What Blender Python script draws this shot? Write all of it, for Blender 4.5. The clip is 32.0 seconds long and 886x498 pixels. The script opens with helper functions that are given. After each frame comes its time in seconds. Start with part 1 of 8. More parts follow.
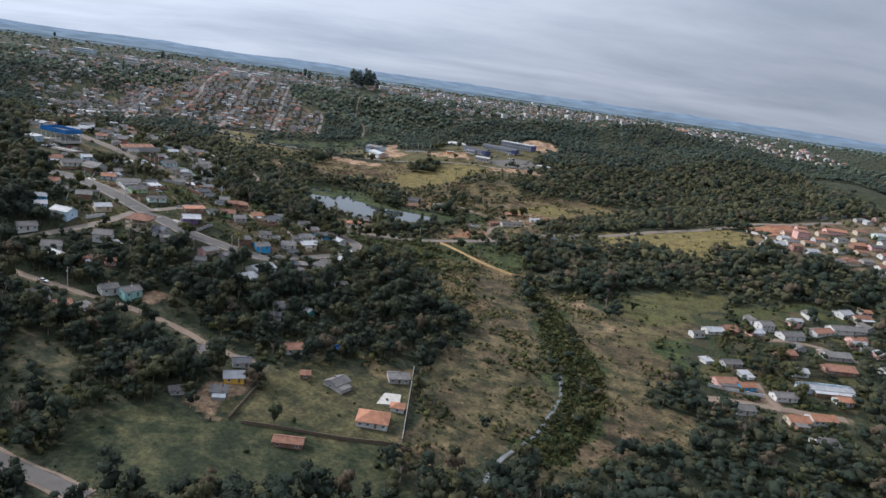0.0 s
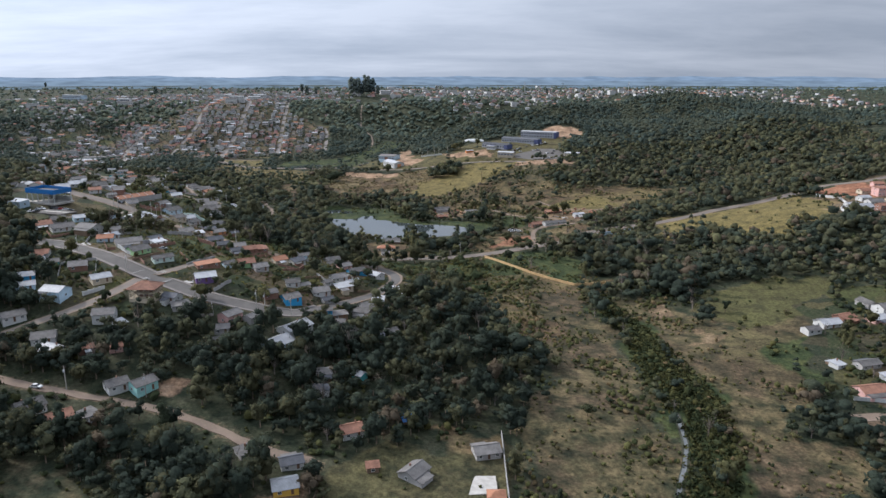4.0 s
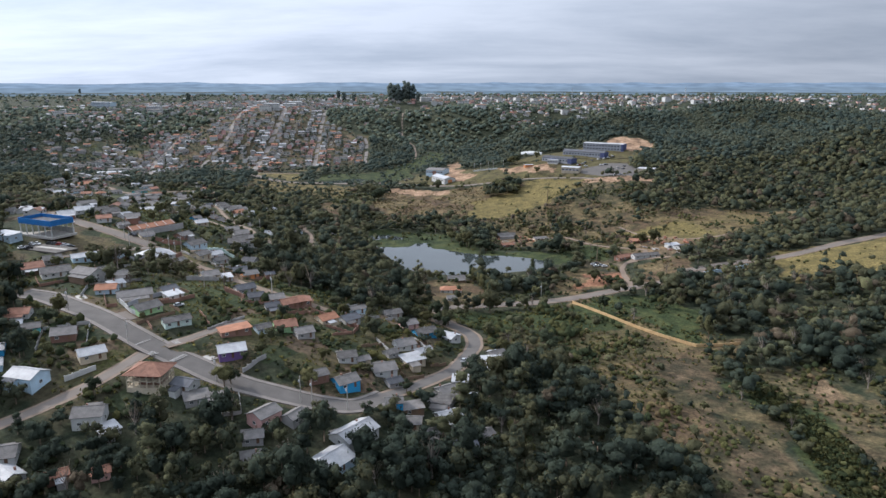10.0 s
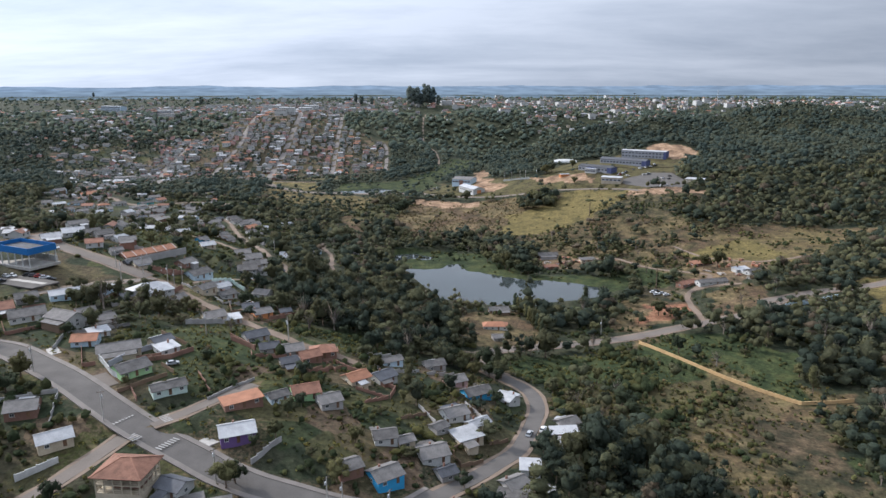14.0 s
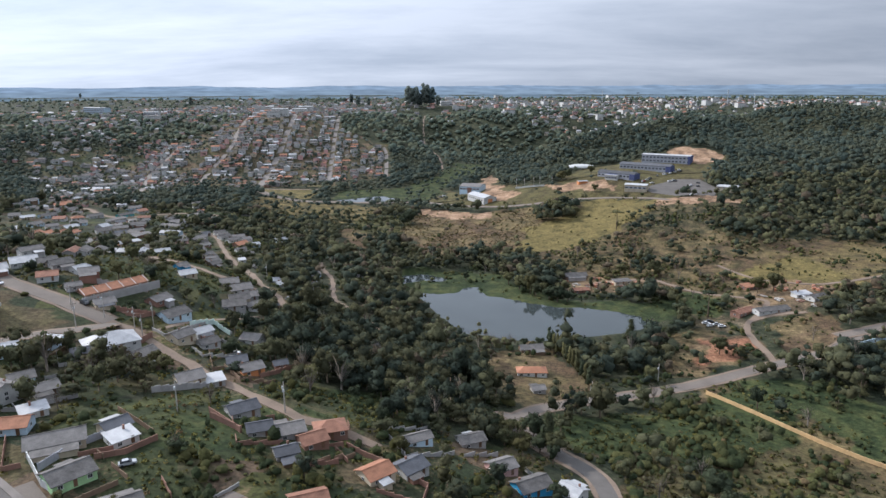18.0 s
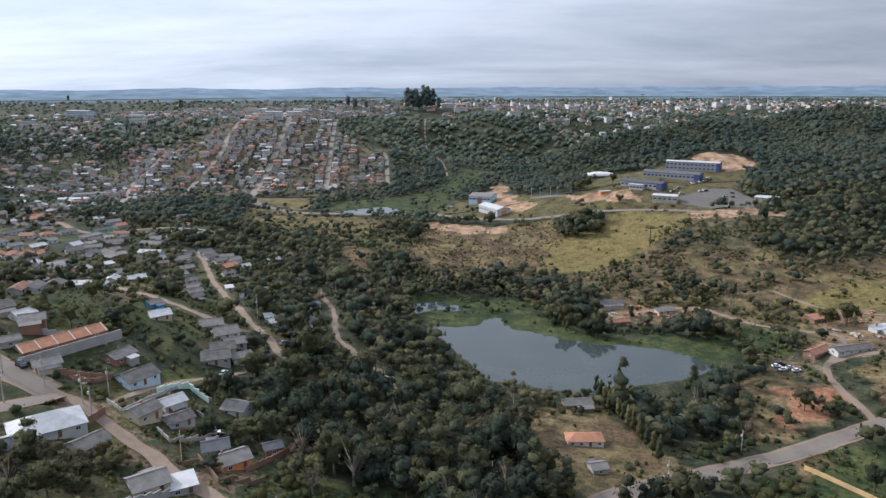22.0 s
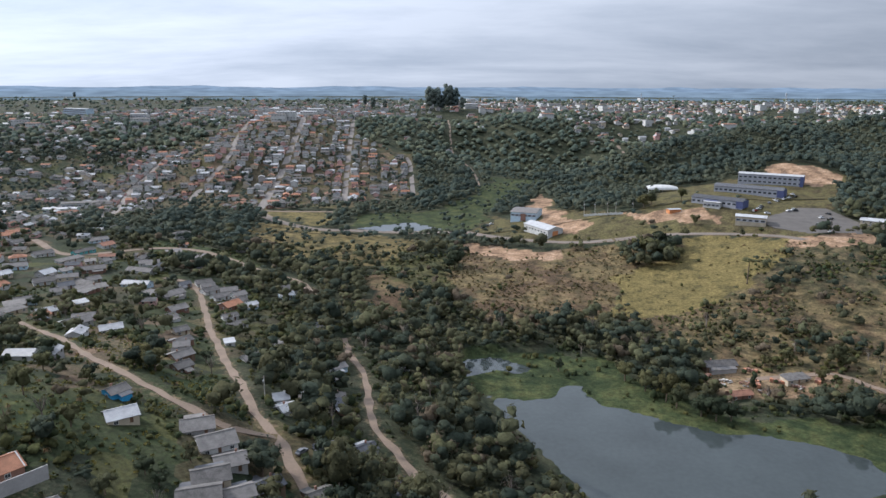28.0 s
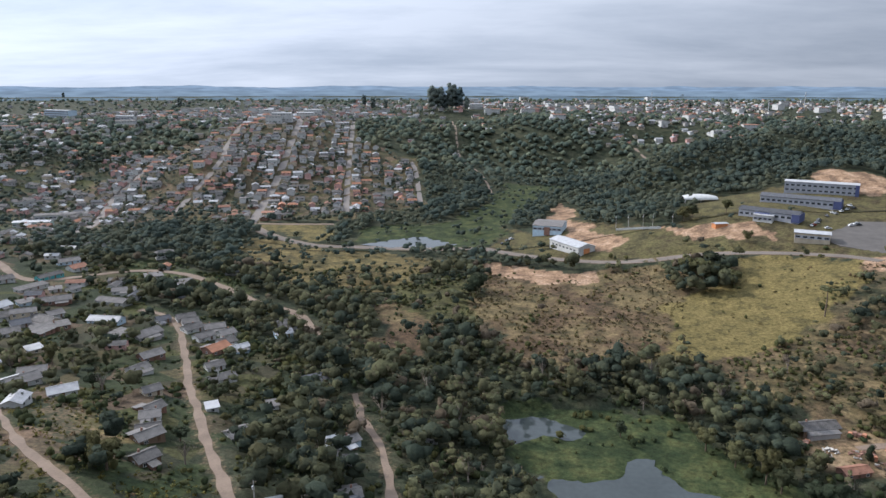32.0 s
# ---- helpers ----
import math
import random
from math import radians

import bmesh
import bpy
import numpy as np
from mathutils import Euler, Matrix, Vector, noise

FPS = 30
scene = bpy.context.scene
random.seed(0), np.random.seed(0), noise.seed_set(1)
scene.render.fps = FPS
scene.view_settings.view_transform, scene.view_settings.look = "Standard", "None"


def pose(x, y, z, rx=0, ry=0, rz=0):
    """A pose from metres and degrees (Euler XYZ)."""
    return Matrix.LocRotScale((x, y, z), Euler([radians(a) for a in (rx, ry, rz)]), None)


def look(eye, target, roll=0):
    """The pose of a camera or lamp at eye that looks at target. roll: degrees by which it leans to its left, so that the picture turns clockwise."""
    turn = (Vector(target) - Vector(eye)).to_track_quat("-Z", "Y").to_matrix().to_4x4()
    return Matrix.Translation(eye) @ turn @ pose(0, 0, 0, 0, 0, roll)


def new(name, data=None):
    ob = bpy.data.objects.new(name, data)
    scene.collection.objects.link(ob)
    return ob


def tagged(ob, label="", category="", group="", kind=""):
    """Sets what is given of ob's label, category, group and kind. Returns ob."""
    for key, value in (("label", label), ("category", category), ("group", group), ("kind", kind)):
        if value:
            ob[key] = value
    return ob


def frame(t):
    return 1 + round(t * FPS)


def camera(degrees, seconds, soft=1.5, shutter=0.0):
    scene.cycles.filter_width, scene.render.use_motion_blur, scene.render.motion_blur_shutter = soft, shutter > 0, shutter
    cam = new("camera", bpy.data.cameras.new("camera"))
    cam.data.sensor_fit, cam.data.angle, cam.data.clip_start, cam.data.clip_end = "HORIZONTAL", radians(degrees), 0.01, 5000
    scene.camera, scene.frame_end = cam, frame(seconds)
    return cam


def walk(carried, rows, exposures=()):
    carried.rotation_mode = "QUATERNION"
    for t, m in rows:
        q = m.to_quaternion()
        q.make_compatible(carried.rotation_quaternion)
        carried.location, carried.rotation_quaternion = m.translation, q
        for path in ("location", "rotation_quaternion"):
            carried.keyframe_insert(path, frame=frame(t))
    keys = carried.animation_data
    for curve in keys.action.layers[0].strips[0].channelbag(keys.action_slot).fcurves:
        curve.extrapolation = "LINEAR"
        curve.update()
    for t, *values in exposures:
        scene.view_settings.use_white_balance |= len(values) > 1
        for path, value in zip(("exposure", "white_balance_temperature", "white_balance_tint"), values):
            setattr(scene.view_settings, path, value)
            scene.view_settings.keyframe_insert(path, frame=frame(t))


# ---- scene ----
# Camera: seconds, metres, then yaw, pitch and lean in degrees.
cam = camera(64.4, 32.0)
PATH = [
    (0, 27.00, -89.32, 135.81, -1.87, -13.53, 8.02),
    (0.5, 24.47, -81.18, 135.70, -2.89, -13.63, 0.23),
    (1, 21.96, -73.02, 135.59, -2.64, -13.76, 0.13),
    (1.5, 19.46, -64.85, 135.46, -2.25, -13.88, 0.15),
    (2, 16.99, -56.66, 135.32, -1.85, -13.95, 0.14),
    (2.5, 14.54, -48.49, 135.18, -1.43, -13.98, 0.10),
    (3, 12.11, -40.33, 135.05, -1.06, -14.00, 0.09),
    (3.5, 9.69, -32.23, 134.91, -0.78, -13.98, 0.05),
    (5.5, 0.00, 0.00, 134.40, -0.08, -13.86, -0.03),
    (6.5, -4.77, 16.06, 134.17, 0.22, -13.77, -0.05),
    (7.5, -9.48, 31.97, 134.02, 0.82, -13.69, -0.09),
    (8.5, -14.15, 47.67, 133.97, 1.15, -13.58, -0.05),
    (9.5, -18.83, 63.15, 133.96, 1.65, -13.50, -0.01),
    (10.5, -23.37, 78.52, 133.93, 2.19, -13.43, -0.07),
    (11.5, -27.71, 93.82, 133.87, 2.81, -13.33, -0.12),
    (12, -29.86, 101.45, 133.81, 3.05, -13.27, -0.17),
    (12.5, -32.05, 109.06, 133.72, 3.11, -13.23, -0.21),
    (13, -34.31, 116.67, 133.60, 3.17, -13.25, -0.19),
    (13.5, -36.57, 124.32, 133.48, 3.33, -13.23, -0.11),
    (14, -38.84, 132.00, 133.37, 3.05, -13.22, -0.11),
    (14.5, -41.09, 139.71, 133.26, 2.90, -13.22, -0.11),
    (16.5, -50.00, 170.64, 132.90, 2.65, -13.26, -0.17),
    (17.5, -54.23, 186.09, 132.83, 2.58, -13.24, -0.21),
    (18.5, -58.25, 201.39, 132.75, 2.45, -13.20, -0.25),
    (19.5, -62.12, 216.50, 132.56, 2.38, -13.14, -0.32),
    (20.5, -65.95, 231.62, 132.35, 2.33, -13.12, -0.34),
    (21.5, -69.90, 246.72, 132.20, 2.10, -13.09, -0.31),
    (22.5, -74.19, 261.74, 132.03, 2.07, -13.08, -0.24),
    (23.5, -78.79, 276.87, 131.80, 2.37, -13.05, -0.24),
    (24, -81.11, 284.52, 131.70, 2.62, -13.02, -0.23),
    (24.5, -83.41, 292.21, 131.60, 2.72, -13.03, -0.10),
    (25.5, -87.92, 307.67, 131.42, 2.86, -13.06, 0.07),
    (27.5, -96.69, 338.70, 131.13, 2.88, -13.12, 0.18),
    (28.5, -101.06, 354.20, 131.04, 2.82, -13.11, 0.17),
    (29.5, -105.41, 369.75, 131.00, 2.74, -13.11, 0.17),
    (30.5, -109.69, 385.38, 130.91, 2.65, -13.13, 0.19),
    (31.5, -113.89, 401.08, 130.79, 2.54, -13.15, 0.12),
    (32, -116.01, 408.90, 130.72, 2.53, -13.16, 0.04),
]
walk(cam, [(t, pose(x, y, z, 90 + pitch, 0, yaw) @ pose(0, 0, 0, 0, 0, lean)) for t, x, y, z, yaw, pitch, lean in PATH], [(0, 0.0, 5600, 13), (3, 0.05, 5600, 13), (9, 0.18, 5600, 13), (14, 0.2, 5600, 13), (32, 0.15, 5600, 13)])

# World: hazy daylight under a broken cloud sheet, brighter towards the sun.
SUN_AZ, SUN_EL = radians(-62), radians(33)   # azimuth from +y towards +x
world = bpy.data.worlds.new("sky")
scene.world = world
world.use_nodes = True
wt = world.node_tree
wn, wl = wt.nodes, wt.links
wn.clear()


def wnode(kind, **inputs):
    n = wn.new(kind)
    for k, v in inputs.items():
        n.inputs[k].default_value = v
    return n


sky = wn.new("ShaderNodeTexSky")
sky.sky_type, sky.sun_disc, sky.sun_elevation, sky.sun_rotation = "NISHITA", False, SUN_EL, SUN_AZ
sky.air_density, sky.dust_density = 1.0, 2.0
sky_gain = wn.new("ShaderNodeVectorMath")
sky_gain.operation = "SCALE"
sky_gain.inputs["Scale"].default_value = 0.10
wl.new(sky.outputs[0], sky_gain.inputs[0])
coord = wn.new("ShaderNodeTexCoord")
split = wn.new("ShaderNodeSeparateXYZ")
wl.new(coord.outputs["Generated"], split.inputs[0])
lift = wn.new("ShaderNodeMath")
lift.operation = "ADD"
lift.inputs[1].default_value = 0.14
up = wn.new("ShaderNodeMath")
up.operation = "MAXIMUM"
up.inputs[1].default_value = 0.0
wl.new(split.outputs["Z"], up.inputs[0])
wl.new(up.outputs[0], lift.inputs[0])
flat = wn.new("ShaderNodeVectorMath")
flat.operation = "DIVIDE"
wl.new(coord.outputs["Generated"], flat.inputs[0])
join = wn.new("ShaderNodeCombineXYZ")
for k in range(3):
    wl.new(lift.outputs[0], join.inputs[k])
wl.new(join.outputs[0], flat.inputs[1])
stretch = wn.new("ShaderNodeMapping")
stretch.inputs["Scale"].default_value = (0.55, 0.9, 0.0)
stretch.inputs["Location"].default_value = (4.3, 1.7, 0.0)
wl.new(flat.outputs[0], stretch.inputs[0])
puffs = wnode("ShaderNodeTexNoise", Scale=1.0, Detail=9.0, Roughness=0.56, Distortion=0.35)
wl.new(stretch.outputs[0], puffs.inputs["Vector"])
cover_ramp = wn.new("ShaderNodeValToRGB")
cover_ramp.color_ramp.elements[0].position, cover_ramp.color_ramp.elements[1].position = 0.14, 0.32
wl.new(puffs.outputs["Fac"], cover_ramp.inputs[0])
tone = wnode("ShaderNodeTexNoise", Scale=0.8, Detail=8.0, Roughness=0.6, Distortion=0.2)
wl.new(stretch.outputs[0], tone.inputs["Vector"])
tone_ramp = wn.new("ShaderNodeValToRGB")
tone_ramp.color_ramp.elements[0].position, tone_ramp.color_ramp.elements[1].position = 0.36, 0.63
tone_ramp.color_ramp.elements[0].color = (0.528, 0.565, 0.602, 1)
tone_ramp.color_ramp.elements[1].color = (0.752, 0.772, 0.785, 1)
wl.new(tone.outputs["Fac"], tone_ramp.inputs[0])
# the cloud sheet is brighter round the sun
near_sun = wn.new("ShaderNodeVectorMath")
near_sun.operation = "DOT_PRODUCT"
near_sun.inputs[1].default_value = (math.sin(SUN_AZ) * math.cos(SUN_EL), math.cos(SUN_AZ) * math.cos(SUN_EL), math.sin(SUN_EL))
wl.new(coord.outputs["Generated"], near_sun.inputs[0])
glow = wn.new("ShaderNodeMapRange")
glow.inputs["From Min"].default_value, glow.inputs["From Max"].default_value = 0.05, 0.95
glow.inputs["To Min"].default_value, glow.inputs["To Max"].default_value = 0.78, 1.52
wl.new(near_sun.outputs["Value"], glow.inputs["Value"])
lobe = wn.new("ShaderNodeMath")
lobe.operation = "POWER"
lobe.use_clamp = True
lobe.inputs[1].default_value = 7.0
wl.new(near_sun.outputs["Value"], lobe.inputs[0])
both = wn.new("ShaderNodeMath")
both.operation = "MULTIPLY_ADD"
both.inputs[1].default_value = 1.6
wl.new(lobe.outputs[0], both.inputs[0])
wl.new(glow.outputs[0], both.inputs[2])
bright = wn.new("ShaderNodeVectorMath")
bright.operation = "SCALE"
wl.new(tone_ramp.outputs[0], bright.inputs[0])
wl.new(both.outputs[0], bright.inputs["Scale"])
zenith = wn.new("ShaderNodeMath")
zenith.operation = "MULTIPLY_ADD"
zenith.inputs[1].default_value, zenith.inputs[2].default_value = 1.35, 0.97
wl.new(up.outputs[0], zenith.inputs[0])
sheet = wn.new("ShaderNodeVectorMath")
sheet.operation = "SCALE"
wl.new(bright.outputs[0], sheet.inputs[0])
wl.new(zenith.outputs[0], sheet.inputs["Scale"])
blend = wn.new("ShaderNodeMix")
blend.data_type = "RGBA"
wl.new(cover_ramp.outputs[0], blend.inputs["Factor"])
wl.new(sky_gain.outputs[0], blend.inputs["A"])
wl.new(sheet.outputs[0], blend.inputs["B"])
back = wnode("ShaderNodeBackground", Strength=0.75)
wl.new(blend.outputs["Result"], back.inputs["Color"])
wl.new(back.outputs[0], wn.new("ShaderNodeOutputWorld").inputs[0])

sun = new("sun", bpy.data.lights.new("sun", "SUN"))
sun.data.energy, sun.data.angle, sun.data.color = 4.45, radians(4), (1.0, 0.88, 0.71)
sun.matrix_world = look((0, 0, 900), (-900 * math.sin(SUN_AZ) * math.cos(SUN_EL), -900 * math.cos(SUN_AZ) * math.cos(SUN_EL), 900 - 900 * math.sin(SUN_EL)))


# ---- materials ----
def material(name, colour, rough=0.85, vary=0.25, scale=0.4, fine=6.0, bump=0.0, metal=0.0, by_object=0.0, wave=0.0, hue=0.0):
    """Principled material whose colour wanders at two scales; wave adds corrugation of that pitch in metres."""
    m = bpy.data.materials.new(name)
    m.use_nodes = True
    t = m.node_tree
    b = t.nodes["Principled BSDF"]
    b.inputs["Roughness"].default_value, b.inputs["Metallic"].default_value = rough, metal
    b.inputs["Specular IOR Level"].default_value = 0.25
    g = t.nodes.new("ShaderNodeNewGeometry")
    total = None

    def add(a, c):
        n = t.nodes.new("ShaderNodeMath")
        n.operation = "ADD"
        t.links.new(a, n.inputs[0])
        t.links.new(c, n.inputs[1])
        return n.outputs[0]

    for s, k in ((scale, vary), (fine, vary * 0.6)):
        n = t.nodes.new("ShaderNodeTexNoise")
        n.inputs["Scale"].default_value, n.inputs["Detail"].default_value = s, 4.0
        t.links.new(g.outputs["Position"], n.inputs["Vector"])
        r = t.nodes.new("ShaderNodeMapRange")
        r.inputs["From Min"].default_value, r.inputs["From Max"].default_value = 0.25, 0.75
        r.inputs["To Min"].default_value, r.inputs["To Max"].default_value = -k, k
        t.links.new(n.outputs["Fac"], r.inputs["Value"])
        total = r.outputs[0] if total is None else add(total, r.outputs[0])
    if by_object:
        o = t.nodes.new("ShaderNodeObjectInfo")
        r = t.nodes.new("ShaderNodeMapRange")
        r.inputs["To Min"].default_value, r.inputs["To Max"].default_value = -by_object, by_object
        t.links.new(o.outputs["Random"], r.inputs["Value"])
        total = add(total, r.outputs[0])
    h = t.nodes.new("ShaderNodeHueSaturation")
    h.inputs["Color"].default_value = (*colour, 1)
    one = t.nodes.new("ShaderNodeMath")
    one.operation = "ADD"
    one.inputs[1].default_value = 1.0
    t.links.new(total, one.inputs[0])
    t.links.new(one.outputs[0], h.inputs["Value"])
    if hue:
        n = t.nodes.new("ShaderNodeMath")
        n.operation = "MULTIPLY_ADD"
        n.inputs[1].default_value, n.inputs[2].default_value = hue, 0.5
        t.links.new(total, n.inputs[0])
        t.links.new(n.outputs[0], h.inputs["Hue"])
    t.links.new(h.outputs[0], b.inputs["Base Color"])
    if bump or wave:
        src = None
        if wave:
            w = t.nodes.new("ShaderNodeTexWave")
            w.inputs["Scale"].default_value = 0.314 / wave
            c = t.nodes.new("ShaderNodeTexCoord")
            t.links.new(c.outputs["Object"], w.inputs["Vector"])
            src = w.outputs["Fac"]
        else:
            n = t.nodes.new("ShaderNodeTexNoise")
            n.inputs["Scale"].default_value = fine * 2
            t.links.new(g.outputs["Position"], n.inputs["Vector"])
            src = n.outputs["Fac"]
        p = t.nodes.new("ShaderNodeBump")
        p.inputs["Strength"].default_value, p.inputs["Distance"].default_value = 0.6, bump or 0.05
        t.links.new(src, p.inputs["Height"])
        t.links.new(p.outputs[0], b.inputs["Normal"])
    return m


def leaf_material(name, dark, light, per_object, dry=None):
    """Foliage: colour by the tree and by the leaf clump."""
    m = bpy.data.materials.new(name)
    m.use_nodes = True
    t = m.node_tree
    b = t.nodes["Principled BSDF"]
    b.inputs["Roughness"].default_value, b.inputs["Specular IOR Level"].default_value = 0.85, 0.06
    if per_object:
        tint = t.nodes.new("ShaderNodeObjectInfo").outputs["Random"]
    else:
        a = t.nodes.new("ShaderNodeAttribute")
        a.attribute_name = "tint"
        tint = a.outputs["Fac"]
    ramp = t.nodes.new("ShaderNodeValToRGB")
    e = ramp.color_ramp.elements
    e[0].color, e[1].color = (*dark, 1), (*light, 1)
    for at, share, warm in ((0.3, 0.2, 0.92), (0.55, 0.42, 1.12), (0.75, 0.66, 0.96)):
        stop = e.new(at)
        stop.color = (*[(p + (q - p) * share) * w for p, q, w in zip(dark, light, (warm, 1.0, 2 - warm))], 1)
    if dry:
        e[-1].position = 0.9
        last = e.new(0.97)
        last.color = (*dry, 1)
    t.links.new(tint, ramp.inputs[0])
    g = t.nodes.new("ShaderNodeNewGeometry")
    r = t.nodes.new("ShaderNodeMapRange")
    r.inputs["To Min"].default_value, r.inputs["To Max"].default_value = 0.84, 1.18
    t.links.new(g.outputs["Random Per Island"], r.inputs["Value"])
    clump = t.nodes.new("ShaderNodeTexNoise")
    clump.inputs["Scale"].default_value, clump.inputs["Detail"].default_value, clump.inputs["Roughness"].default_value = 1.3, 6.0, 0.65
    t.links.new(g.outputs["Position"], clump.inputs["Vector"])
    light = t.nodes.new("ShaderNodeMapRange")
    light.inputs["From Min"].default_value, light.inputs["From Max"].default_value = 0.3, 0.7
    light.inputs["To Min"].default_value, light.inputs["To Max"].default_value = 0.7, 1.26
    t.links.new(clump.outputs["Fac"], light.inputs["Value"])
    times = t.nodes.new("ShaderNodeMath")
    times.operation = "MULTIPLY"
    t.links.new(light.outputs[0], times.inputs[0])
    t.links.new(r.outputs[0], times.inputs[1])
    v = t.nodes.new("ShaderNodeHueSaturation")
    t.links.new(ramp.outputs[0], v.inputs["Color"])
    t.links.new(times.outputs[0], v.inputs["Value"])
    relief = t.nodes.new("ShaderNodeBump")
    relief.inputs["Strength"].default_value, relief.inputs["Distance"].default_value = 0.8, 0.8
    t.links.new(clump.outputs["Fac"], relief.inputs["Height"])
    t.links.new(relief.outputs[0], b.inputs["Normal"])
    t.links.new(v.outputs[0], b.inputs["Base Color"])
    # thin leaves let part of the light through
    glow = t.nodes.new("ShaderNodeBsdfTranslucent")
    t.links.new(v.outputs[0], glow.inputs["Color"])
    both = t.nodes.new("ShaderNodeMixShader")
    both.inputs[0].default_value = 0.3
    t.links.new(b.outputs[0], both.inputs[1])
    t.links.new(glow.outputs[0], both.inputs[2])
    t.links.new(both.outputs[0], t.nodes["Material Output"].inputs["Surface"])
    return m


asphalt = material("asphalt", (0.088, 0.08, 0.073), 0.95, 0.2, 0.15, 3.0)
dusty_asphalt = material("dusty_asphalt", (0.128, 0.108, 0.092), 0.95, 0.16, 0.12, 2.5)
paving = material("paving", (0.15, 0.132, 0.118), 0.9, 0.16, 0.3, 4.0)
dirt = material("packed_earth", (0.155, 0.116, 0.087), 0.95, 0.22, 0.12, 1.5)
red_earth = material("red_earth", (0.34, 0.17, 0.10), 0.95, 0.25, 0.15, 2.0)
bank_mat = material("creek_mud", (0.035, 0.036, 0.022), 0.95, 0.3)
creek_mat = material("creek_water", (0.11, 0.115, 0.115), 0.1, 0.3, 0.3, 2.0)
paint_white = material("road_paint", (0.26, 0.25, 0.235), 0.8, 0.2, 2.0, 9.0)
leaves_wood = leaf_material("woodland_leaves", (0.034, 0.044, 0.033), (0.117, 0.115, 0.058), False, (0.105, 0.084, 0.058))
leaves_tree = leaf_material("tree_leaves", (0.038, 0.048, 0.029), (0.130, 0.122, 0.055), True)
leaves_gum = leaf_material("eucalyptus_leaves", (0.085, 0.105, 0.095), (0.15, 0.17, 0.14), True)
# hill and far woods: distance haze mixed into a paler, bluer leaf colour
leaves_hill_hazed = leaf_material("hill_woodland_leaves_hazed", (0.050, 0.064, 0.052), (0.106, 0.120, 0.082), False)
leaves_far_hazed = leaf_material("far_woodland_leaves_hazed", (0.072, 0.090, 0.069), (0.150, 0.168, 0.112), False)
leaves_weed = leaf_material("weed_leaves", (0.050, 0.056, 0.020), (0.185, 0.165, 0.050), False, (0.16, 0.11, 0.06))
leaves_tussock = leaf_material("tussock_leaves", (0.066, 0.058, 0.028), (0.150, 0.118, 0.052), False, (0.14, 0.092, 0.055))
leaves_shrub = leaf_material("shrub_leaves", (0.030, 0.040, 0.019), (0.110, 0.106, 0.040), False, (0.15, 0.11, 0.058))
bark = material("bark", (0.12, 0.09, 0.065), 0.95, 0.3, 1.0, 8.0)
bare_wood = material("bare_twigs", (0.13, 0.11, 0.092), 0.95, 0.3, 1.0, 8.0)
glass = material("window_glass", (0.03, 0.035, 0.04), 0.12, 0.2, 0.5, 2.0)
trim_white = material("window_trim", (0.6, 0.6, 0.58), 0.6, 0.1)
door_wood = material("door_wood", (0.13, 0.075, 0.045), 0.7, 0.3, 1.0, 10.0, by_object=0.3)
concrete = material("concrete", (0.34, 0.32, 0.29), 0.9, 0.2, 0.5, 5.0)
steel = material("steel", (0.4, 0.41, 0.42), 0.5, 0.15)
tile_stock = material("stacked_tiles", (0.34, 0.155, 0.09), 0.9, 0.25, 0.5, 3.0)
ochre = material("ochre_render", (0.50, 0.34, 0.17), 0.9, 0.18, 0.3, 3.0)
tyre_rubber = material("tyre_rubber", (0.02, 0.02, 0.02), 0.85, 0.1)
ROOFS = {
    "g": material("roof_fibre_cement", (0.116, 0.108, 0.102), 0.9, 0.32, 0.5, 3.0, 0.05, by_object=0.28, wave=0.25),
    "d": material("roof_dark_slate", (0.072, 0.074, 0.082), 0.85, 0.25, 0.5, 3.0, 0.05, by_object=0.2, wave=0.25),
    "w": material("roof_pale_metal", (0.30, 0.30, 0.305), 0.6, 0.22, 0.4, 3.0, 0.05, by_object=0.15, wave=0.3),
    "o": material("roof_orange_tile", (0.265, 0.125, 0.073), 0.85, 0.24, 0.5, 3.5, 0.05, by_object=0.15, wave=0.3),
    "r": material("roof_red_brown_tile", (0.20, 0.10, 0.066), 0.85, 0.3, 0.5, 3.5, 0.05, by_object=0.2, wave=0.3),
    "b": material("roof_blue_metal", (0.02, 0.12, 0.33), 0.5, 0.12, 0.3, 2.0),
}
ROOF_WORDS = {"g": "grey fibre-cement", "d": "dark grey sheet", "w": "pale metal", "o": "orange clay-tile", "r": "red-brown tile", "b": "blue sheet"}
PAINTS = {"white": (0.45, 0.45, 0.435), "cream": (0.42, 0.36, 0.27), "blue": (0.05, 0.27, 0.50), "lblue": (0.42, 0.52, 0.60), "green": (0.30, 0.46, 0.24), "mint": (0.50, 0.60, 0.55), "brick": (0.21, 0.12, 0.09), "purple": (0.13, 0.08, 0.20), "pink": (0.50, 0.31, 0.28), "yellow": (0.55, 0.34, 0.06), "orange": (0.52, 0.22, 0.09), "teal": (0.10, 0.36, 0.37), "turquoise": (0.32, 0.56, 0.53), "sky": (0.45, 0.58, 0.68), "grey": (0.30, 0.29, 0.28), "wood": (0.16, 0.11, 0.075), "navy": (0.07, 0.083, 0.17), "lavender": (0.31, 0.315, 0.34)}
WALLS = {k: material("wall_" + k, c, 0.9, 0.16, 0.35, 2.5, by_object=0.08) for k, c in PAINTS.items()}
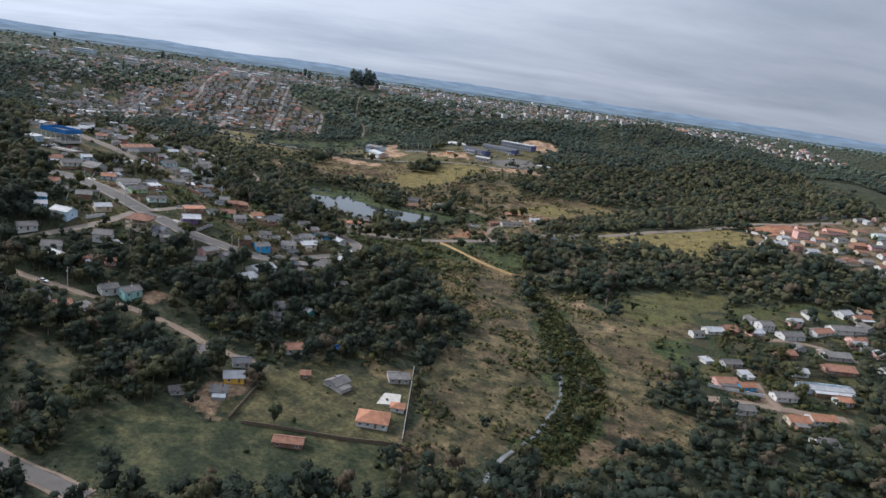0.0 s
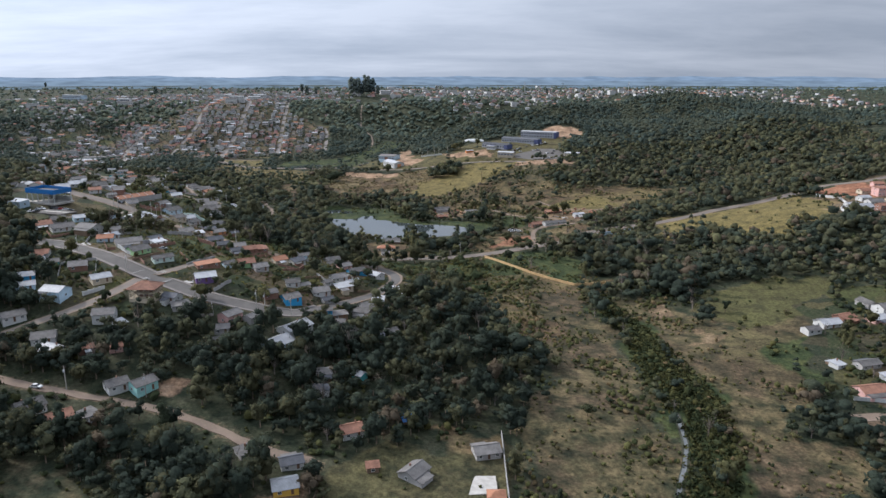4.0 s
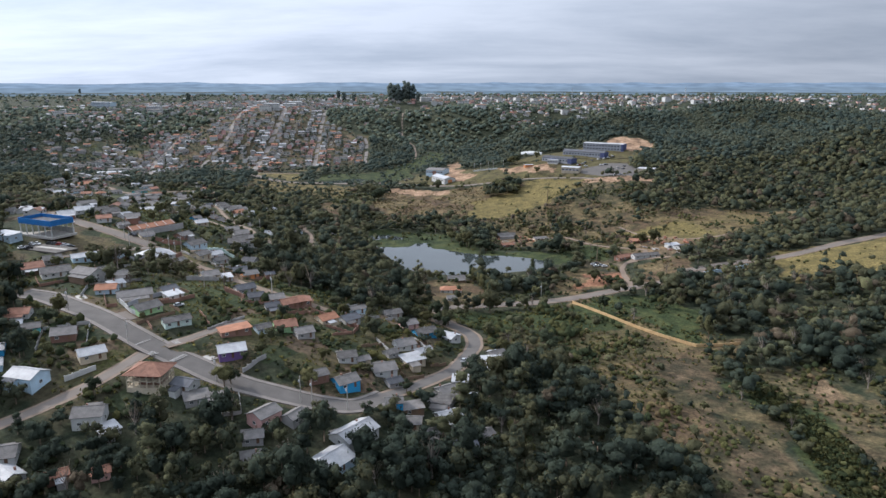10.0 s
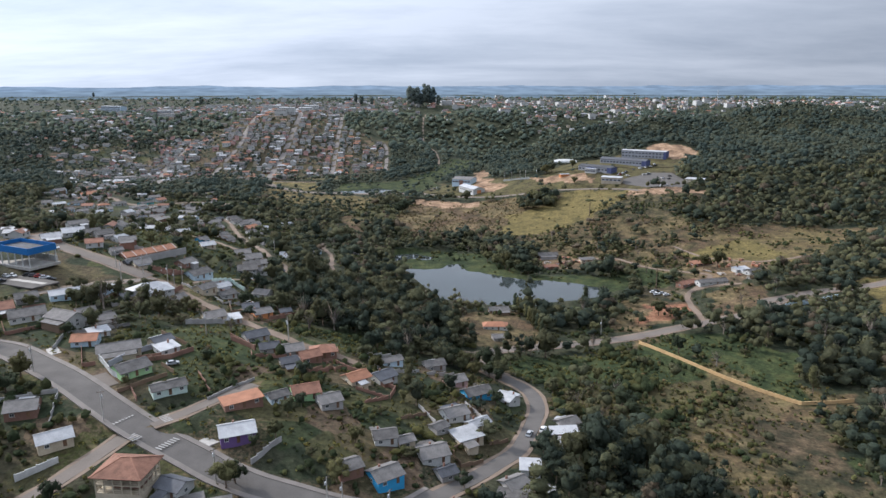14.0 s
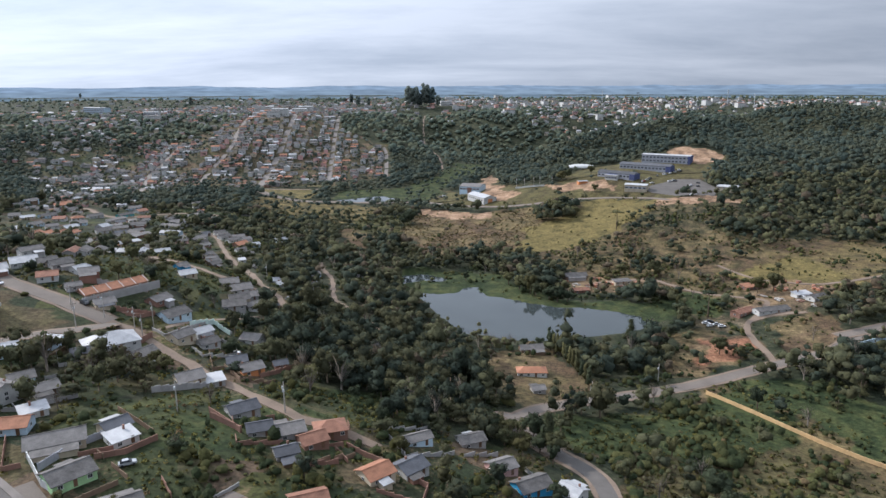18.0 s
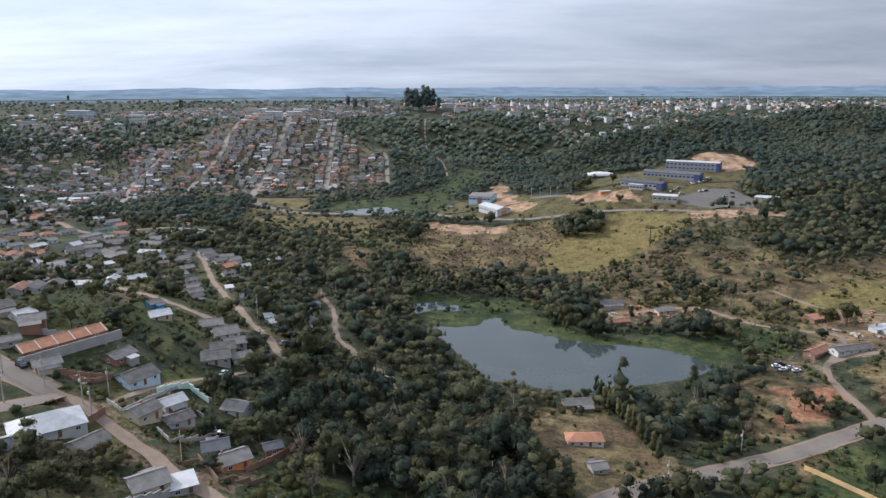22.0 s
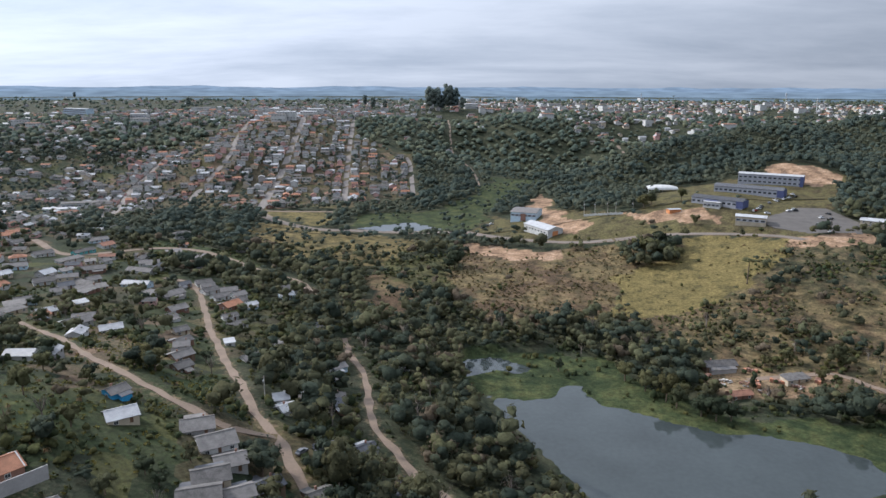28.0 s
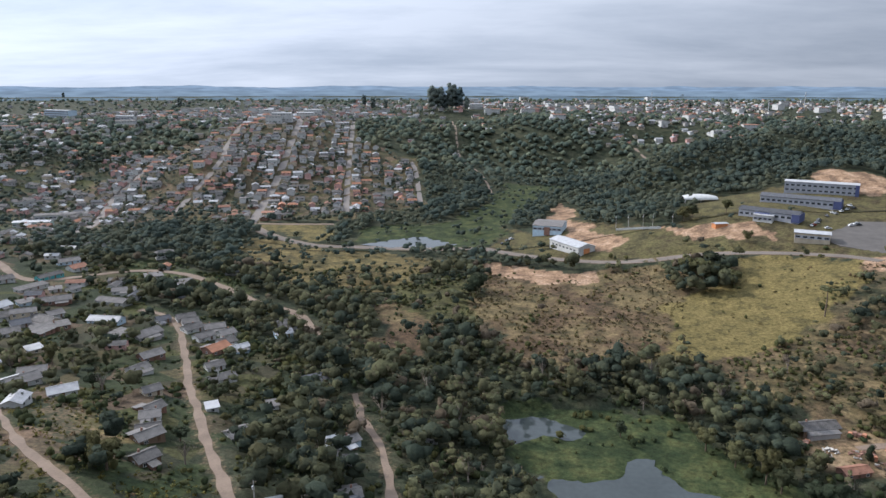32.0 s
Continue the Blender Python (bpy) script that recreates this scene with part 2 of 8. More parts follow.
WALL_WORDS = {"lblue": "pale blue rendered", "brick": "bare brick", "wood": "weathered timber", "sky": "sky-blue rendered", "grey": "unpainted grey rendered", "navy": "navy blue", "lavender": "lavender-grey"}


# ---- the lie of the land ----
HILLS = []


def hill(x, y, h, r):
    HILLS.append((x, y, h, r))


hill(504, 936, 71.7, 260)
hill(-390, 408, 43.9, 170)
hill(-744, 1092, 27.9, 260)
hill(324, 1428, -27.8, 170)
hill(120, 612, -5.7, 170)
hill(-144, 336, 16.9, 70)
hill(-354, 1218, 16, 70)
hill(66, 924, 18.9, 70)
hill(354, 1188, 10.7, 110)
hill(-900, 1716, -19.6, 260)
hill(486, 528, 19.2, 110)
hill(222, 0, -23.1, 170)
hill(-900, 816, 22.3, 170)
hill(-144, 1554, -22.1, 70)
hill(150, 1435, -35.3, 45)
hill(552, 1452, -24.3, 110)
hill(276, 714, -19.6, 70)
hill(-228, 504, 20.5, 70)
hill(-42, 594, -8.5, 110)
hill(185, 1015, 17.4, 45)
hill(108, 378, -6, 70)
hill(-570, 1056, -22.1, 110)
hill(-410, 1155, 17.7, 45)
hill(-60, 336, 7.3, 70)
hill(-375, 1330, 14.9, 45)
hill(290, 490, 11.7, 45)
hill(115, 770, 9.4, 45)
hill(486, 1188, 10.4, 110)
hill(-570, 660, 13, 110)
hill(-390, 102, 8.6, 170)
hill(470, 1230, 20, 125)
hill(325, 1225, 14, 75)
# the wooded spur behind the school, the knoll past it and the valleys on both sides
hill(70, 1090, 28, 38)
hill(128, 1125, 24, 38)
hill(195, 1155, 26, 44)
hill(245, 1190, 10, 44)
hill(-60, 1270, -17, 55)
hill(20, 1275, -15, 55)
hill(-108, 1350, -26, 42)
hill(62, 1335, -13, 42)
hill(-15, 1445, 3, 55)


def land(x, y):
    """Height of the open ground: valley, town slope, plateau, and the ridges of the horizon."""
    z = 8 + 82 / (1 + np.exp(-(y - 1290) / 75.0))
    for cx, cy, h, r in HILLS:
        z = z + h * np.exp(-((x - cx) ** 2 + (y - cy) ** 2) / (2 * r * r))
    # gullies and spurs of the wooded slopes
    wooded = np.clip((x - 225) / 90, 0, 1) * np.clip((y - 640) / 120, 0, 1) * np.clip((1500 - y) / 150, 0, 1)
    wooded = np.maximum(wooded, 0.6 * np.clip((x + 40) / 60, 0, 1) * np.clip((y - 1150) / 80, 0, 1) * np.clip((1650 - y) / 150, 0, 1))
    z = z - 5.0 * wooded + wooded * 4.5 * (np.sin(x / 31.0 + 1.2 * np.sin(y / 57.0)) + 0.6 * np.sin(y / 43.0 + x / 71.0))
    z = z - np.clip((y - 2250) / 300, 0, 1) * 4
    return z + 0.5 * np.sin(x / 17.0) * np.sin(y / 21.0) + 0.25 * np.sin(x / 7.3 + y / 9.1)


def inside(poly, x, y):
    """Which of the points lie in the polygon."""
    hit = np.zeros(np.shape(x), bool)
    for (ax, ay), (bx, by) in zip(poly, poly[1:] + poly[:1]):
        if ay != by:
            hit ^= ((ay > y) != (by > y)) & (x < (bx - ax) * (y - ay) / (by - ay) + ax)
    return hit


FIELD_MAIN = [(-112, 827), (-93, 859), (-38, 836), (3, 833), (49, 830), (91, 808), (108, 794), (74, 760), (49, 739), (18, 734), (-10, 714), (-48, 714), (-75, 704), (-99, 711), (-118, 767)]
MEADOW_A = [(48, 367), (91, 405), (102, 353), (99, 256), (99, 213), (81, 172), (61, 135), (31, 134), (36, 204), (57, 266)]
MEADOW_B = [(128, 391), (147, 322), (156, 272), (143, 220), (165, 210), (151, 178), (122, 174), (89, 137), (73, 136), (96, 181), (113, 214), (116, 257)]
MEADOW_C = [(33, 442), (72, 414), (99, 397), (96, 321), (98, 283), (99, 212), (37, 207), (47, 241), (61, 278), (57, 327), (43, 375)]
MEADOW_D = [(118, 383), (147, 385), (158, 321), (181, 274), (144, 214), (120, 213), (114, 264), (110, 322)]
LAWN = [(-80, 126), (-79, 141), (-56, 148), (-27, 145), (28, 146), (23, 133)]
LOT = [(-30, 187), (0, 204), (32, 208), (31, 148), (-32, 145)]
YARD = [(-52, 149), (-32, 145), (-34, 182), (-41, 177), (-53, 157)]
PASTURE_A = [(171, 399), (255, 398), (221, 341), (170, 334), (164, 365)]
PASTURE_B = [(169, 383), (242, 389), (226, 357), (186, 270), (154, 257), (152, 307)]
HILLFIELD = [(176, 504), (186, 544), (192, 566), (243, 562), (301, 586), (330, 572), (326, 530), (309, 485), (285, 480), (274, 496), (261, 470), (237, 475), (216, 505)]
WEEDS_A = [(-159, 388), (-134, 405), (-110, 387), (-102, 380), (-132, 364), (-150, 368)]
WEEDS_B = [(-228, 518), (-215, 528), (-193, 511), (-193, 496), (-203, 493), (-213, 497)]
WEEDS_C = [(-132, 357), (-134, 373), (-118, 413), (-76, 420), (-91, 383), (-110, 353)]
WEEDS_H = [(-172, 368), (-147, 391), (-128, 380), (-113, 362), (-118, 338), (-133, 325), (-146, 336), (-158, 350)]
WEDGE = [(-199, 549), (-206, 577), (-192, 578), (-182, 574), (-168, 552), (-163, 542), (-172, 541), (-184, 543)]
BROWN_LOT = [(-261, 603), (-260, 622), (-243, 624), (-219, 594), (-225, 583), (-238, 581)]
LIME_BANK = [(-234, 560), (-226, 567), (-216, 553), (-222, 546)]
VILLAGE_ROW = [(-203, 566), (-192, 572), (-236, 668), (-258, 724), (-272, 718), (-246, 658), (-226, 606)]
VILLAGE_GARDEN = [(-311, 722), (-306, 727), (-276, 701), (-283, 691)]
OPEN_R = [(133, 663), (162, 687), (208, 709), (256, 708), (218, 638), (178, 606), (145, 610), (121, 638)]
SCHOOL_SLOPE = [(100, 792), (176, 802), (158, 749), (111, 718), (63, 728), (56, 753), (68, 774)]
WEST_QUARTER = [(-412, 690), (-335, 612), (-302, 638), (-322, 720), (-300, 790), (-352, 838), (-395, 856), (-495, 856), (-455, 752)]
CAMPUS_ROAD = [(-105, 885), (-85, 870), (-60, 852), (-30, 836), (0, 832), (40, 830), (40, 846), (0, 856), (-28, 862), (-50, 878), (-75, 896), (-95, 910)]
YELLOW_R = [(143, 659), (165, 672), (181, 651), (167, 635), (150, 649)]
ROAD_SOUTH = [(-33, 424), (-9, 438), (36, 469), (36, 440), (10, 420), (-13, 400), (-26, 405)]
WEEDS_D = [(-342, 849), (-334, 861), (-269, 825), (-233, 783), (-273, 791), (-322, 806)]
WEEDS_E = [(-246, 581), (-259, 628), (-228, 618), (-211, 582), (-228, 577)]
FARMYARD = [(-48, 499), (-31, 533), (-9, 507), (-2, 463), (-32, 440), (-50, 466)]
REDDIRT = [(57, 538), (81, 540), (73, 509), (54, 504)]
FIELD_R1 = [(107, 653), (169, 655), (185, 642), (169, 612), (124, 629)]
FIELD_R2 = [(98, 562), (143, 565), (120, 523), (94, 514)]
SCRUB_S = [(-35, 422), (10, 456), (47, 474), (74, 441), (68, 430), (-37, 405)]
CAMPUS = [(-99, 907), (-88, 972), (-69, 942), (-29, 1074), (-25, 941), (26, 895), (75, 985), (112, 990), (150, 988), (205, 985), (214, 960), (115, 803), (45, 839), (-22, 848), (-69, 877)]
MARSH = [(-214, 929), (-205, 984), (-144, 1007), (-110, 1061), (-92, 1136), (-77, 1203), (-17, 1174), (-48, 1106), (-87, 983), (-103, 908)]
TOWN = [(-443, 951), (-542, 1146), (-512, 1232), (-439, 1322), (-396, 1581), (-292, 1416), (-260, 1307), (-184, 1259), (-163, 1063), (-229, 1011), (-302, 1003), (-370, 975)]
SCRUB_U = [(-292, 940), (-214, 907), (-180, 895), (-131, 877), (-168, 802), (-207, 798), (-273, 856)]
SUBURB = [(-219, 365), (-209, 394), (-198, 443), (-187, 479), (-118, 413), (-70, 399), (-34, 400), (-18, 380), (-28, 326), (-48, 297), (-78, 283), (-109, 274), (-153, 267)]
VILLAGE = [(-385, 742), (-294, 770), (-224, 730), (-189, 694), (-179, 619), (-197, 627), (-193, 563), (-274, 662), (-283, 596)]
VILLAGE2 = [(-194, 544), (-179, 562), (-140, 559), (-129, 534), (-145, 505), (-169, 489)]
RIGHTTOWN = [(217, 359), (275, 369), (358, 396), (227, 199), (186, 220), (169, 243)]
GYM = [(-353, 557), (-248, 457), (-195, 436), (-215, 414), (-228, 400), (-239, 394)]
GYMFIELD = [(-245, 432), (-245, 455), (-228, 449), (-212, 444), (-195, 437), (-202, 428), (-209, 422), (-217, 416)]
GYMPARK = [(-253, 420), (-241, 425), (-219, 414), (-225, 404), (-247, 412)]
CUTBANK = [(-111, 864), (-82, 854), (-37, 838), (-43, 822), (-74, 824), (-101, 838)]
SHEDYARD = [(-57, 1010), (-29, 1074), (-32, 949), (-14, 889), (-26, 861), (-46, 881), (-45, 948)]
CAMPUSDIRT = [(160, 1000), (172, 1020), (212, 984), (206, 953), (175, 948)]
CAMPUSLOT = [(99, 850), (140, 883), (161, 879), (166, 841), (155, 814), (123, 816), (105, 832)]
CAMPUSPATH = [(12, 894), (65, 866), (77, 850), (77, 860), (69, 877), (25, 893)]
EARTH1 = [(-99, 221), (-91, 231), (-82, 228), (-85, 214), (-92, 213)]
REDHILL = [(338, 588), (372, 598), (392, 566), (384, 552), (366, 540), (346, 556)]
SLOPE_A = [(-14, 709), (50, 753), (119, 709), (168, 666), (106, 643), (75, 630), (61, 663), (17, 676)]
SLOPE_B = [(43, 543), (64, 552), (83, 539), (78, 509), (48, 488), (38, 504)]
SLOPE_C = [(-169, 779), (-145, 795), (-132, 728), (-142, 706), (-163, 722)]
SLOPE_D = [(-167, 825), (-119, 839), (-113, 767), (-138, 757), (-163, 792)]
WEEDS_F = [(-247, 519), (-236, 544), (-208, 534), (-185, 524), (-190, 504), (-211, 497), (-221, 481)]
WEEDS_G = [(-312, 602), (-270, 635), (-207, 559), (-215, 504)]
ROUGH_L = [(-136, 182), (-112, 177), (-95, 157), (-78, 141), (-75, 126), (-104, 124)]
CLEARING = [(10, 219), (31, 219), (29, 206), (9, 204)]
SHORE_R = [(68, 617), (93, 599), (79, 569), (57, 572)]
SLOPE_E = [(-1, 719), (49, 734), (99, 730), (152, 717), (220, 723), (152, 601), (104, 578), (83, 602), (51, 624), (19, 657), (-5, 686)]
FIELD_YELLOW = [(-10, 768), (46, 831), (101, 809), (96, 773), (53, 739), (3, 715), (-32, 708)]
GROVE = [(-9, 797), (-1, 830), (21, 834), (38, 818), (34, 791), (13, 789)]
CAMPUSDIRT_B = [(99, 809), (153, 810), (180, 808), (170, 791), (122, 784), (101, 799)]
CAMPUSDIRT_C = [(15, 904), (47, 879), (81, 860), (76, 849), (32, 869), (12, 885)]
RUINS = [(-1, 649), (17, 663), (55, 648), (69, 634), (48, 628), (13, 628)]
JUNKYARD = [(64, 566), (86, 581), (96, 571), (80, 547), (60, 550)]
HUTS = [(106, 614), (129, 632), (158, 613), (136, 573), (103, 575), (97, 591)]
TOWN_LEFT = [(-473, 845), (-682, 1155), (-619, 1210), (-541, 1190), (-515, 1082), (-420, 893), (-435, 859)]
ROADSIDE = [(-39, 432), (-25, 450), (7, 472), (41, 491), (72, 503), (79, 518), (47, 508), (1, 488), (-27, 461), (-41, 439)]
VERGE_S = [(-36, 407), (9, 452), (48, 479), (61, 449), (83, 416), (64, 385), (-9, 363), (-10, 392)]
VERGE_E = [(52, 486), (94, 489), (121, 460), (98, 417), (78, 450), (48, 464)]
SUBURB_B = [(-228, 365), (-296, 471), (-266, 509), (-268, 663), (-169, 511), (-143, 449), (-98, 414), (-119, 341), (-199, 368)]
GYM_LAWN = [(-247, 407), (-231, 399), (-235, 388)]
TREES_G = [(-214, 416), (-199, 428), (-180, 405), (-165, 410), (-153, 390), (-171, 377), (-201, 396)]
FRONT_LAWN = [(-81, 128), (-34, 140), (21, 152), (28, 118), (-54, 93), (-76, 104)]
SLOPE_F = [(88, 650), (118, 684), (165, 697), (227, 717), (291, 711), (268, 669), (221, 646), (180, 604), (116, 607)]
DIRT_STREET = [(-158, 222), (-125, 222), (-117, 205), (-95, 200), (-47, 200), (-29, 192), (-39, 180), (-90, 187), (-120, 197), (-141, 191)]
WALL_MEADOW = [(-33, 419), (45, 483), (72, 489), (77, 462), (107, 431), (129, 421), (118, 406), (95, 402), (60, 396), (59, 363), (66, 322), (68, 308), (45, 303), (42, 327), (33, 376), (22, 412), (-6, 430)]
GYMSTRIP = [(-243, 416), (-241, 418), (-223, 412), (-224, 410)]
PATIO = [(17, 187), (27, 187), (27, 177), (17, 176)]
ESTATE = [(330, 566), (309, 490), (330, 476), (396, 445), (520, 470), (560, 560), (470, 620), (400, 600), (372, 592)]
PASTURE_C = [(244, 380), (322, 395), (314, 370), (265, 357), (240, 352)]
PASTURE_D = [(176, 312), (204, 318), (192, 276), (169, 257), (171, 288)]
PALE_PATCH = [(142, 325), (158, 322), (155, 306), (137, 303)]
PALE_PATCH_B = [(136, 376), (146, 372), (146, 345), (137, 346)]
CREEK_BELT = [(101, 396), (112, 392), (118, 355), (124, 310), (127, 257), (126, 230), (120, 208), (110, 186), (98, 163), (84, 150), (76, 164), (88, 186), (99, 208), (103, 226), (99, 254), (104, 308), (102, 370)]
FARPOND_FRONT = [(-215, 908), (-118, 905), (-112, 928), (-140, 962), (-200, 948)]
TURN_BANK = [(-300, 978), (-285, 992), (-238, 994), (-230, 965), (-236, 930), (-258, 942), (-282, 960)]
POND = [(-95, 623), (-95, 623), (-88, 618), (-78, 617), (-69, 619), (-63, 624), (-63, 632), (-58, 634), (-50, 632), (-52, 625), (-47, 615), (-19, 599), (-7, 592), (6, 593), (24, 586), (38, 578), (41, 560), (25, 550), (1, 542), (-14, 538), (-33, 536), (-50, 545), (-61, 546), (-70, 564), (-81, 590)]
MAT = [(-111, 660), (-85, 675), (-43, 669), (-26, 636), (-5, 608), (22, 609), (69, 593), (58, 566), (41, 560), (6, 574), (-39, 592), (-95, 617)]
POOL = [(-105, 660), (-93, 664), (-80, 658), (-71, 650), (-78, 645), (-90, 649), (-102, 640)]
POND_FAR = [(-198, 924), (-177, 942), (-158, 954), (-137, 934), (-127, 924), (-149, 918), (-174, 916)]
GYMPARK_Z = 50.7
GYM_Z = 53.3
FAR_LEVEL = 13.0
MARGIN = [(x + (x + 22) * 0.09, y + (y - 580) * 0.12) for x, y in POND]
CREEK = [(57.0, 126.0), (60.7, 136.4), (64.2, 145.4), (68.8, 154.2), (76.1, 164.8), (85.0, 177.2), (92.2, 192.3), (99.6, 210.1), (102.7, 225.0), (104.5, 238.0)]
# ground cover: zone, channel (0 dry grass, 1 lush grass, 2 bare earth), amount
COVER = [(FIELD_MAIN, 0, 0.66), (MEADOW_A, 0, 0.38), (MEADOW_B, 0, 0.41), (MEADOW_C, 0, 0.37), (MEADOW_D, 0, 0.39), (LAWN, 1, 0.3), (LAWN, 0, 0.2), (LOT, 1, 0.3), (LOT, 0, 0.4), (YARD, 2, 0.45), (PASTURE_A, 1, 0.4), (PASTURE_A, 0, 0.5), (PASTURE_B, 1, 0.25), (PASTURE_B, 0, 0.5), (VERGE_S, 1, 0.3), (VERGE_S, 0, 0.7), (GYM_LAWN, 1, 0.9), (SLOPE_F, 0, 0.6), (WALL_MEADOW, 1, 0.14), (WALL_MEADOW, 0, 0.85), (FIELD_MAIN, 1, 0.08), (FRONT_LAWN, 1, 0.25), (FRONT_LAWN, 0, 0.15), (HILLFIELD, 0, 1.0), (WEEDS_A, 1, 0.5), (WEEDS_B, 1, 0.6), (WEEDS_B, 0, 0.12), (WEEDS_C, 1, 0.8), (WEDGE, 1, 0.6), (WEDGE, 0, 0.3), (BROWN_LOT, 0, 0.7), (BROWN_LOT, 2, 0.25), (LIME_BANK, 1, 0.8), (VILLAGE_GARDEN, 1, 0.9), (OPEN_R, 0, 0.7), (SCHOOL_SLOPE, 0, 0.35), (YELLOW_R, 0, 0.5), (ROAD_SOUTH, 1, 0.7), (WEEDS_H, 1, 0.5), (WEEDS_H, 0, 0.3), (WEEDS_D, 1, 0.9), (WEEDS_E, 0, 0.6), (FARMYARD, 0, 0.7), (REDDIRT, 3, 0.5), (REDHILL, 3, 1.0), (FIELD_R1, 0, 1.0), (FIELD_R2, 0, 0.9), (SCRUB_S, 1, 0.7), (CAMPUS, 1, 0.32), (CAMPUS, 0, 0.6), (MARSH, 1, 0.6), (MARSH, 0, 0.4), (MAT, 1, 1.0), (TOWN, 2, 0.22), (SCRUB_U, 0, 0.45), (SLOPE_E, 0, 0.5), (VERGE_E, 1, 0.8), (CAMPUSDIRT_B, 2, 1.0), (CAMPUSDIRT_C, 2, 0.9), (RUINS, 2, 0.3), (RUINS, 0, 0.6), (JUNKYARD, 2, 0.25), (HUTS, 2, 0.32), (VILLAGE, 2, 0.08), (RIGHTTOWN, 2, 0.12), (GYMFIELD, 0, 0.95), (CUTBANK, 2, 1.0), (SHEDYARD, 2, 0.9), (CAMPUSDIRT, 2, 1.0), (CAMPUSPATH, 2, 1.0), (EARTH1, 2, 1.0), (SLOPE_A, 0, 0.5), (SLOPE_B, 0, 0.7), (SLOPE_C, 0, 0.7), (SLOPE_D, 0, 0.5), (SLOPE_D, 1, 0.4), (WEEDS_F, 1, 0.4), (WEEDS_G, 1, 0.4), (ROUGH_L, 0, 0.2), (CLEARING, 0, 0.6), (SHORE_R, 1, 0.8), (PASTURE_C, 1, 0.5), (PASTURE_C, 0, 0.5), (PASTURE_D, 1, 0.75), (PALE_PATCH, 2, 0.3), (PALE_PATCH_B, 2, 0.35), (ESTATE, 2, 0.3), (CREEK_BELT, 1, 0.7)]
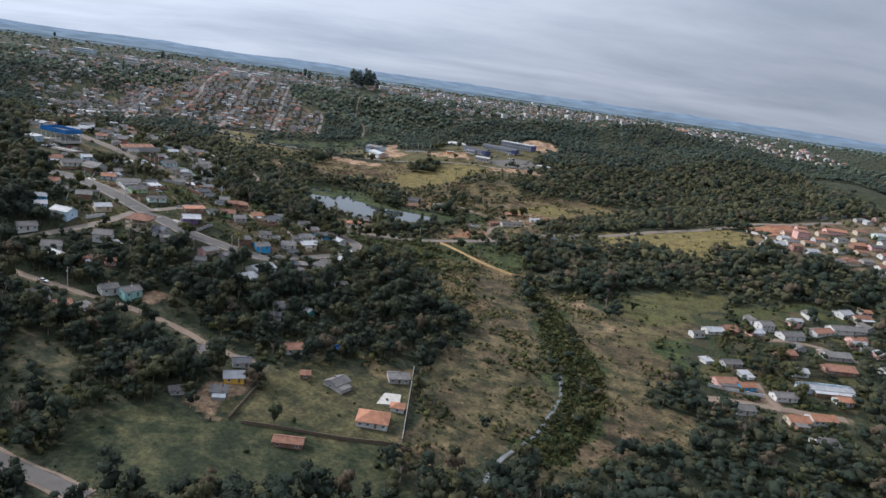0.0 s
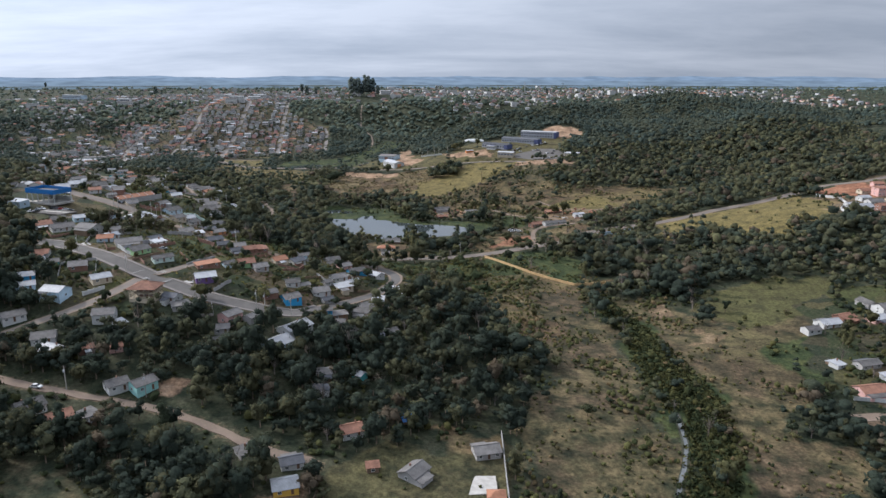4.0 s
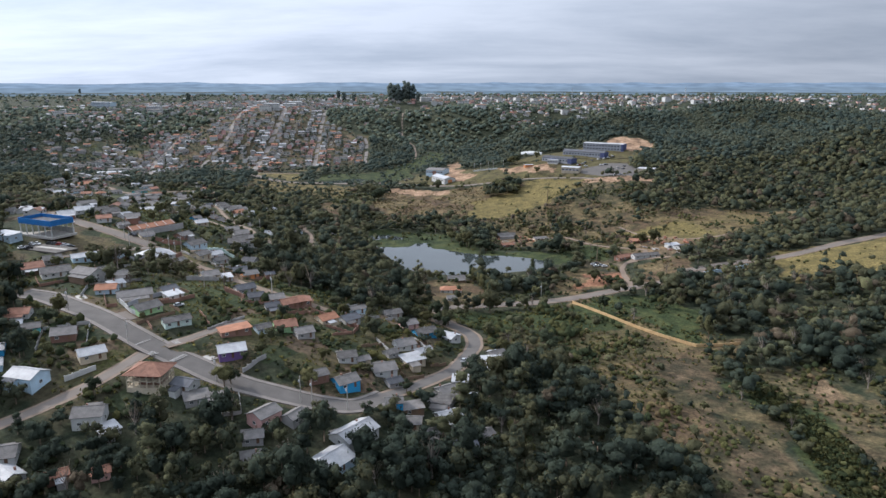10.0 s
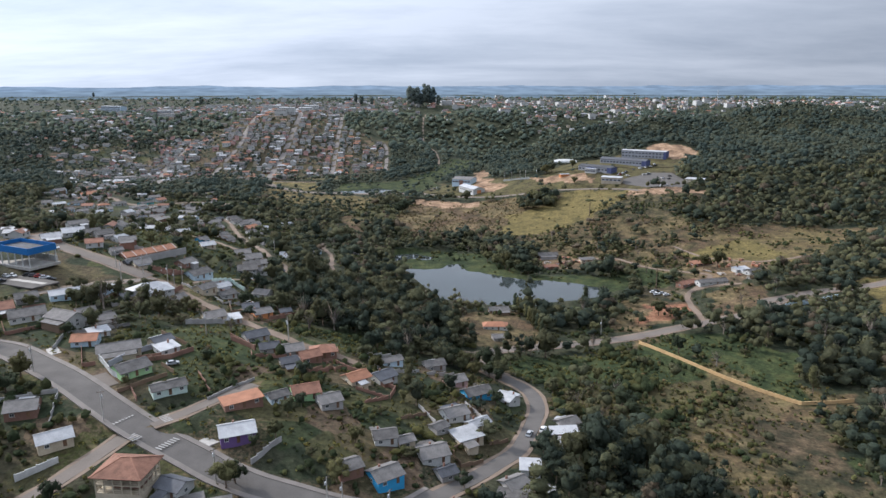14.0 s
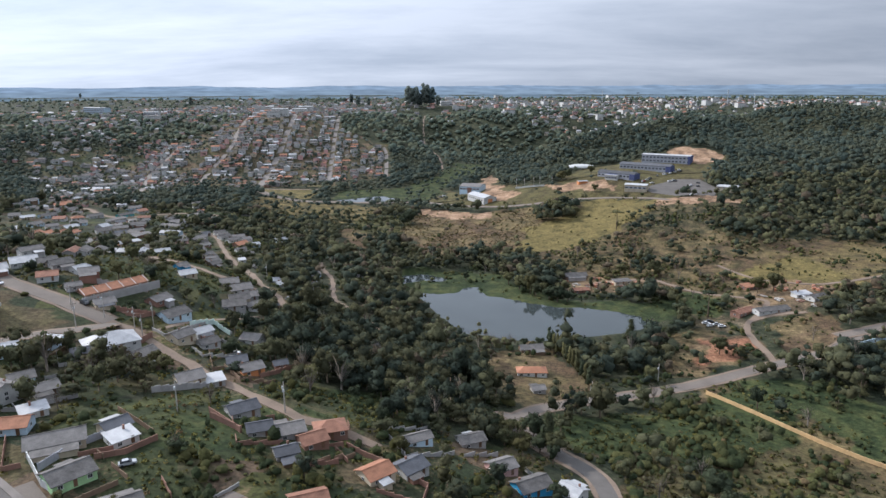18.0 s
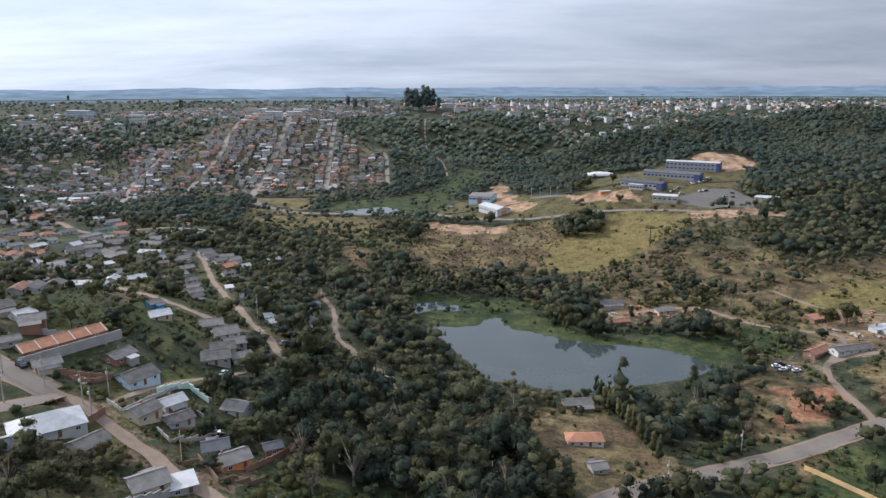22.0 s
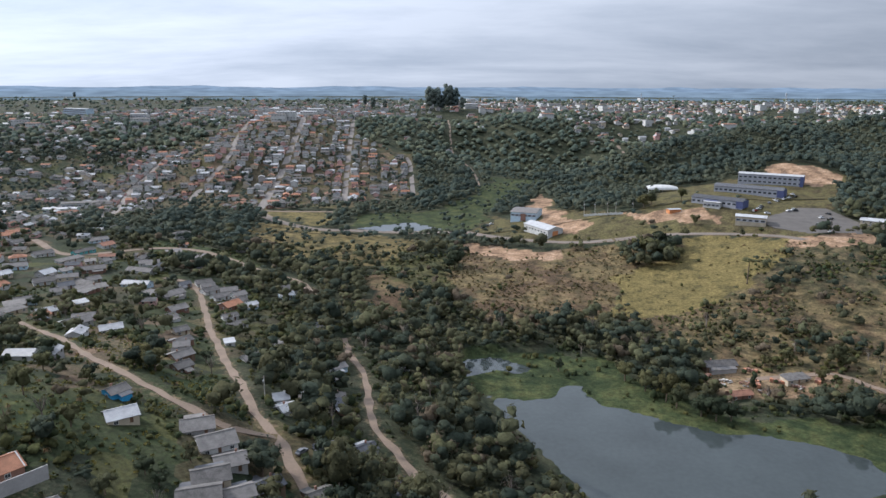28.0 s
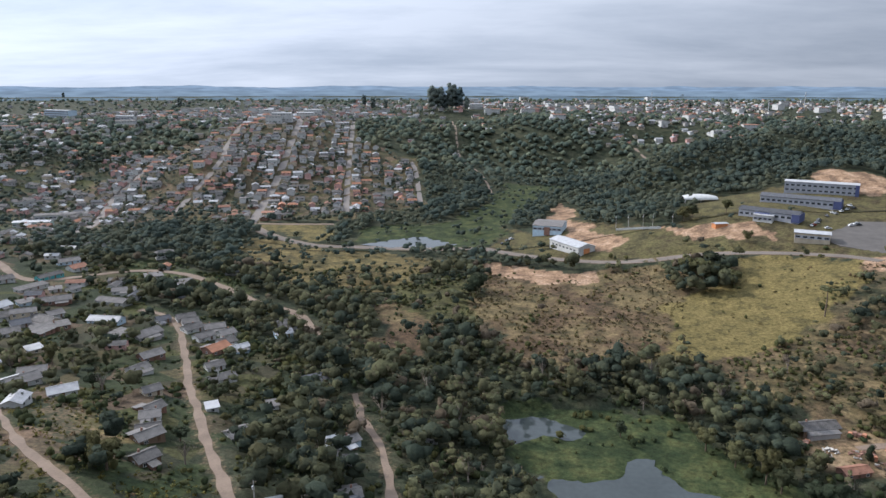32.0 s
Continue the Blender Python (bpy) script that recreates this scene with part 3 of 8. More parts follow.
# growth: zone, share of places that hold a tree, share that hold a shrub (later rows win)
PLATEAU = [(-1300, 1430), (-420, 1400), (-250, 1440), (-120, 1570), (100, 1600), (300, 1640), (560, 1580), (620, 1370), (900, 1350), (1300, 1500), (1300, 2400), (-1300, 2400)]
SIDE_VALLEY = [(60, 1400), (230, 1400), (230, 1530), (60, 1530)]
SHORE = [(x + (x + 22) * 0.22, y + (y - 585) * 0.3) for x, y in POND]
GROWTH = [(PLATEAU, 0.24, 0.1), (SIDE_VALLEY, 0.25, 0.1), (SHORE, 0.12, 0.5), (SUBURB, 0.17, 0.6), (VILLAGE, 0.42, 0.8), (VILLAGE2, 0.5, 0.8), (RIGHTTOWN, 0.42, 0.5), (TOWN_LEFT, 0.55, 0.2), (TOWN, 0.52, 0.2), (SLOPE_E, 0.4, 0.85), (ROADSIDE, 0.12, 0.8), (CAMPUSDIRT_B, 0.0, 0.0), (CAMPUSDIRT_C, 0.0, 0.0), (SCRUB_U, 0.4, 0.5), (MARSH, 0.25, 0.9), (CAMPUS, 0.02, 0.05), (FIELD_MAIN, 0.008, 0.16), (MEADOW_A, 0.04, 0.85), (MEADOW_B, 0.04, 0.85), (MEADOW_C, 0.05, 0.85), (MEADOW_D, 0.04, 0.85), (LAWN, 0.0, 0.02), (LOT, 0.02, 0.08), (YARD, 0.0, 0.05), (PASTURE_A, 0.01, 0.06), (PASTURE_B, 0.02, 0.08), (HILLFIELD, 0.01, 0.06), (WEEDS_A, 0.14, 0.95), (WEEDS_B, 0.3, 0.95), (WEEDS_C, 0.04, 0.95), (WEEDS_D, 0.04, 0.95), (WEEDS_E, 0.25, 0.9), (FARMYARD, 0.0, 0.05), (REDDIRT, 0.0, 0.02), (REDHILL, 0.0, 0.02), (FIELD_R1, 0.0, 0.1), (FIELD_R2, 0.02, 0.3), (SCRUB_S, 0.12, 0.7), (GYM, 0.0, 0.0), (CUTBANK, 0.0, 0.1), (SHEDYARD, 0.0, 0.02), (CAMPUSDIRT, 0.0, 0.0), (CAMPUSLOT, 0.0, 0.0), (MAT, 0.005, 0.12), (EARTH1, 0.0, 0.05), (SLOPE_A, 0.32, 0.85), (SLOPE_B, 0.08, 0.3), (SLOPE_C, 0.2, 0.5), (SLOPE_D, 0.3, 0.7), (WEEDS_F, 0.45, 0.7), (WEEDS_G, 0.5, 0.7), (ROUGH_L, 0.15, 0.6), (CLEARING, 0.1, 0.4), (SHORE_R, 0.14, 0.5), (VERGE_S, 0.48, 1.0), (ROADSIDE, 0.12, 0.8), (VERGE_E, 0.08, 0.7), (SUBURB_B, 0.24, 0.7), (TREES_G, 0.95, 0.9), (GYM, 0.0, 0.0), (SLOPE_F, 0.09, 0.4), (FRONT_LAWN, 0.0, 0.02), (WALL_MEADOW, 0.07, 0.95), (DIRT_STREET, 0.2, 0.6), (WEEDS_C, 0.04, 0.95), (WEEDS_H, 0.02, 0.55), (GROVE, 0.95, 0.3), (RUINS, 0.12, 0.5), (JUNKYARD, 0.03, 0.15), (HUTS, 0.06, 0.2), (HILLFIELD, 0.006, 0.1), (PASTURE_C, 0.02, 0.1), (PASTURE_D, 0.03, 0.1), (PALE_PATCH, 0.0, 0.05), (PALE_PATCH_B, 0.0, 0.1), (ESTATE, 0.12, 0.1), (REDHILL, 0.0, 0.0), (CREEK_BELT, 0.15, 1.2), (FARPOND_FRONT, 0.0, 0.1), (TURN_BANK, 0.0, 0.1), (FIELD_YELLOW, 0.004, 0.03), (ROAD_SOUTH, 0.03, 1.0), (WEDGE, 0.03, 1.0), (BROWN_LOT, 0.03, 0.5), (LIME_BANK, 0.03, 0.9), (VILLAGE_ROW, 0.03, 0.7), (VILLAGE_GARDEN, 0.0, 0.1), (OPEN_R, 0.02, 0.35), (SCHOOL_SLOPE, 0.2, 1.3), (YELLOW_R, 0.0, 0.05), (CAMPUSDIRT_B, 0.0, 0.0), (WEST_QUARTER, 0.2, 0.4), (CAMPUS_ROAD, 0.02, 0.15), (GROVE, 0.95, 0.3)]
# far quarters of the town: centre, spread, number of houses
FAR_QUARTERS = [(-330, 1500, 90, 60, 190), (-560, 1480, 120, 70, 170), (-760, 1600, 160, 120, 150), (-300, 1720, 160, 110, 170), (30, 1760, 150, 80, 200), (330, 1760, 180, 110, 300), (620, 1700, 130, 120, 220), (150, 1440, 60, 40, 70), (240, 1570, 80, 45, 120), (30, 1560, 60, 40, 60), (-700, 2050, 350, 160, 150), (100, 2150, 400, 160, 150), (-520, 1150, 60, 80, 90), (-640, 1260, 70, 70, 110), (-590, 1060, 50, 50, 70), (-480, 930, 50, 50, 60), (-450, 850, 40, 40, 40), (-720, 1330, 70, 60, 90), (-560, 1380, 90, 30, 110), (-430, 1430, 70, 30, 70), (500, 580, 45, 40, 40), (-330, 800, 40, 30, 14), (-300, 520, 50, 60, 40), (-390, 620, 60, 60, 40), (-300, 380, 40, 50, 24), (320, 320, 40, 50, 40), (700, 1430, 60, 40, 60), (800, 1400, 50, 40, 40), (610, 1610, 30, 20, 12)]

corner_x, corner_y = np.array(CAMPUSLOT, float).T
lot_plane = np.linalg.lstsq(np.c_[np.ones(len(corner_x)), corner_x, corner_y], land(corner_x, corner_y), rcond=None)[0]


def lot_level(x, y):
    """The even slope of the school car park."""
    return lot_plane[0] + lot_plane[1] * x + lot_plane[2] * y


WATER_LEVEL = 4.0


def outside(poly, x, y):
    """Distance outside the polygon, negative within it."""
    d = np.full(len(x), 1e9)
    for (ax, ay), (bx, by) in zip(poly, poly[1:] + poly[:1]):
        ux, uy = bx - ax, by - ay
        t = np.clip(((x - ax) * ux + (y - ay) * uy) / max(ux * ux + uy * uy, 1e-6), 0, 1)
        d = np.minimum(d, np.hypot(x - ax - t * ux, y - ay - t * uy))
    wob = 0.7 * np.sin(x / 2.3 + y / 3.1) + 0.5 * np.sin(y / 1.9 - x / 4.1)
    return np.where(inside(poly, x, y), -d, d) + wob



# Roads: name, centre line, width, surface
ROADS = []


def smooth_line(points, step=2.0):
    """A soft curve through the points, every few metres."""
    p = [Vector(q) for q in points]
    p = [2 * p[0] - p[1]] + p + [2 * p[-1] - p[-2]]
    out = []
    for a, b, c, d in zip(p, p[1:], p[2:], p[3:]):
        n = max(2, int((c - b).length / step))
        for k in range(n):
            t = k / n
            out.append(0.5 * (2 * b + (c - a) * t + (2 * a - 5 * b + 4 * c - d) * t * t + (3 * b - a - 3 * c + d) * t ** 3))
    return np.array([(*v,) for v in out + [p[-2]]])


def road(kind, width, points):
    line = smooth_line(points, 2.0 if points[0][1] < 800 else 5.0)
    z = land(line[:, 0], line[:, 1])
    for _ in range(4):
        z = np.convolve(np.pad(z, 3, "edge"), np.ones(7) / 7, "valid")
    k = np.arange(len(line))
    ends = np.exp(-np.minimum(k, k[::-1]) / 5.0)
    z = z * (1 - ends) + land(line[:, 0], line[:, 1]) * ends
    ROADS.append((kind, width, line, z + 0.1))


road("lane", 5.4, [(-48.9, 303.5), (-42.5, 311.5), (-33.9, 323.2), (-26.4, 334.2), (-23.1, 344.2), (-19.4, 358.4), (-16.9, 371.2), (-17.6, 383.8), (-21.1, 392.6), (-29.1, 401.6)])
road("paved", 6, [(-29.1, 401.6), (-40, 417), (-47, 423), (-46, 430), (-40.9, 430.3), (-32.1, 441.9), (-21.0, 451.2), (-9.5, 459.0), (2.1, 464.7), (14.5, 471.6), (27.1, 478.0), (40.1, 484.0), (53.8, 491.0), (67.9, 497.7), (82.8, 505.1), (97.7, 511.8), (116.4, 520.1), (146.2, 542.5), (174.9, 550.3)])
road("main", 8.2, [(-210.5, 352.4), (-197.6, 348.9), (-180.8, 338.5), (-165.2, 328.5), (-150.4, 318.4), (-137.6, 310.5), (-126.5, 304.9), (-116.3, 300.4), (-106.4, 295.8), (-97.4, 292.8), (-89.1, 291.6), (-79.3, 290.3), (-69.9, 290.3), (-60.7, 291.9), (-54.8, 296.2), (-48.9, 303.5)])
road("paved", 6, [(127.2, 536.2), (146.2, 542.5), (174.9, 550.3), (207.5, 555.0), (257.4, 571.8), (305.5, 585.7), (332.0, 594.9), (354, 600), (390, 592), (440, 596)])
road("dirt", 3.6, [(-192.6, 439.6), (-181.2, 435.4), (-168.1, 426.9), (-155.8, 418.9), (-143.2, 408.7), (-132.9, 402.6), (-123.1, 396.6), (-113.9, 391.0), (-106.9, 386.9), (-96.7, 385.2), (-83.2, 378.0)])
road("paved", 6.5, [(-275.1, 485.0), (-250.3, 465.3), (-231.7, 456.3), (-218.3, 450.8), (-204.7, 444.4), (-192.6, 439.6)])
road("paved", 5, [(-190.5, 439.0), (-193.5, 432.5), (-201.0, 425.5), (-208.4, 420.5), (-216.0, 411.5), (-226, 401)])
road("paved", 4.6, [(-135.2, 305.3), (-138.7, 297.0), (-142.3, 289.2), (-147.2, 280.2), (-154.9, 268.6), (-163.0, 260.2), (-172.0, 250.0), (-182, 240)])
road("paved", 3.8, [(-131.4, 310.2), (-124.7, 317.6), (-117.6, 327.9), (-110.9, 339.4)])
road("dirt", 4.2, [(-170, 224), (-158.0, 221.8), (-147.4, 218.6), (-135.7, 216.7), (-121.8, 214.6), (-108.7, 213.0), (-95.7, 211.8), (-82.4, 208.1), (-70.2, 202.5), (-60.0, 196.9), (-47.6, 191.8), (-36.5, 189.5), (-32, 186)])
road("lane", 6, [(-118, 113), (-104, 106.5), (-89.5, 100.6), (-73.2, 95.5), (-59.3, 90.5)])
road("dirt", 3.5, [(85.6, 508.8), (86.2, 523.1), (87.1, 542.2), (93.1, 562.7), (110.6, 571.1), (127.8, 571.9)])
road("dirt", 3.2, [(97.1, 565.8), (114.7, 593.0), (98.2, 604.1), (80.3, 614.8), (69.3, 631.1), (59.7, 644.7), (46.1, 645.3), (21.8, 644.1)])
road("dirt", 3, [(-138.4, 500.0), (-141.8, 507.7), (-145.8, 514.8), (-151.7, 525.5), (-157.9, 536.0), (-167.9, 548.7), (-179.5, 569.9), (-193.7, 595.5), (-210.9, 629.3), (-225.5, 657.5), (-241.8, 693.5), (-258.9, 727.2), (-272.7, 744.7), (-291.1, 754.9)])
road("dirt", 2.6, [(108.9, 662.1), (116.0, 645.4), (125.4, 631.9), (140.7, 622.1), (154.4, 615.4), (171.9, 617.7), (205, 628)])
road("dirt", 2.8, [(-176, 441), (-172.7, 450.4), (-165.9, 464.8), (-156.9, 476.9), (-151, 486)])
road("dirt", 2.4, [(-157.9, 536.0), (-165.6, 533.8), (-173.9, 533.6), (-186.0, 538.7), (-195.7, 543.2), (-209, 552.5), (-223.8, 564.4)])
road("dirt", 2.2, [(-321.6, 649.7), (-289.8, 625.8), (-264.7, 605.3), (-239.9, 578.7), (-223.8, 564.4)])
road("dirt", 2.6, [(-96.5, 494), (-100.0, 509.1), (-105.2, 525.5), (-113.7, 534.0), (-119.6, 542.4), (-124.4, 552.7), (-131.3, 563.0), (-136.7, 579.4), (-141.4, 602.7), (-147.4, 625.3), (-155.2, 641.6), (-162.1, 664.5)])
road("dirt", 5, [(-425.8, 838.1), (-377.9, 800.0), (-333.4, 831.1), (-299.3, 828.9), (-261.1, 801.2), (-233.9, 775.2), (-208.0, 759.3), (-189.9, 726.3)])
road("paved", 6.5, [(-303.5, 984.6), (-282.7, 954.8), (-258.9, 933.7), (-233.4, 917.7), (-207.6, 916.2), (-173.4, 912.6), (-139.8, 908.8), (-110.9, 909.4), (-98.9, 899.1), (-79.9, 883.9), (-55.0, 865.7), (-28.4, 849.6), (-4.7, 845.0), (19.7, 845.1), (45.5, 840.0), (74.7, 828.8), (100.3, 814.4), (111.6, 800.1)])
road("street", 8, [(-305.5, 991.1), (-315.2, 1057.4), (-321.1, 1118.6), (-325.8, 1171.6), (-333.7, 1228.6), (-339.8, 1281.4), (-348.0, 1346.4), (-400.9, 1582.0)])
road("street", 6, [(-232.0, 1033.7), (-246.6, 1122.6), (-257.7, 1197.8), (-269.2, 1278.4), (-275.1, 1326.8), (-288.5, 1417.2)])
road("street", 5, [(-166.7, 1074.9), (-175.9, 1157.3), (-183.9, 1219.2), (-193.9, 1257.4)])
road("street", 6, [(-389.7, 1033.9), (-392.7, 1082.8), (-389.2, 1121.8), (-390.5, 1170.5), (-411.5, 1250.6), (-426.4, 1377.7)])
road("street", 7, [(-433.1, 945.9), (-442.3, 992.9), (-476.0, 1088.9), (-478.0, 1143.9), (-489.6, 1228.4)])
road("dirt", 5, [(-303.1, 991.4), (-278.3, 989.6), (-249.9, 992.8), (-230.5, 992.5)])
road("dirt", 2.4, [(-155.0, 1638.6), (-138.6, 1361.6), (-126.2, 1292.1), (-108.9, 1243.5), (-100.0, 1171.1), (-97.9, 1123.9)])
road("dirt", 4, [(96.8, 1357.2), (98.8, 1301.3), (106.5, 1275.2)])
road("dirt", 6, [(176.1, 234.0), (214.8, 233.7), (230.3, 231.7), (248.1, 230.0)])
road("dirt", 4, [(215.7, 235.4), (212.8, 250.9), (214.3, 259.4)])
road("dirt", 5, [(247.9, 323.9), (268.8, 323.9), (282.4, 317.4), (296.2, 302.6)])

from mathutils.kdtree import KDTree

count = sum(len(r[2]) for r in ROADS)
road_tree, road_info = KDTree(count), []
for kind, width, line, z in ROADS:
    for (x, y), h in zip(line, z):
        road_tree.insert((x, y, 0), len(road_info))
        road_info.append((h, width / 2 + (2.0 if kind == "main" else 0.3), width / 2 + {"main": 3.5, "paved": 4.0, "dirt": 4.8, "street": 4.0, "lane": 3.2}[kind]))
road_tree.balance()


def settle(x, y):
    """Ground heights with the road beds and the pond worked in; also the distance past each road's edge."""
    z = land(x, y)
    past = np.full(len(x), 99.0)
    for k in range(len(x)):
        _, n, d = road_tree.find((x[k], y[k], 0))
        h, half = road_info[n][:2]
        past[k] = d - half
        if d < half + 9:
            f = min(1.0, max(0.0, (d - half - 1.5) / 7.5))
            f = f * f * (3 - 2 * f)
            z[k] = (h - 0.18) * (1 - f) + z[k] * f
    z = np.where(inside(GYMPARK, x, y), GYMPARK_Z - 0.1, z)
    z = np.where(inside(CAMPUSLOT, x, y), lot_level(x, y) - 0.1, z)
    flatbed = inside(MAT, x, y) | inside(MARGIN, x, y)
    z = np.where(flatbed, 4.2 + 0.12 * np.sin(x * 0.9) * np.sin(y * 0.7), z)
    basin = (np.abs(x + 15) < 130) & (np.abs(y - 590) < 110)
    if basin.any():
        for poly in (POND, POOL):
            far = outside(poly, x[basin], y[basin])
            z[basin] = np.minimum(z[basin], np.where(far < 3, WATER_LEVEL + 0.12 * far, 99))
    z = np.where(inside(POND_FAR, x, y), FAR_LEVEL - 1.0, z)
    return z, past


def ground_at(x, y):
    z, _ = settle(np.array([float(x)]), np.array([float(y)]))
    return float(z[0])


def ribbon(name, line, z, a, b, mat, parent=None, depth=0.25, label="", fray=0.0):
    """A strip along a line from offset a to offset b, with a thickness; fray lets its edges wander."""
    d = np.gradient(line, axis=0)
    d /= np.maximum(np.linalg.norm(d, axis=1), 1e-6)[:, None]
    n = np.stack([d[:, 1], -d[:, 0]], 1)
    run = np.r_[0, np.cumsum(np.linalg.norm(np.diff(line, axis=0), axis=1))]
    seed = line[0].sum()
    sway = np.sin(run / 3.1 + seed) + 0.8 * np.sin(run / 7.7 + 2 * seed) + 0.6 * np.sin(run / 1.9 + 3 * seed)
    sway_b = np.sin(run / 2.7 + 4 * seed) + 0.8 * np.sin(run / 8.9 + 5 * seed) + 0.6 * np.sin(run / 2.1 + seed)
    l, r = line + n * (a + fray * sway)[:, None], line + n * (b + fray * sway_b)[:, None]
    k = len(line)
    v = np.concatenate([np.c_[l, z], np.c_[r, z], np.c_[l, z - depth], np.c_[r, z - depth]])
    f = []
    for i in range(k - 1):
        f += [(i, k + i, k + i + 1, i + 1), (2 * k + i, i, i + 1, 2 * k + i + 1), (k + i, 3 * k + i, 3 * k + i + 1, k + i + 1)]
    return solid(name, v.tolist(), f, mat, parent, label)


def solid(name, verts, faces, mat, parent=None, label=""):
    me = bpy.data.meshes.new(name)
    me.from_pydata(verts, [], faces)
    me.materials.append(mat)
    me.update()
    ob = new(name, me)
    if parent:
        ob.parent = parent
    return tagged(ob, label) if label else ob


def boxes(items):
    """Verts and faces of boxes given as centre and size."""
    v, f = [], []
    for cx, cy, cz, sx, sy, sz in items:
        n = len(v)
        v += [(cx + i * sx / 2, cy + j * sy / 2, cz + k * sz / 2) for k in (-1, 1) for j in (-1, 1) for i in (-1, 1)]
        f += [(n, n + 2, n + 3, n + 1), (n + 4, n + 5, n + 7, n + 6), (n, n + 1, n + 5, n + 4), (n + 2, n + 6, n + 7, n + 3), (n, n + 4, n + 6, n + 2), (n + 1, n + 3, n + 7, n + 5)]
    return v, f


# ---- ground sheet ----
def spread(core0, core1, step, low, high, grow):
    a = list(np.arange(core0, core1 + 0.1, step))
    s = step
    while a[-1] < high:
        s *= grow
        a.append(a[-1] + s)
    s = step
    while a[0] > low:
        s *= grow
        a.insert(0, a[0] - s)
    return np.array(a)


gx = spread(-300, 300, 3.4, -3400, 3400, 1.045)
gy = np.concatenate([spread(90, 900, 3.4, -400, 901, 1.12), spread(908, 1500, 6.0, 907, 4900, 1.035)])
GX, GY = np.meshgrid(gx, gy)
fx, fy = GX.ravel(), GY.ravel()
fz, f_past = settle(fx, fy)
wx = fx + 5 * np.sin(fy / 11.0) + 3 * np.sin(fx / 5.0 + fy / 7.0)
wy = fy + 5 * np.sin(fx / 13.0) + 3 * np.sin(fx / 6.0 - fy / 4.0)
cover = np.zeros((len(fx), 4))
for zone, channel, amount in COVER:
    hit = inside(zone, wx, wy)
    cover[hit, channel] = np.maximum(cover[hit, channel], amount)
edge = np.clip(1 - (f_past - 0.2) / 2.2, 0, 1) * (fy < 1000)
cover[:, 2] = np.maximum(cover[:, 2], 0.28 * edge)
nx, ny = len(gx), len(gy)
idx = np.arange(nx * ny).reshape(ny, nx)
quads = np.stack([idx[:-1, :-1], idx[:-1, 1:], idx[1:, 1:], idx[1:, :-1]], -1).reshape(-1, 4)


def bulk_mesh(name, verts, tris, mats, tint=None, slots=None, normals=None):
    """A large mesh of triangles or quads from arrays."""
    me = bpy.data.meshes.new(name)
    n, k = tris.shape
    me.vertices.add(len(verts))
    me.vertices.foreach_set("co", np.asarray(verts, np.float32).ravel())
    me.loops.add(n * k)
    me.loops.foreach_set("vertex_index", np.asarray(tris, np.int32).ravel())
    me.polygons.add(n)
    me.polygons.foreach_set("loop_start", np.arange(0, n * k, k, dtype=np.int32))
    for m in mats:
        me.materials.append(m)
    if slots is not None:
        me.polygons.foreach_set("material_index", np.asarray(slots, np.int32))
    if tint is not None:
        me.attributes.new("tint", "FLOAT", "POINT").data.foreach_set("value", np.asarray(tint, np.float32))
    me.update(calc_edges=True)
    if normals is not None:
        me.attributes.new("custom_normal", "FLOAT_VECTOR", "POINT").data.foreach_set("vector", np.asarray(normals, np.float32).ravel())
    return me


ground_mat = bpy.data.materials.new("ground")
ground_mat.use_nodes = True
gt = ground_mat.node_tree
gb = gt.nodes["Principled BSDF"]
gb.inputs["Roughness"].default_value, gb.inputs["Specular IOR Level"].default_value = 0.95, 0.1
gp = gt.nodes.new("ShaderNodeNewGeometry")


def gnoise(scale, detail=6.0, rough=0.6):
    n = gt.nodes.new("ShaderNodeTexNoise")
    n.inputs["Scale"].default_value, n.inputs["Detail"].default_value, n.inputs["Roughness"].default_value = scale, detail, rough
    gt.links.new(gp.outputs["Position"], n.inputs["Vector"])
    return n.outputs["Fac"]


def gramp(fac, *stops):
    r = gt.nodes.new("ShaderNodeValToRGB")
    e = r.color_ramp.elements
    while len(e) < len(stops):
        e.new(0.5)
    for k, (p, c) in enumerate(stops):
        e[k].position, e[k].color = p, (*c, 1)
    gt.links.new(fac, r.inputs[0])
    return r.outputs[0]


def gmix(fac, a, b):
    m = gt.nodes.new("ShaderNodeMix")
    m.data_type = "RGBA"
    gt.links.new(fac, m.inputs["Factor"])
    gt.links.new(a, m.inputs["A"])
    gt.links.new(b, m.inputs["B"])
    return m.outputs["Result"]


def gmask(channel, noise_fac):
    """Cover amount, broken up at its rim."""
    a = gt.nodes.new("ShaderNodeMath")
    a.operation = "MULTIPLY_ADD"
    a.inputs[1].default_value = 1.6
    gt.links.new(channel, a.inputs[0])
    s = gt.nodes.new("ShaderNodeMath")
    s.operation = "SUBTRACT"
    gt.links.new(noise_fac, s.inputs[0])
    s.inputs[1].default_value = 0.75
    gt.links.new(s.outputs[0], a.inputs[2])
    a.use_clamp = True
    b = gt.nodes.new("ShaderNodeMath")
    b.operation = "MULTIPLY"
    b.use_clamp = True
    b.inputs[1].default_value = 1.5
    gt.links.new(a.outputs[0], b.inputs[0])
    return b.outputs[0]


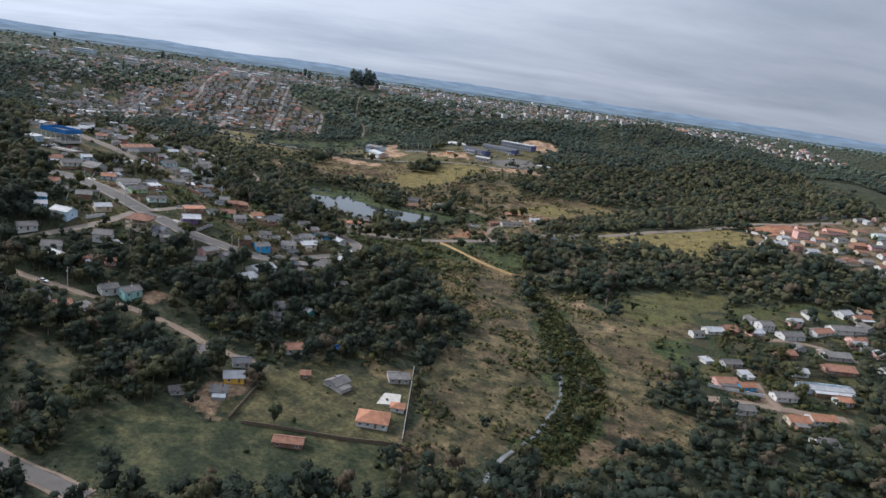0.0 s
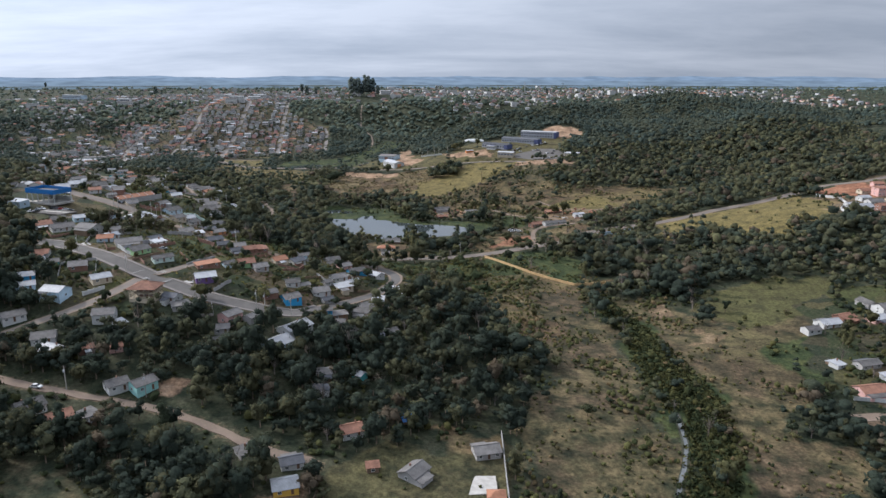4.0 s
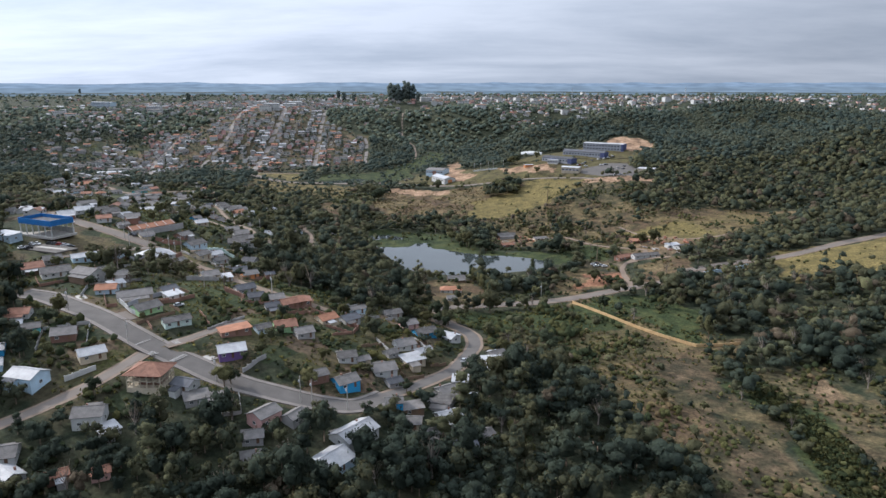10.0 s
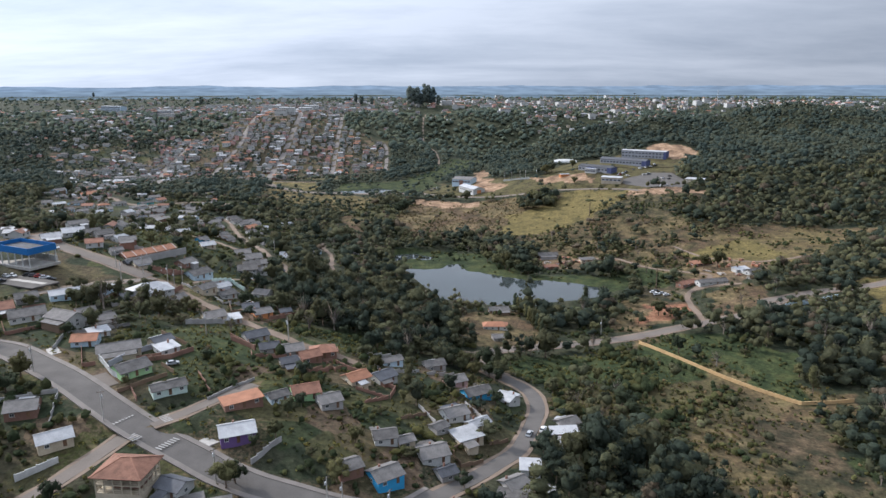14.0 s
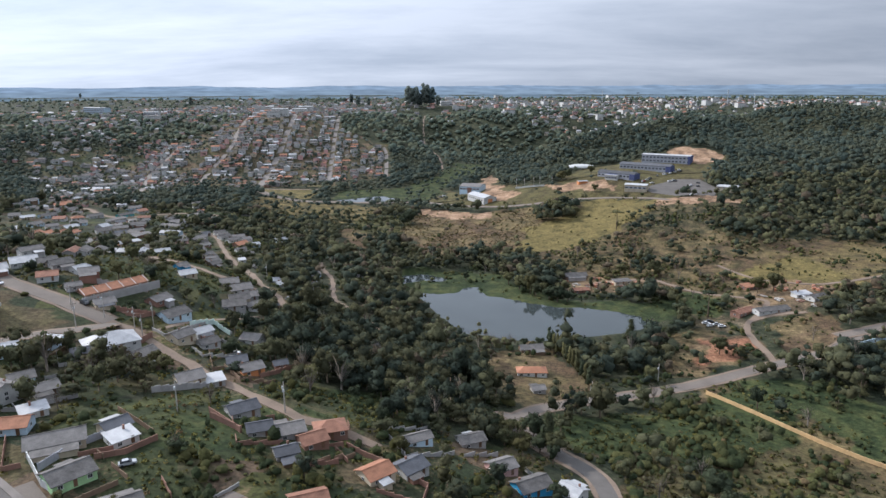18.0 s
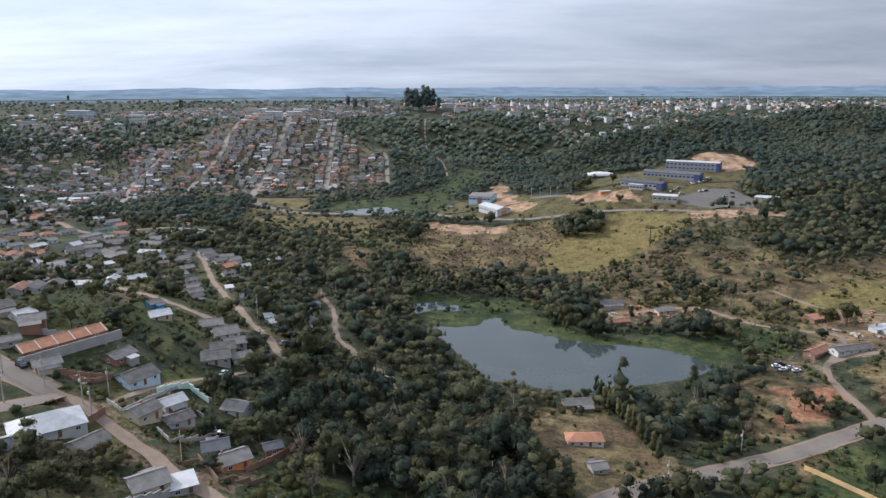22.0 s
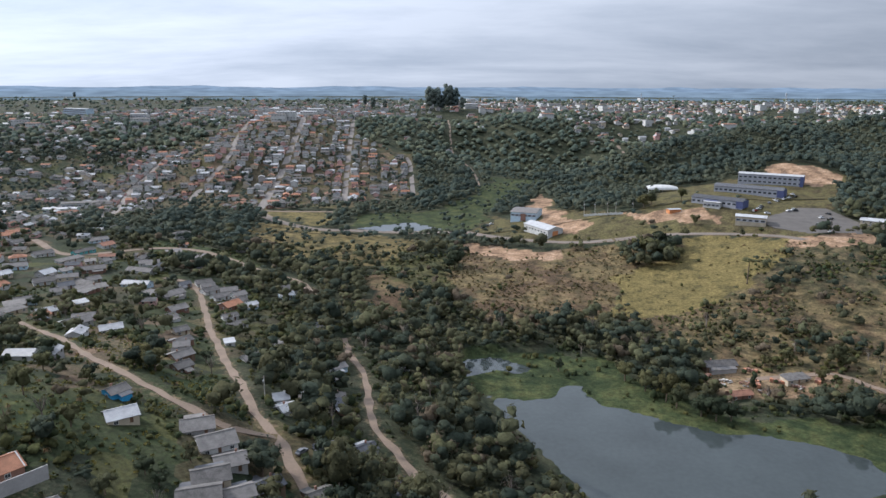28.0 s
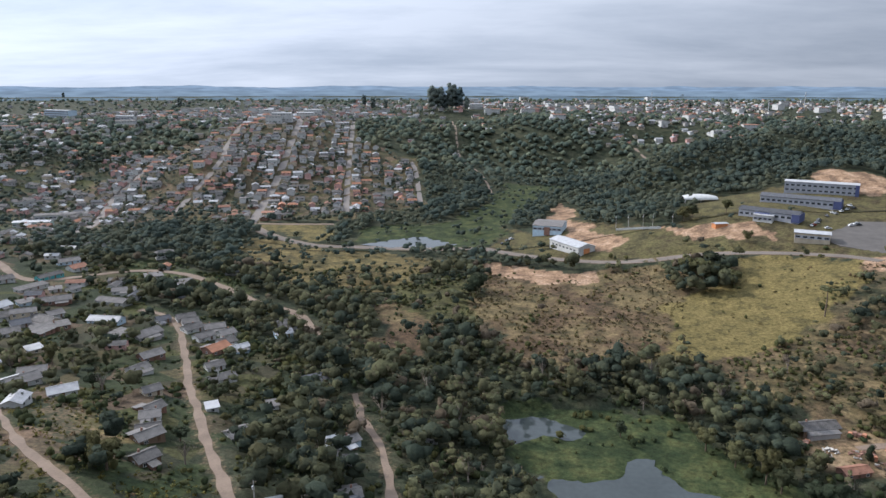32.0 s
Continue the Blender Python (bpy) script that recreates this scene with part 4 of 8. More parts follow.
ga = gt.nodes.new("ShaderNodeAttribute")
ga.attribute_name = "cover"
gs = gt.nodes.new("ShaderNodeSeparateColor")
gt.links.new(ga.outputs["Color"], gs.inputs[0])
small, mid, wide = gnoise(0.9, 5), gnoise(0.12, 6), gnoise(0.02, 5)
c_rough = gramp(mid, (0.40, (0.019, 0.024, 0.014)), (0.5, (0.032, 0.036, 0.020)), (0.60, (0.047, 0.047, 0.028)))
c_dry = gramp(mid, (0.36, (0.034, 0.028, 0.015)), (0.46, (0.067, 0.047, 0.028)), (0.56, (0.098, 0.065, 0.039)), (0.68, (0.148, 0.104, 0.064)))
c_dry = gmix(gramp(wide, (0.41, (0, 0, 0)), (0.50, (0.85, 0.85, 0.85))), c_dry, gramp(mid, (0.36, (0.052, 0.045, 0.022)), (0.5, (0.105, 0.082, 0.040)), (0.66, (0.155, 0.119, 0.060))))
c_dry = gmix(gramp(gnoise(0.045, 5), (0.50, (0, 0, 0)), (0.60, (0.65, 0.65, 0.65))), c_dry, gramp(small, (0.4, (0.042, 0.031, 0.019)), (0.6, (0.102, 0.064, 0.040))))
c_lush = gramp(mid, (0.36, (0.019, 0.028, 0.012)), (0.5, (0.033, 0.043, 0.017)), (0.64, (0.058, 0.063, 0.024)))
c_bare = gramp(mid, (0.38, (0.13, 0.085, 0.055)), (0.52, (0.24, 0.155, 0.095)), (0.65, (0.31, 0.215, 0.145)))
c = gmix(gmask(gs.outputs[0], mid), c_rough, c_dry)
gg = gt.nodes.new("ShaderNodeAttribute")
gg.attribute_name = "gold"
c_gold = gramp(mid, (0.36, (0.074, 0.062, 0.025)), (0.5, (0.112, 0.090, 0.034)), (0.66, (0.146, 0.114, 0.045)))
c = gmix(gmask(gg.outputs["Fac"], mid), c, c_gold)
c = gmix(gmask(gs.outputs[1], mid), c, c_lush)
# garden plots: each cell of a blocky pattern has its own cover
plots = gt.nodes.new("ShaderNodeTexVoronoi")
plots.voronoi_dimensions, plots.distance = "2D", "CHEBYCHEV"
plots.inputs["Scale"].default_value, plots.inputs["Randomness"].default_value = 0.075, 0.75
turned = gt.nodes.new("ShaderNodeMapping")
turned.inputs["Rotation"].default_value = (0, 0, 0.45)
gt.links.new(gp.outputs["Position"], turned.inputs[0])
gt.links.new(turned.outputs[0], plots.inputs["Vector"])
pick = gt.nodes.new("ShaderNodeSeparateColor")
gt.links.new(plots.outputs["Color"], pick.inputs[0])
c_plot = gramp(pick.outputs[0], (0.0, (0.018, 0.025, 0.014)), (0.25, (0.030, 0.038, 0.016)), (0.45, (0.024, 0.028, 0.017)), (0.62, (0.052, 0.043, 0.025)), (0.78, (0.052, 0.056, 0.018)), (0.94, (0.088, 0.061, 0.041)))
c_plot = gmix(gramp(small, (0.42, (0, 0, 0)), (0.66, (0.55, 0.55, 0.55))), c_plot, c_rough)
gl = gt.nodes.new("ShaderNodeAttribute")
gl.attribute_name = "plots"
c = gmix(gmask(gl.outputs["Fac"], mid), c, c_plot)
c = gmix(gmask(gs.outputs[2], small), c, c_bare)
c_red = gramp(mid, (0.3, (0.11, 0.055, 0.033)), (0.55, (0.22, 0.105, 0.062)), (0.75, (0.30, 0.17, 0.105)))
c = gmix(gmask(ga.outputs["Alpha"], small), c, c_red)
tuft = gt.nodes.new("ShaderNodeMapRange")
tuft.inputs["From Min"].default_value, tuft.inputs["From Max"].default_value = 0.34, 0.66
tuft.inputs["To Min"].default_value, tuft.inputs["To Max"].default_value = 0.45, 1.5
gt.links.new(gnoise(0.6, 9, 0.74), tuft.inputs["Value"])
tufted = gt.nodes.new("ShaderNodeHueSaturation")
gt.links.new(c, tufted.inputs["Color"])
gt.links.new(tuft.outputs[0], tufted.inputs["Value"])
gt.links.new(tufted.outputs[0], gb.inputs["Base Color"])
gbump = gt.nodes.new("ShaderNodeBump")
gbump.inputs["Strength"].default_value, gbump.inputs["Distance"].default_value = 0.7, 0.5
gt.links.new(small, gbump.inputs["Height"])
gt.links.new(gbump.outputs[0], gb.inputs["Normal"])

ground_me = bulk_mesh("ground", np.c_[fx, fy, fz], quads, [ground_mat])
ground_me.attributes.new("cover", "FLOAT_COLOR", "POINT").data.foreach_set("color", cover.astype(np.float32).ravel())
plot_share = np.zeros(len(fx))
for zone in (SUBURB, SUBURB_B, VILLAGE, VILLAGE2, RIGHTTOWN, TOWN, TOWN_LEFT, WEST_QUARTER):
    plot_share[inside(zone, wx, wy)] = 0.85
for zone in (LAWN, LOT, YARD, WEEDS_A, WEEDS_B, WEEDS_C, WEEDS_F, WEEDS_H, GYM):
    plot_share[inside(zone, wx, wy)] *= 0.35
ground_me.attributes.new("plots", "FLOAT", "POINT").data.foreach_set("value", plot_share.astype(np.float32))
gold = np.zeros(len(fx))
for zone, amount in ((FIELD_YELLOW, 0.6), (FIELD_MAIN, 0.14), (OPEN_R, 0.3), (YELLOW_R, 0.75), (WEDGE, 0.2), (HILLFIELD, 0.6), (WALL_MEADOW, 0.2), (FIELD_R1, 0.7), (PASTURE_A, 0.4), (PASTURE_C, 0.5), (SLOPE_D, 0.35), (SCRUB_U, 0.4), (TURN_BANK, 0.5), (CAMPUS, 0.25), (WEEDS_G, 0.15), (WEEDS_E, 0.4), (VERGE_S, 0.2)):
    hit = inside(zone, wx, wy)
    gold[hit] = np.maximum(gold[hit], amount)
ground_me.attributes.new("gold", "FLOAT", "POINT").data.foreach_set("value", gold.astype(np.float32))
ground_me.polygons.foreach_set("use_smooth", np.ones(len(quads), bool))
ground = tagged(new("ground", ground_me), "rolling valley ground of grass, scrub and bare earth", "ground", kind="structure")

# ---- roads ----
SURFACE = {"main": asphalt, "paved": dusty_asphalt, "dirt": dirt, "street": paving, "lane": asphalt}
WORDS = {"main": "grey asphalt road with pale raised pavements", "paved": "dusty grey-brown asphalt road with earth shoulders", "dirt": "rutted packed-earth lane", "street": "pale paved street climbing the hill", "lane": "narrow grey asphalt street with sandy shoulders"}
for kind, width, line, z in ROADS:
    top = ribbon("road", line, z, -width / 2, width / 2, SURFACE[kind], fray={"dirt": 0.26, "street": 0.2}.get(kind, 0.0))
    tagged(top, WORDS[kind], "road", kind="structure")
    if kind == "main":
        for s in (-1, 1):
            a, b = sorted((s * width / 2, s * (width / 2 + 1.7)))
            ribbon("pavement", line, z + 0.15, a, b, paving, top, 0.4)
    elif kind in ("paved", "lane"):
        for s in (-1, 1):
            a, b = sorted((s * width / 2, s * (width / 2 + 1.3)))
            ribbon("shoulder", line, z - 0.03, a, b, dirt, top, 0.3, fray=0.14)

# ---- water ----
water_mat = material("pond_water", (0.034, 0.041, 0.041), 0.02, 0.2, 0.05, 0.5)
water_mat.node_tree.nodes["Principled BSDF"].inputs["Specular IOR Level"].default_value = 0.5
water_mat.node_tree.nodes["Principled BSDF"].inputs["IOR"].default_value = 1.33


def water(name, label, poly, z):
    bm = bmesh.new()
    bm.faces.new([bm.verts.new((x, y, z)) for x, y in poly])
    bmesh.ops.triangulate(bm, faces=bm.faces[:])
    for f in bm.faces:
        if f.normal.z < 0:
            f.normal_flip()
    me = bpy.data.meshes.new(name)
    bm.to_mesh(me)
    bm.free()
    me.materials.append(water_mat)
    return tagged(new(name, me), label, "water", kind="structure")


def grown(poly, d):
    cx, cy = np.mean(poly, axis=0)
    return [(cx + (x - cx) * (1 + d / math.hypot(x - cx, y - cy)), cy + (y - cy) * (1 + d / math.hypot(x - cx, y - cy))) for x, y in poly]


water("pond", "still grey pond mirroring the cloudy sky", grown(POND, 4), WATER_LEVEL)
water("pond_pool", "small open pool among green floating plants", grown(POOL, 3), WATER_LEVEL)
water("far_pond", "small pale pond beside the valley road", grown(POND_FAR, 3), FAR_LEVEL)


# the creek in the meadow
POND_WET = grown(POND, 5.5)
creek_line = smooth_line(CREEK, 2.0)
creek_z = land(creek_line[:, 0], creek_line[:, 1]) + 0.12
for s in (-1, 1):
    p, q = sorted((s * 0.65, s * 1.5))
    ribbon("creek_bank", creek_line, creek_z - 0.02, p, q, bank_mat)
creek = ribbon("creek", creek_line, creek_z, -0.7, 0.7, creek_mat, fray=0.12)
tagged(creek, "narrow silvery creek winding through the meadow", "water", kind="structure")
for ob in [o for o in scene.objects if o.name.startswith("creek_bank")]:
    ob.parent = creek

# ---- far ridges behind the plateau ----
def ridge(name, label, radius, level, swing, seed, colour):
    """A long far ridge as a glowing strip; its pale blue-grey haze is in the colour."""
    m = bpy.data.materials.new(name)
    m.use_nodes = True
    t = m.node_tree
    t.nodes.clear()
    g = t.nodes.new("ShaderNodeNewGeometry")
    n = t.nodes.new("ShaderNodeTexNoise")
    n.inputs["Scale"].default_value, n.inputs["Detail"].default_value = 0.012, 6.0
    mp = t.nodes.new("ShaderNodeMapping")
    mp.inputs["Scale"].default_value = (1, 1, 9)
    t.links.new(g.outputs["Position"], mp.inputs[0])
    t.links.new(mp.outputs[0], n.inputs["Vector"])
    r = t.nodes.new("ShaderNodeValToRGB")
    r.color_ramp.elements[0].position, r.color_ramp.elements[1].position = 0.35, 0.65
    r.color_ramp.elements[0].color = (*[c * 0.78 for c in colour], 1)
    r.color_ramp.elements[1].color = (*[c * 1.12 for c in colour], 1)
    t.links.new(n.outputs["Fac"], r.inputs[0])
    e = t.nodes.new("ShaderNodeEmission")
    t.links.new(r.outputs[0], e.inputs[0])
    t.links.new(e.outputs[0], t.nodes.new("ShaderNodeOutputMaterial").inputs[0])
    k = 240
    v, f = [], []
    for i in range(k + 1):
        a = radians(-52 + 104 * i / k)
        x, y = -50 + radius * math.sin(a), 200 + radius * math.cos(a)
        h = level + swing * (noise.noise((a * 9, seed, 0)) + 0.5 * noise.noise((a * 31, seed, 3)) + 0.22 * noise.noise((a * 120, seed, 7)))
        v += [(x, y, 40), (x, y, h), (x * 1.03, y * 1.03, h - 2)]
    for i in range(k):
        n0 = 3 * i
        f += [(n0, n0 + 3, n0 + 4, n0 + 1), (n0 + 1, n0 + 4, n0 + 5, n0 + 2)]
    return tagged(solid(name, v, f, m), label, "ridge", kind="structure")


ridge("backdrop_plain", "glowing backdrop of the wooded plain beyond the town in painted blue-green haze", 2350, 95, 5, 1.0, (0.18, 0.235, 0.27))
ridge("backdrop_fields", "glowing backdrop of farmland before the horizon in painted blue-grey haze", 3100, 108, 5, 2.0, (0.24, 0.305, 0.36))
ridge("backdrop_hills", "glowing backdrop of faint hills along the horizon in painted blue haze", 4200, 120, 9, 3.0, (0.265, 0.34, 0.42))

# ---- plants ----
rng = np.random.default_rng(7)


def leaf_tris(centre, radius, n, size, low=0.7, high=1.2, lie=0.6):
    """Small leaf clumps lying round a lobe's surface."""
    d = rng.normal(size=(n, 3))
    d[:, 2] = np.maximum(d[:, 2], -0.35 * np.abs(d[:, 2]) - 0.1)
    d /= np.linalg.norm(d, axis=1)[:, None]
    p = centre + d * radius * rng.uniform(low, high, (n, 1))
    out = d / np.maximum(radius, 1e-3)
    out /= np.linalg.norm(out, axis=1)[:, None]
    a, b = rng.normal(size=(n, 3)), rng.normal(size=(n, 3))
    a -= lie * (a * d).sum(1)[:, None] * d
    b -= lie * (b * d).sum(1)[:, None] * d
    a *= size * rng.uniform(0.6, 1.3, (n, 1)) / np.linalg.norm(a, axis=1)[:, None]
    b *= size * rng.uniform(0.6, 1.3, (n, 1)) / np.linalg.norm(b, axis=1)[:, None]
    flip = (np.cross(a, b) * out).sum(1) < 0
    a[flip] *= -1
    v = np.stack([p - a * 0.6 - b * 0.3, p + a * 0.6 - b * 0.3, p + b * 0.7], 1).reshape(-1, 3)
    return v, np.arange(3 * n).reshape(-1, 3)


def merge(parts):
    v, f, n = [], [], 0
    for a, b in parts:
        v.append(a)
        f.append(b + n)
        n += len(a)
    return np.concatenate(v), np.concatenate(f)


def ico(level):
    """A unit sphere of near-even triangles."""
    bm = bmesh.new()
    bmesh.ops.create_icosphere(bm, subdivisions=level, radius=1.0)
    v, f = np.array([q.co[:] for q in bm.verts]), np.array([[q.index for q in t.verts] for t in bm.faces])
    bm.free()
    return v, f


ICO = {k: ico(k) for k in (1, 2)}


def crown(lobes, level, leaves, size, core=0.86, lift=0.25):
    """A crown of uneven leaf masses, each ringed by loose leaf clumps."""
    parts, shade, lobe_n = [], [], []
    for cx, cy, cz, rx, ry, rz in lobes:
        r, at = np.array([rx, ry, rz]), np.array([cx, cy, cz])
        u, f = ICO[level]
        lump = 1 + 0.26 * rng.uniform(-1, 1, (len(u), 1))
        body = u * r * core * lump
        body[:, 2] = np.maximum(body[:, 2], -0.55 * rz)
        parts.append((at + body, f))
        parts.append(leaf_tris(at, r, leaves, size, core - 0.08, 1.14))
        # inner shade put into the tint: masses darker, outer clumps lighter
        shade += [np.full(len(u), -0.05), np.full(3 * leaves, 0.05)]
        lobe_n += [u / r, (parts[-1][0] - at) / r ** 2]
    v, f = merge(parts)
    # normals follow the lobe and the whole crown, so that a crown shades as a soft body
    whole = v - (np.array(lobes)[:, :3].mean(0) - (0, 0, 0.3))
    whole /= np.maximum(np.linalg.norm(whole, axis=1), 1e-3)[:, None]
    n = np.concatenate(lobe_n)
    n /= np.maximum(np.linalg.norm(n, axis=1), 1e-3)[:, None]
    n = 0.55 * n + 0.35 * whole + rng.normal(size=v.shape) * 0.17 + (0, 0, lift)
    return v, f, np.concatenate(shade), n / np.maximum(np.linalg.norm(n, axis=1), 1e-3)[:, None]


def tube(points, radii, sides=5):
    v, f = [], []
    for (x, y, z), r in zip(points, radii):
        v += [(x + r * math.cos(2 * math.pi * k / sides), y + r * math.sin(2 * math.pi * k / sides), z) for k in range(sides)]
    for i in range(len(points) - 1):
        for k in range(sides):
            a, b = i * sides + k, i * sides + (k + 1) % sides
            f += [(a, b, b + sides), (a, b + sides, a + sides)]
    return np.array(v), np.array(f)


def lobes_round(n, h, r):
    """Lobes of a broad crown h high and r across."""
    out = [(0, 0, h * 0.46, r * 0.66, r * 0.66, h * 0.36)]
    for k in range(n - 1):
        a = 2.4 * k + rng.uniform(-0.5, 0.5)
        d = r * rng.uniform(0.3, 0.8)
        s = rng.uniform(0.26, 0.46) if n > 5 else rng.uniform(0.36, 0.54)
        top = 0.88 - 0.6 * (d / r) ** 2
        out.append((d * math.cos(a), d * math.sin(a), h * rng.uniform(top - 0.16, top), r * s, r * s * rng.uniform(0.8, 1.2), h * s * rng.uniform(0.36, 0.52)))
    return out


def lobes_tall(n, h, r):
    return [(rng.uniform(-0.3, 0.3) * r, rng.uniform(-0.3, 0.3) * r, h * (0.3 + 0.64 * k / (n - 1)), r * rng.uniform(0.5, 0.8) * (1.05 - 0.55 * k / n), r * rng.uniform(0.5, 0.8) * (1.05 - 0.55 * k / n), h * 0.15) for k in range(n)]


def lobes_umbrella(n, h, r):
    out = []
    for k in range(n):
        a, d = 2 * math.pi * k / n + rng.uniform(-0.2, 0.2), r * rng.uniform(0.45, 0.8)
        out.append((d * math.cos(a), d * math.sin(a), h * rng.uniform(0.86, 0.96), r * 0.34, r * 0.34, h * 0.045))
    return out + [(0, 0, h * 0.95, r * 0.4, r * 0.4, h * 0.05)]


def limbs(h, r):
    parts = [tube([(0, 0, -0.8), (0.05 * r, 0, h * 0.35), (0.02 * r, 0.06 * r, h * 0.72)], [0.035 * h, 0.026 * h, 0.01 * h])]
    for k in range(4):
        a = 2 * math.pi * k / 4 + rng.uniform(-0.5, 0.5)
        x, y = r * 0.6 * math.cos(a), r * 0.6 * math.sin(a)
        parts.append(tube([(0, 0, h * 0.3), (x * 0.5, y * 0.5, h * 0.48), (x, y, h * 0.68)], [0.018 * h, 0.013 * h, 0.005 * h], 4))
    return merge(parts)


def twigs(h, r):
    """A leafless crown of thin grey branches."""
    parts = [limbs(h, r)]
    for k in range(15):
        a, s = rng.uniform(0, 6.28), rng.uniform(0.25, 1.0)
        x, y = r * s * math.cos(a), r * s * math.sin(a)
        z = h * rng.uniform(0.3, 0.6)
        parts.append(tube([(x * 0.3, y * 0.3, z), (x * 0.7, y * 0.7, z + h * 0.2), (x, y, z + h * rng.uniform(0.25, 0.42))], [0.009 * h, 0.006 * h, 0.003 * h], 3))
    v, f = merge(parts)
    return merge([(v, f), leaf_tris(np.array([0, 0, h * 0.68]), np.array([r, r, h * 0.32]), 70, 0.3)])


def lobes_column(n, h, r):
    """Lobes of a tall tree that is thick with leaves from low down."""
    out = []
    for k in range(n):
        f = (k + 0.5) / n
        a, d = 2.4 * k, r * 0.6 * math.sqrt(max(0.05, 1 - ((f - 0.55) / 0.6) ** 2))
        s = r * rng.uniform(0.42, 0.58)
        out.append((d * math.cos(a), d * math.sin(a), h * (0.2 + 0.7 * f), s, s, h * 0.12))
    return out


NEAR = [crown(lobes_round(6, 8, 4.1), 1, 36, 0.72, 0.74) for _ in range(4)] + [crown(lobes_round(8, 9.5, 4.8), 1, 36, 0.72, 0.74), crown(lobes_round(7, 10.5, 4.0), 1, 36, 0.72, 0.74), crown(lobes_tall(5, 11, 4.0), 1, 40, 0.75, 0.74), crown(lobes_round(5, 5.0, 3.6), 1, 36, 0.68, 0.74)]
CLOSE = [crown(lobes_round(9, 8, 4.0), 1, 60, 0.5, 0.74) for _ in range(4)] + [crown(lobes_round(11, 9.5, 4.8), 1, 60, 0.5, 0.74), crown(lobes_round(10, 10.5, 4.0), 1, 60, 0.5, 0.74), crown(lobes_tall(7, 11, 3.9), 1, 64, 0.5, 0.74), crown(lobes_round(6, 5.0, 3.6), 1, 60, 0.5, 0.74)]
MIDS = [crown(lobes_round(3, 8, 4.3), 1, 14, 0.95, 0.78) for _ in range(5)] + [crown(lobes_tall(3, 11, 4.0), 1, 12, 1.0, 0.78), crown(lobes_round(3, 5.0, 4.0), 1, 12, 0.9, 0.78)]
FARS = [crown(lobes_round(2, 8, 4.6), 1, 9, 1.15, 0.8, lift=0.35) for _ in range(4)] + [crown(lobes_tall(2, 11, 4.4), 1, 8, 1.15, 0.8, lift=0.35)]
DOTS = [crown([(0, 0, 3.0, 4.6, 4.8, 3.4)], 1, 5, 1.9, lift=0.5) for _ in range(5)]
HILLS_WOOD = [crown(lobes_round(2, 9, 5.0), 1, 6, 1.5, 0.8, lift=0.45) for _ in range(5)] + [crown(lobes_tall(2, 12, 4.4), 1, 6, 1.5, 0.8, lift=0.45)]
def weed_tuft():
    v, f = leaf_tris(np.array([0, 0, 0.3]), np.array([0.9, 0.9, 0.55]), 9, 0.75, 0.3, 1.0)
    n = v * (0.5, 0.5, 0.3) + (0, 0, 0.6)
    return v, f, np.zeros(len(v)), n / np.linalg.norm(n, axis=1)[:, None]


WEED_TUFTS = [weed_tuft() for _ in range(5)]
SHRUBS = [crown([(0, 0, 0.5, 0.9, 0.8, 0.6)], 1, 4, 0.4), crown([(0, 0, 0.35, 0.8, 0.9, 0.42)], 1, 4, 0.38), crown([(0, 0, 0.7, 0.8, 0.7, 0.85)], 1, 4, 0.42)]
TRUNKS = limbs(8, 3.4)
STEM = tube([(0, 0, -0.8), (0.1, 0, 5.0)], [0.24, 0.12], 4)
TWIGS = [twigs(8, 3.0), twigs(10, 3.2)]


def cam_dist(x, y):
    """Distance in plan to the nearest stretch of the flight, and whether a wide forward wedge from it holds the point."""
    best, seen = np.full(np.shape(x), 1e9), np.zeros(np.shape(x), bool)
    for k in range(9):
        cx, cy = 27 - 143 * k / 8, -89 + 498 * k / 8
        dx, dy = x - cx, y - cy
        best = np.minimum(best, np.hypot(dx, dy))
        seen |= (dy > 60) & (np.abs(dx) < 0.76 * dy + 25)
    return best, seen


def scatter(x0, x1, y0, y1, step):
    a = np.arange(x0, x1, step)
    b = np.arange(y0, y1, step)
    X, Y = np.meshgrid(a, b)
    X, Y = X.ravel(), Y.ravel()
    return X + rng.uniform(-0.55, 0.55, len(X)) * step, Y + rng.uniform(-0.55, 0.55, len(X)) * step


PLOTS = []
HOUSE_SPOTS = []   # x, y, clear radius


def wanted(x, y, column, base):
    d = np.full(len(x), base)
    for row in GROWTH:
        d = np.where(inside(row[0], x, y), row[column], d)
    return d


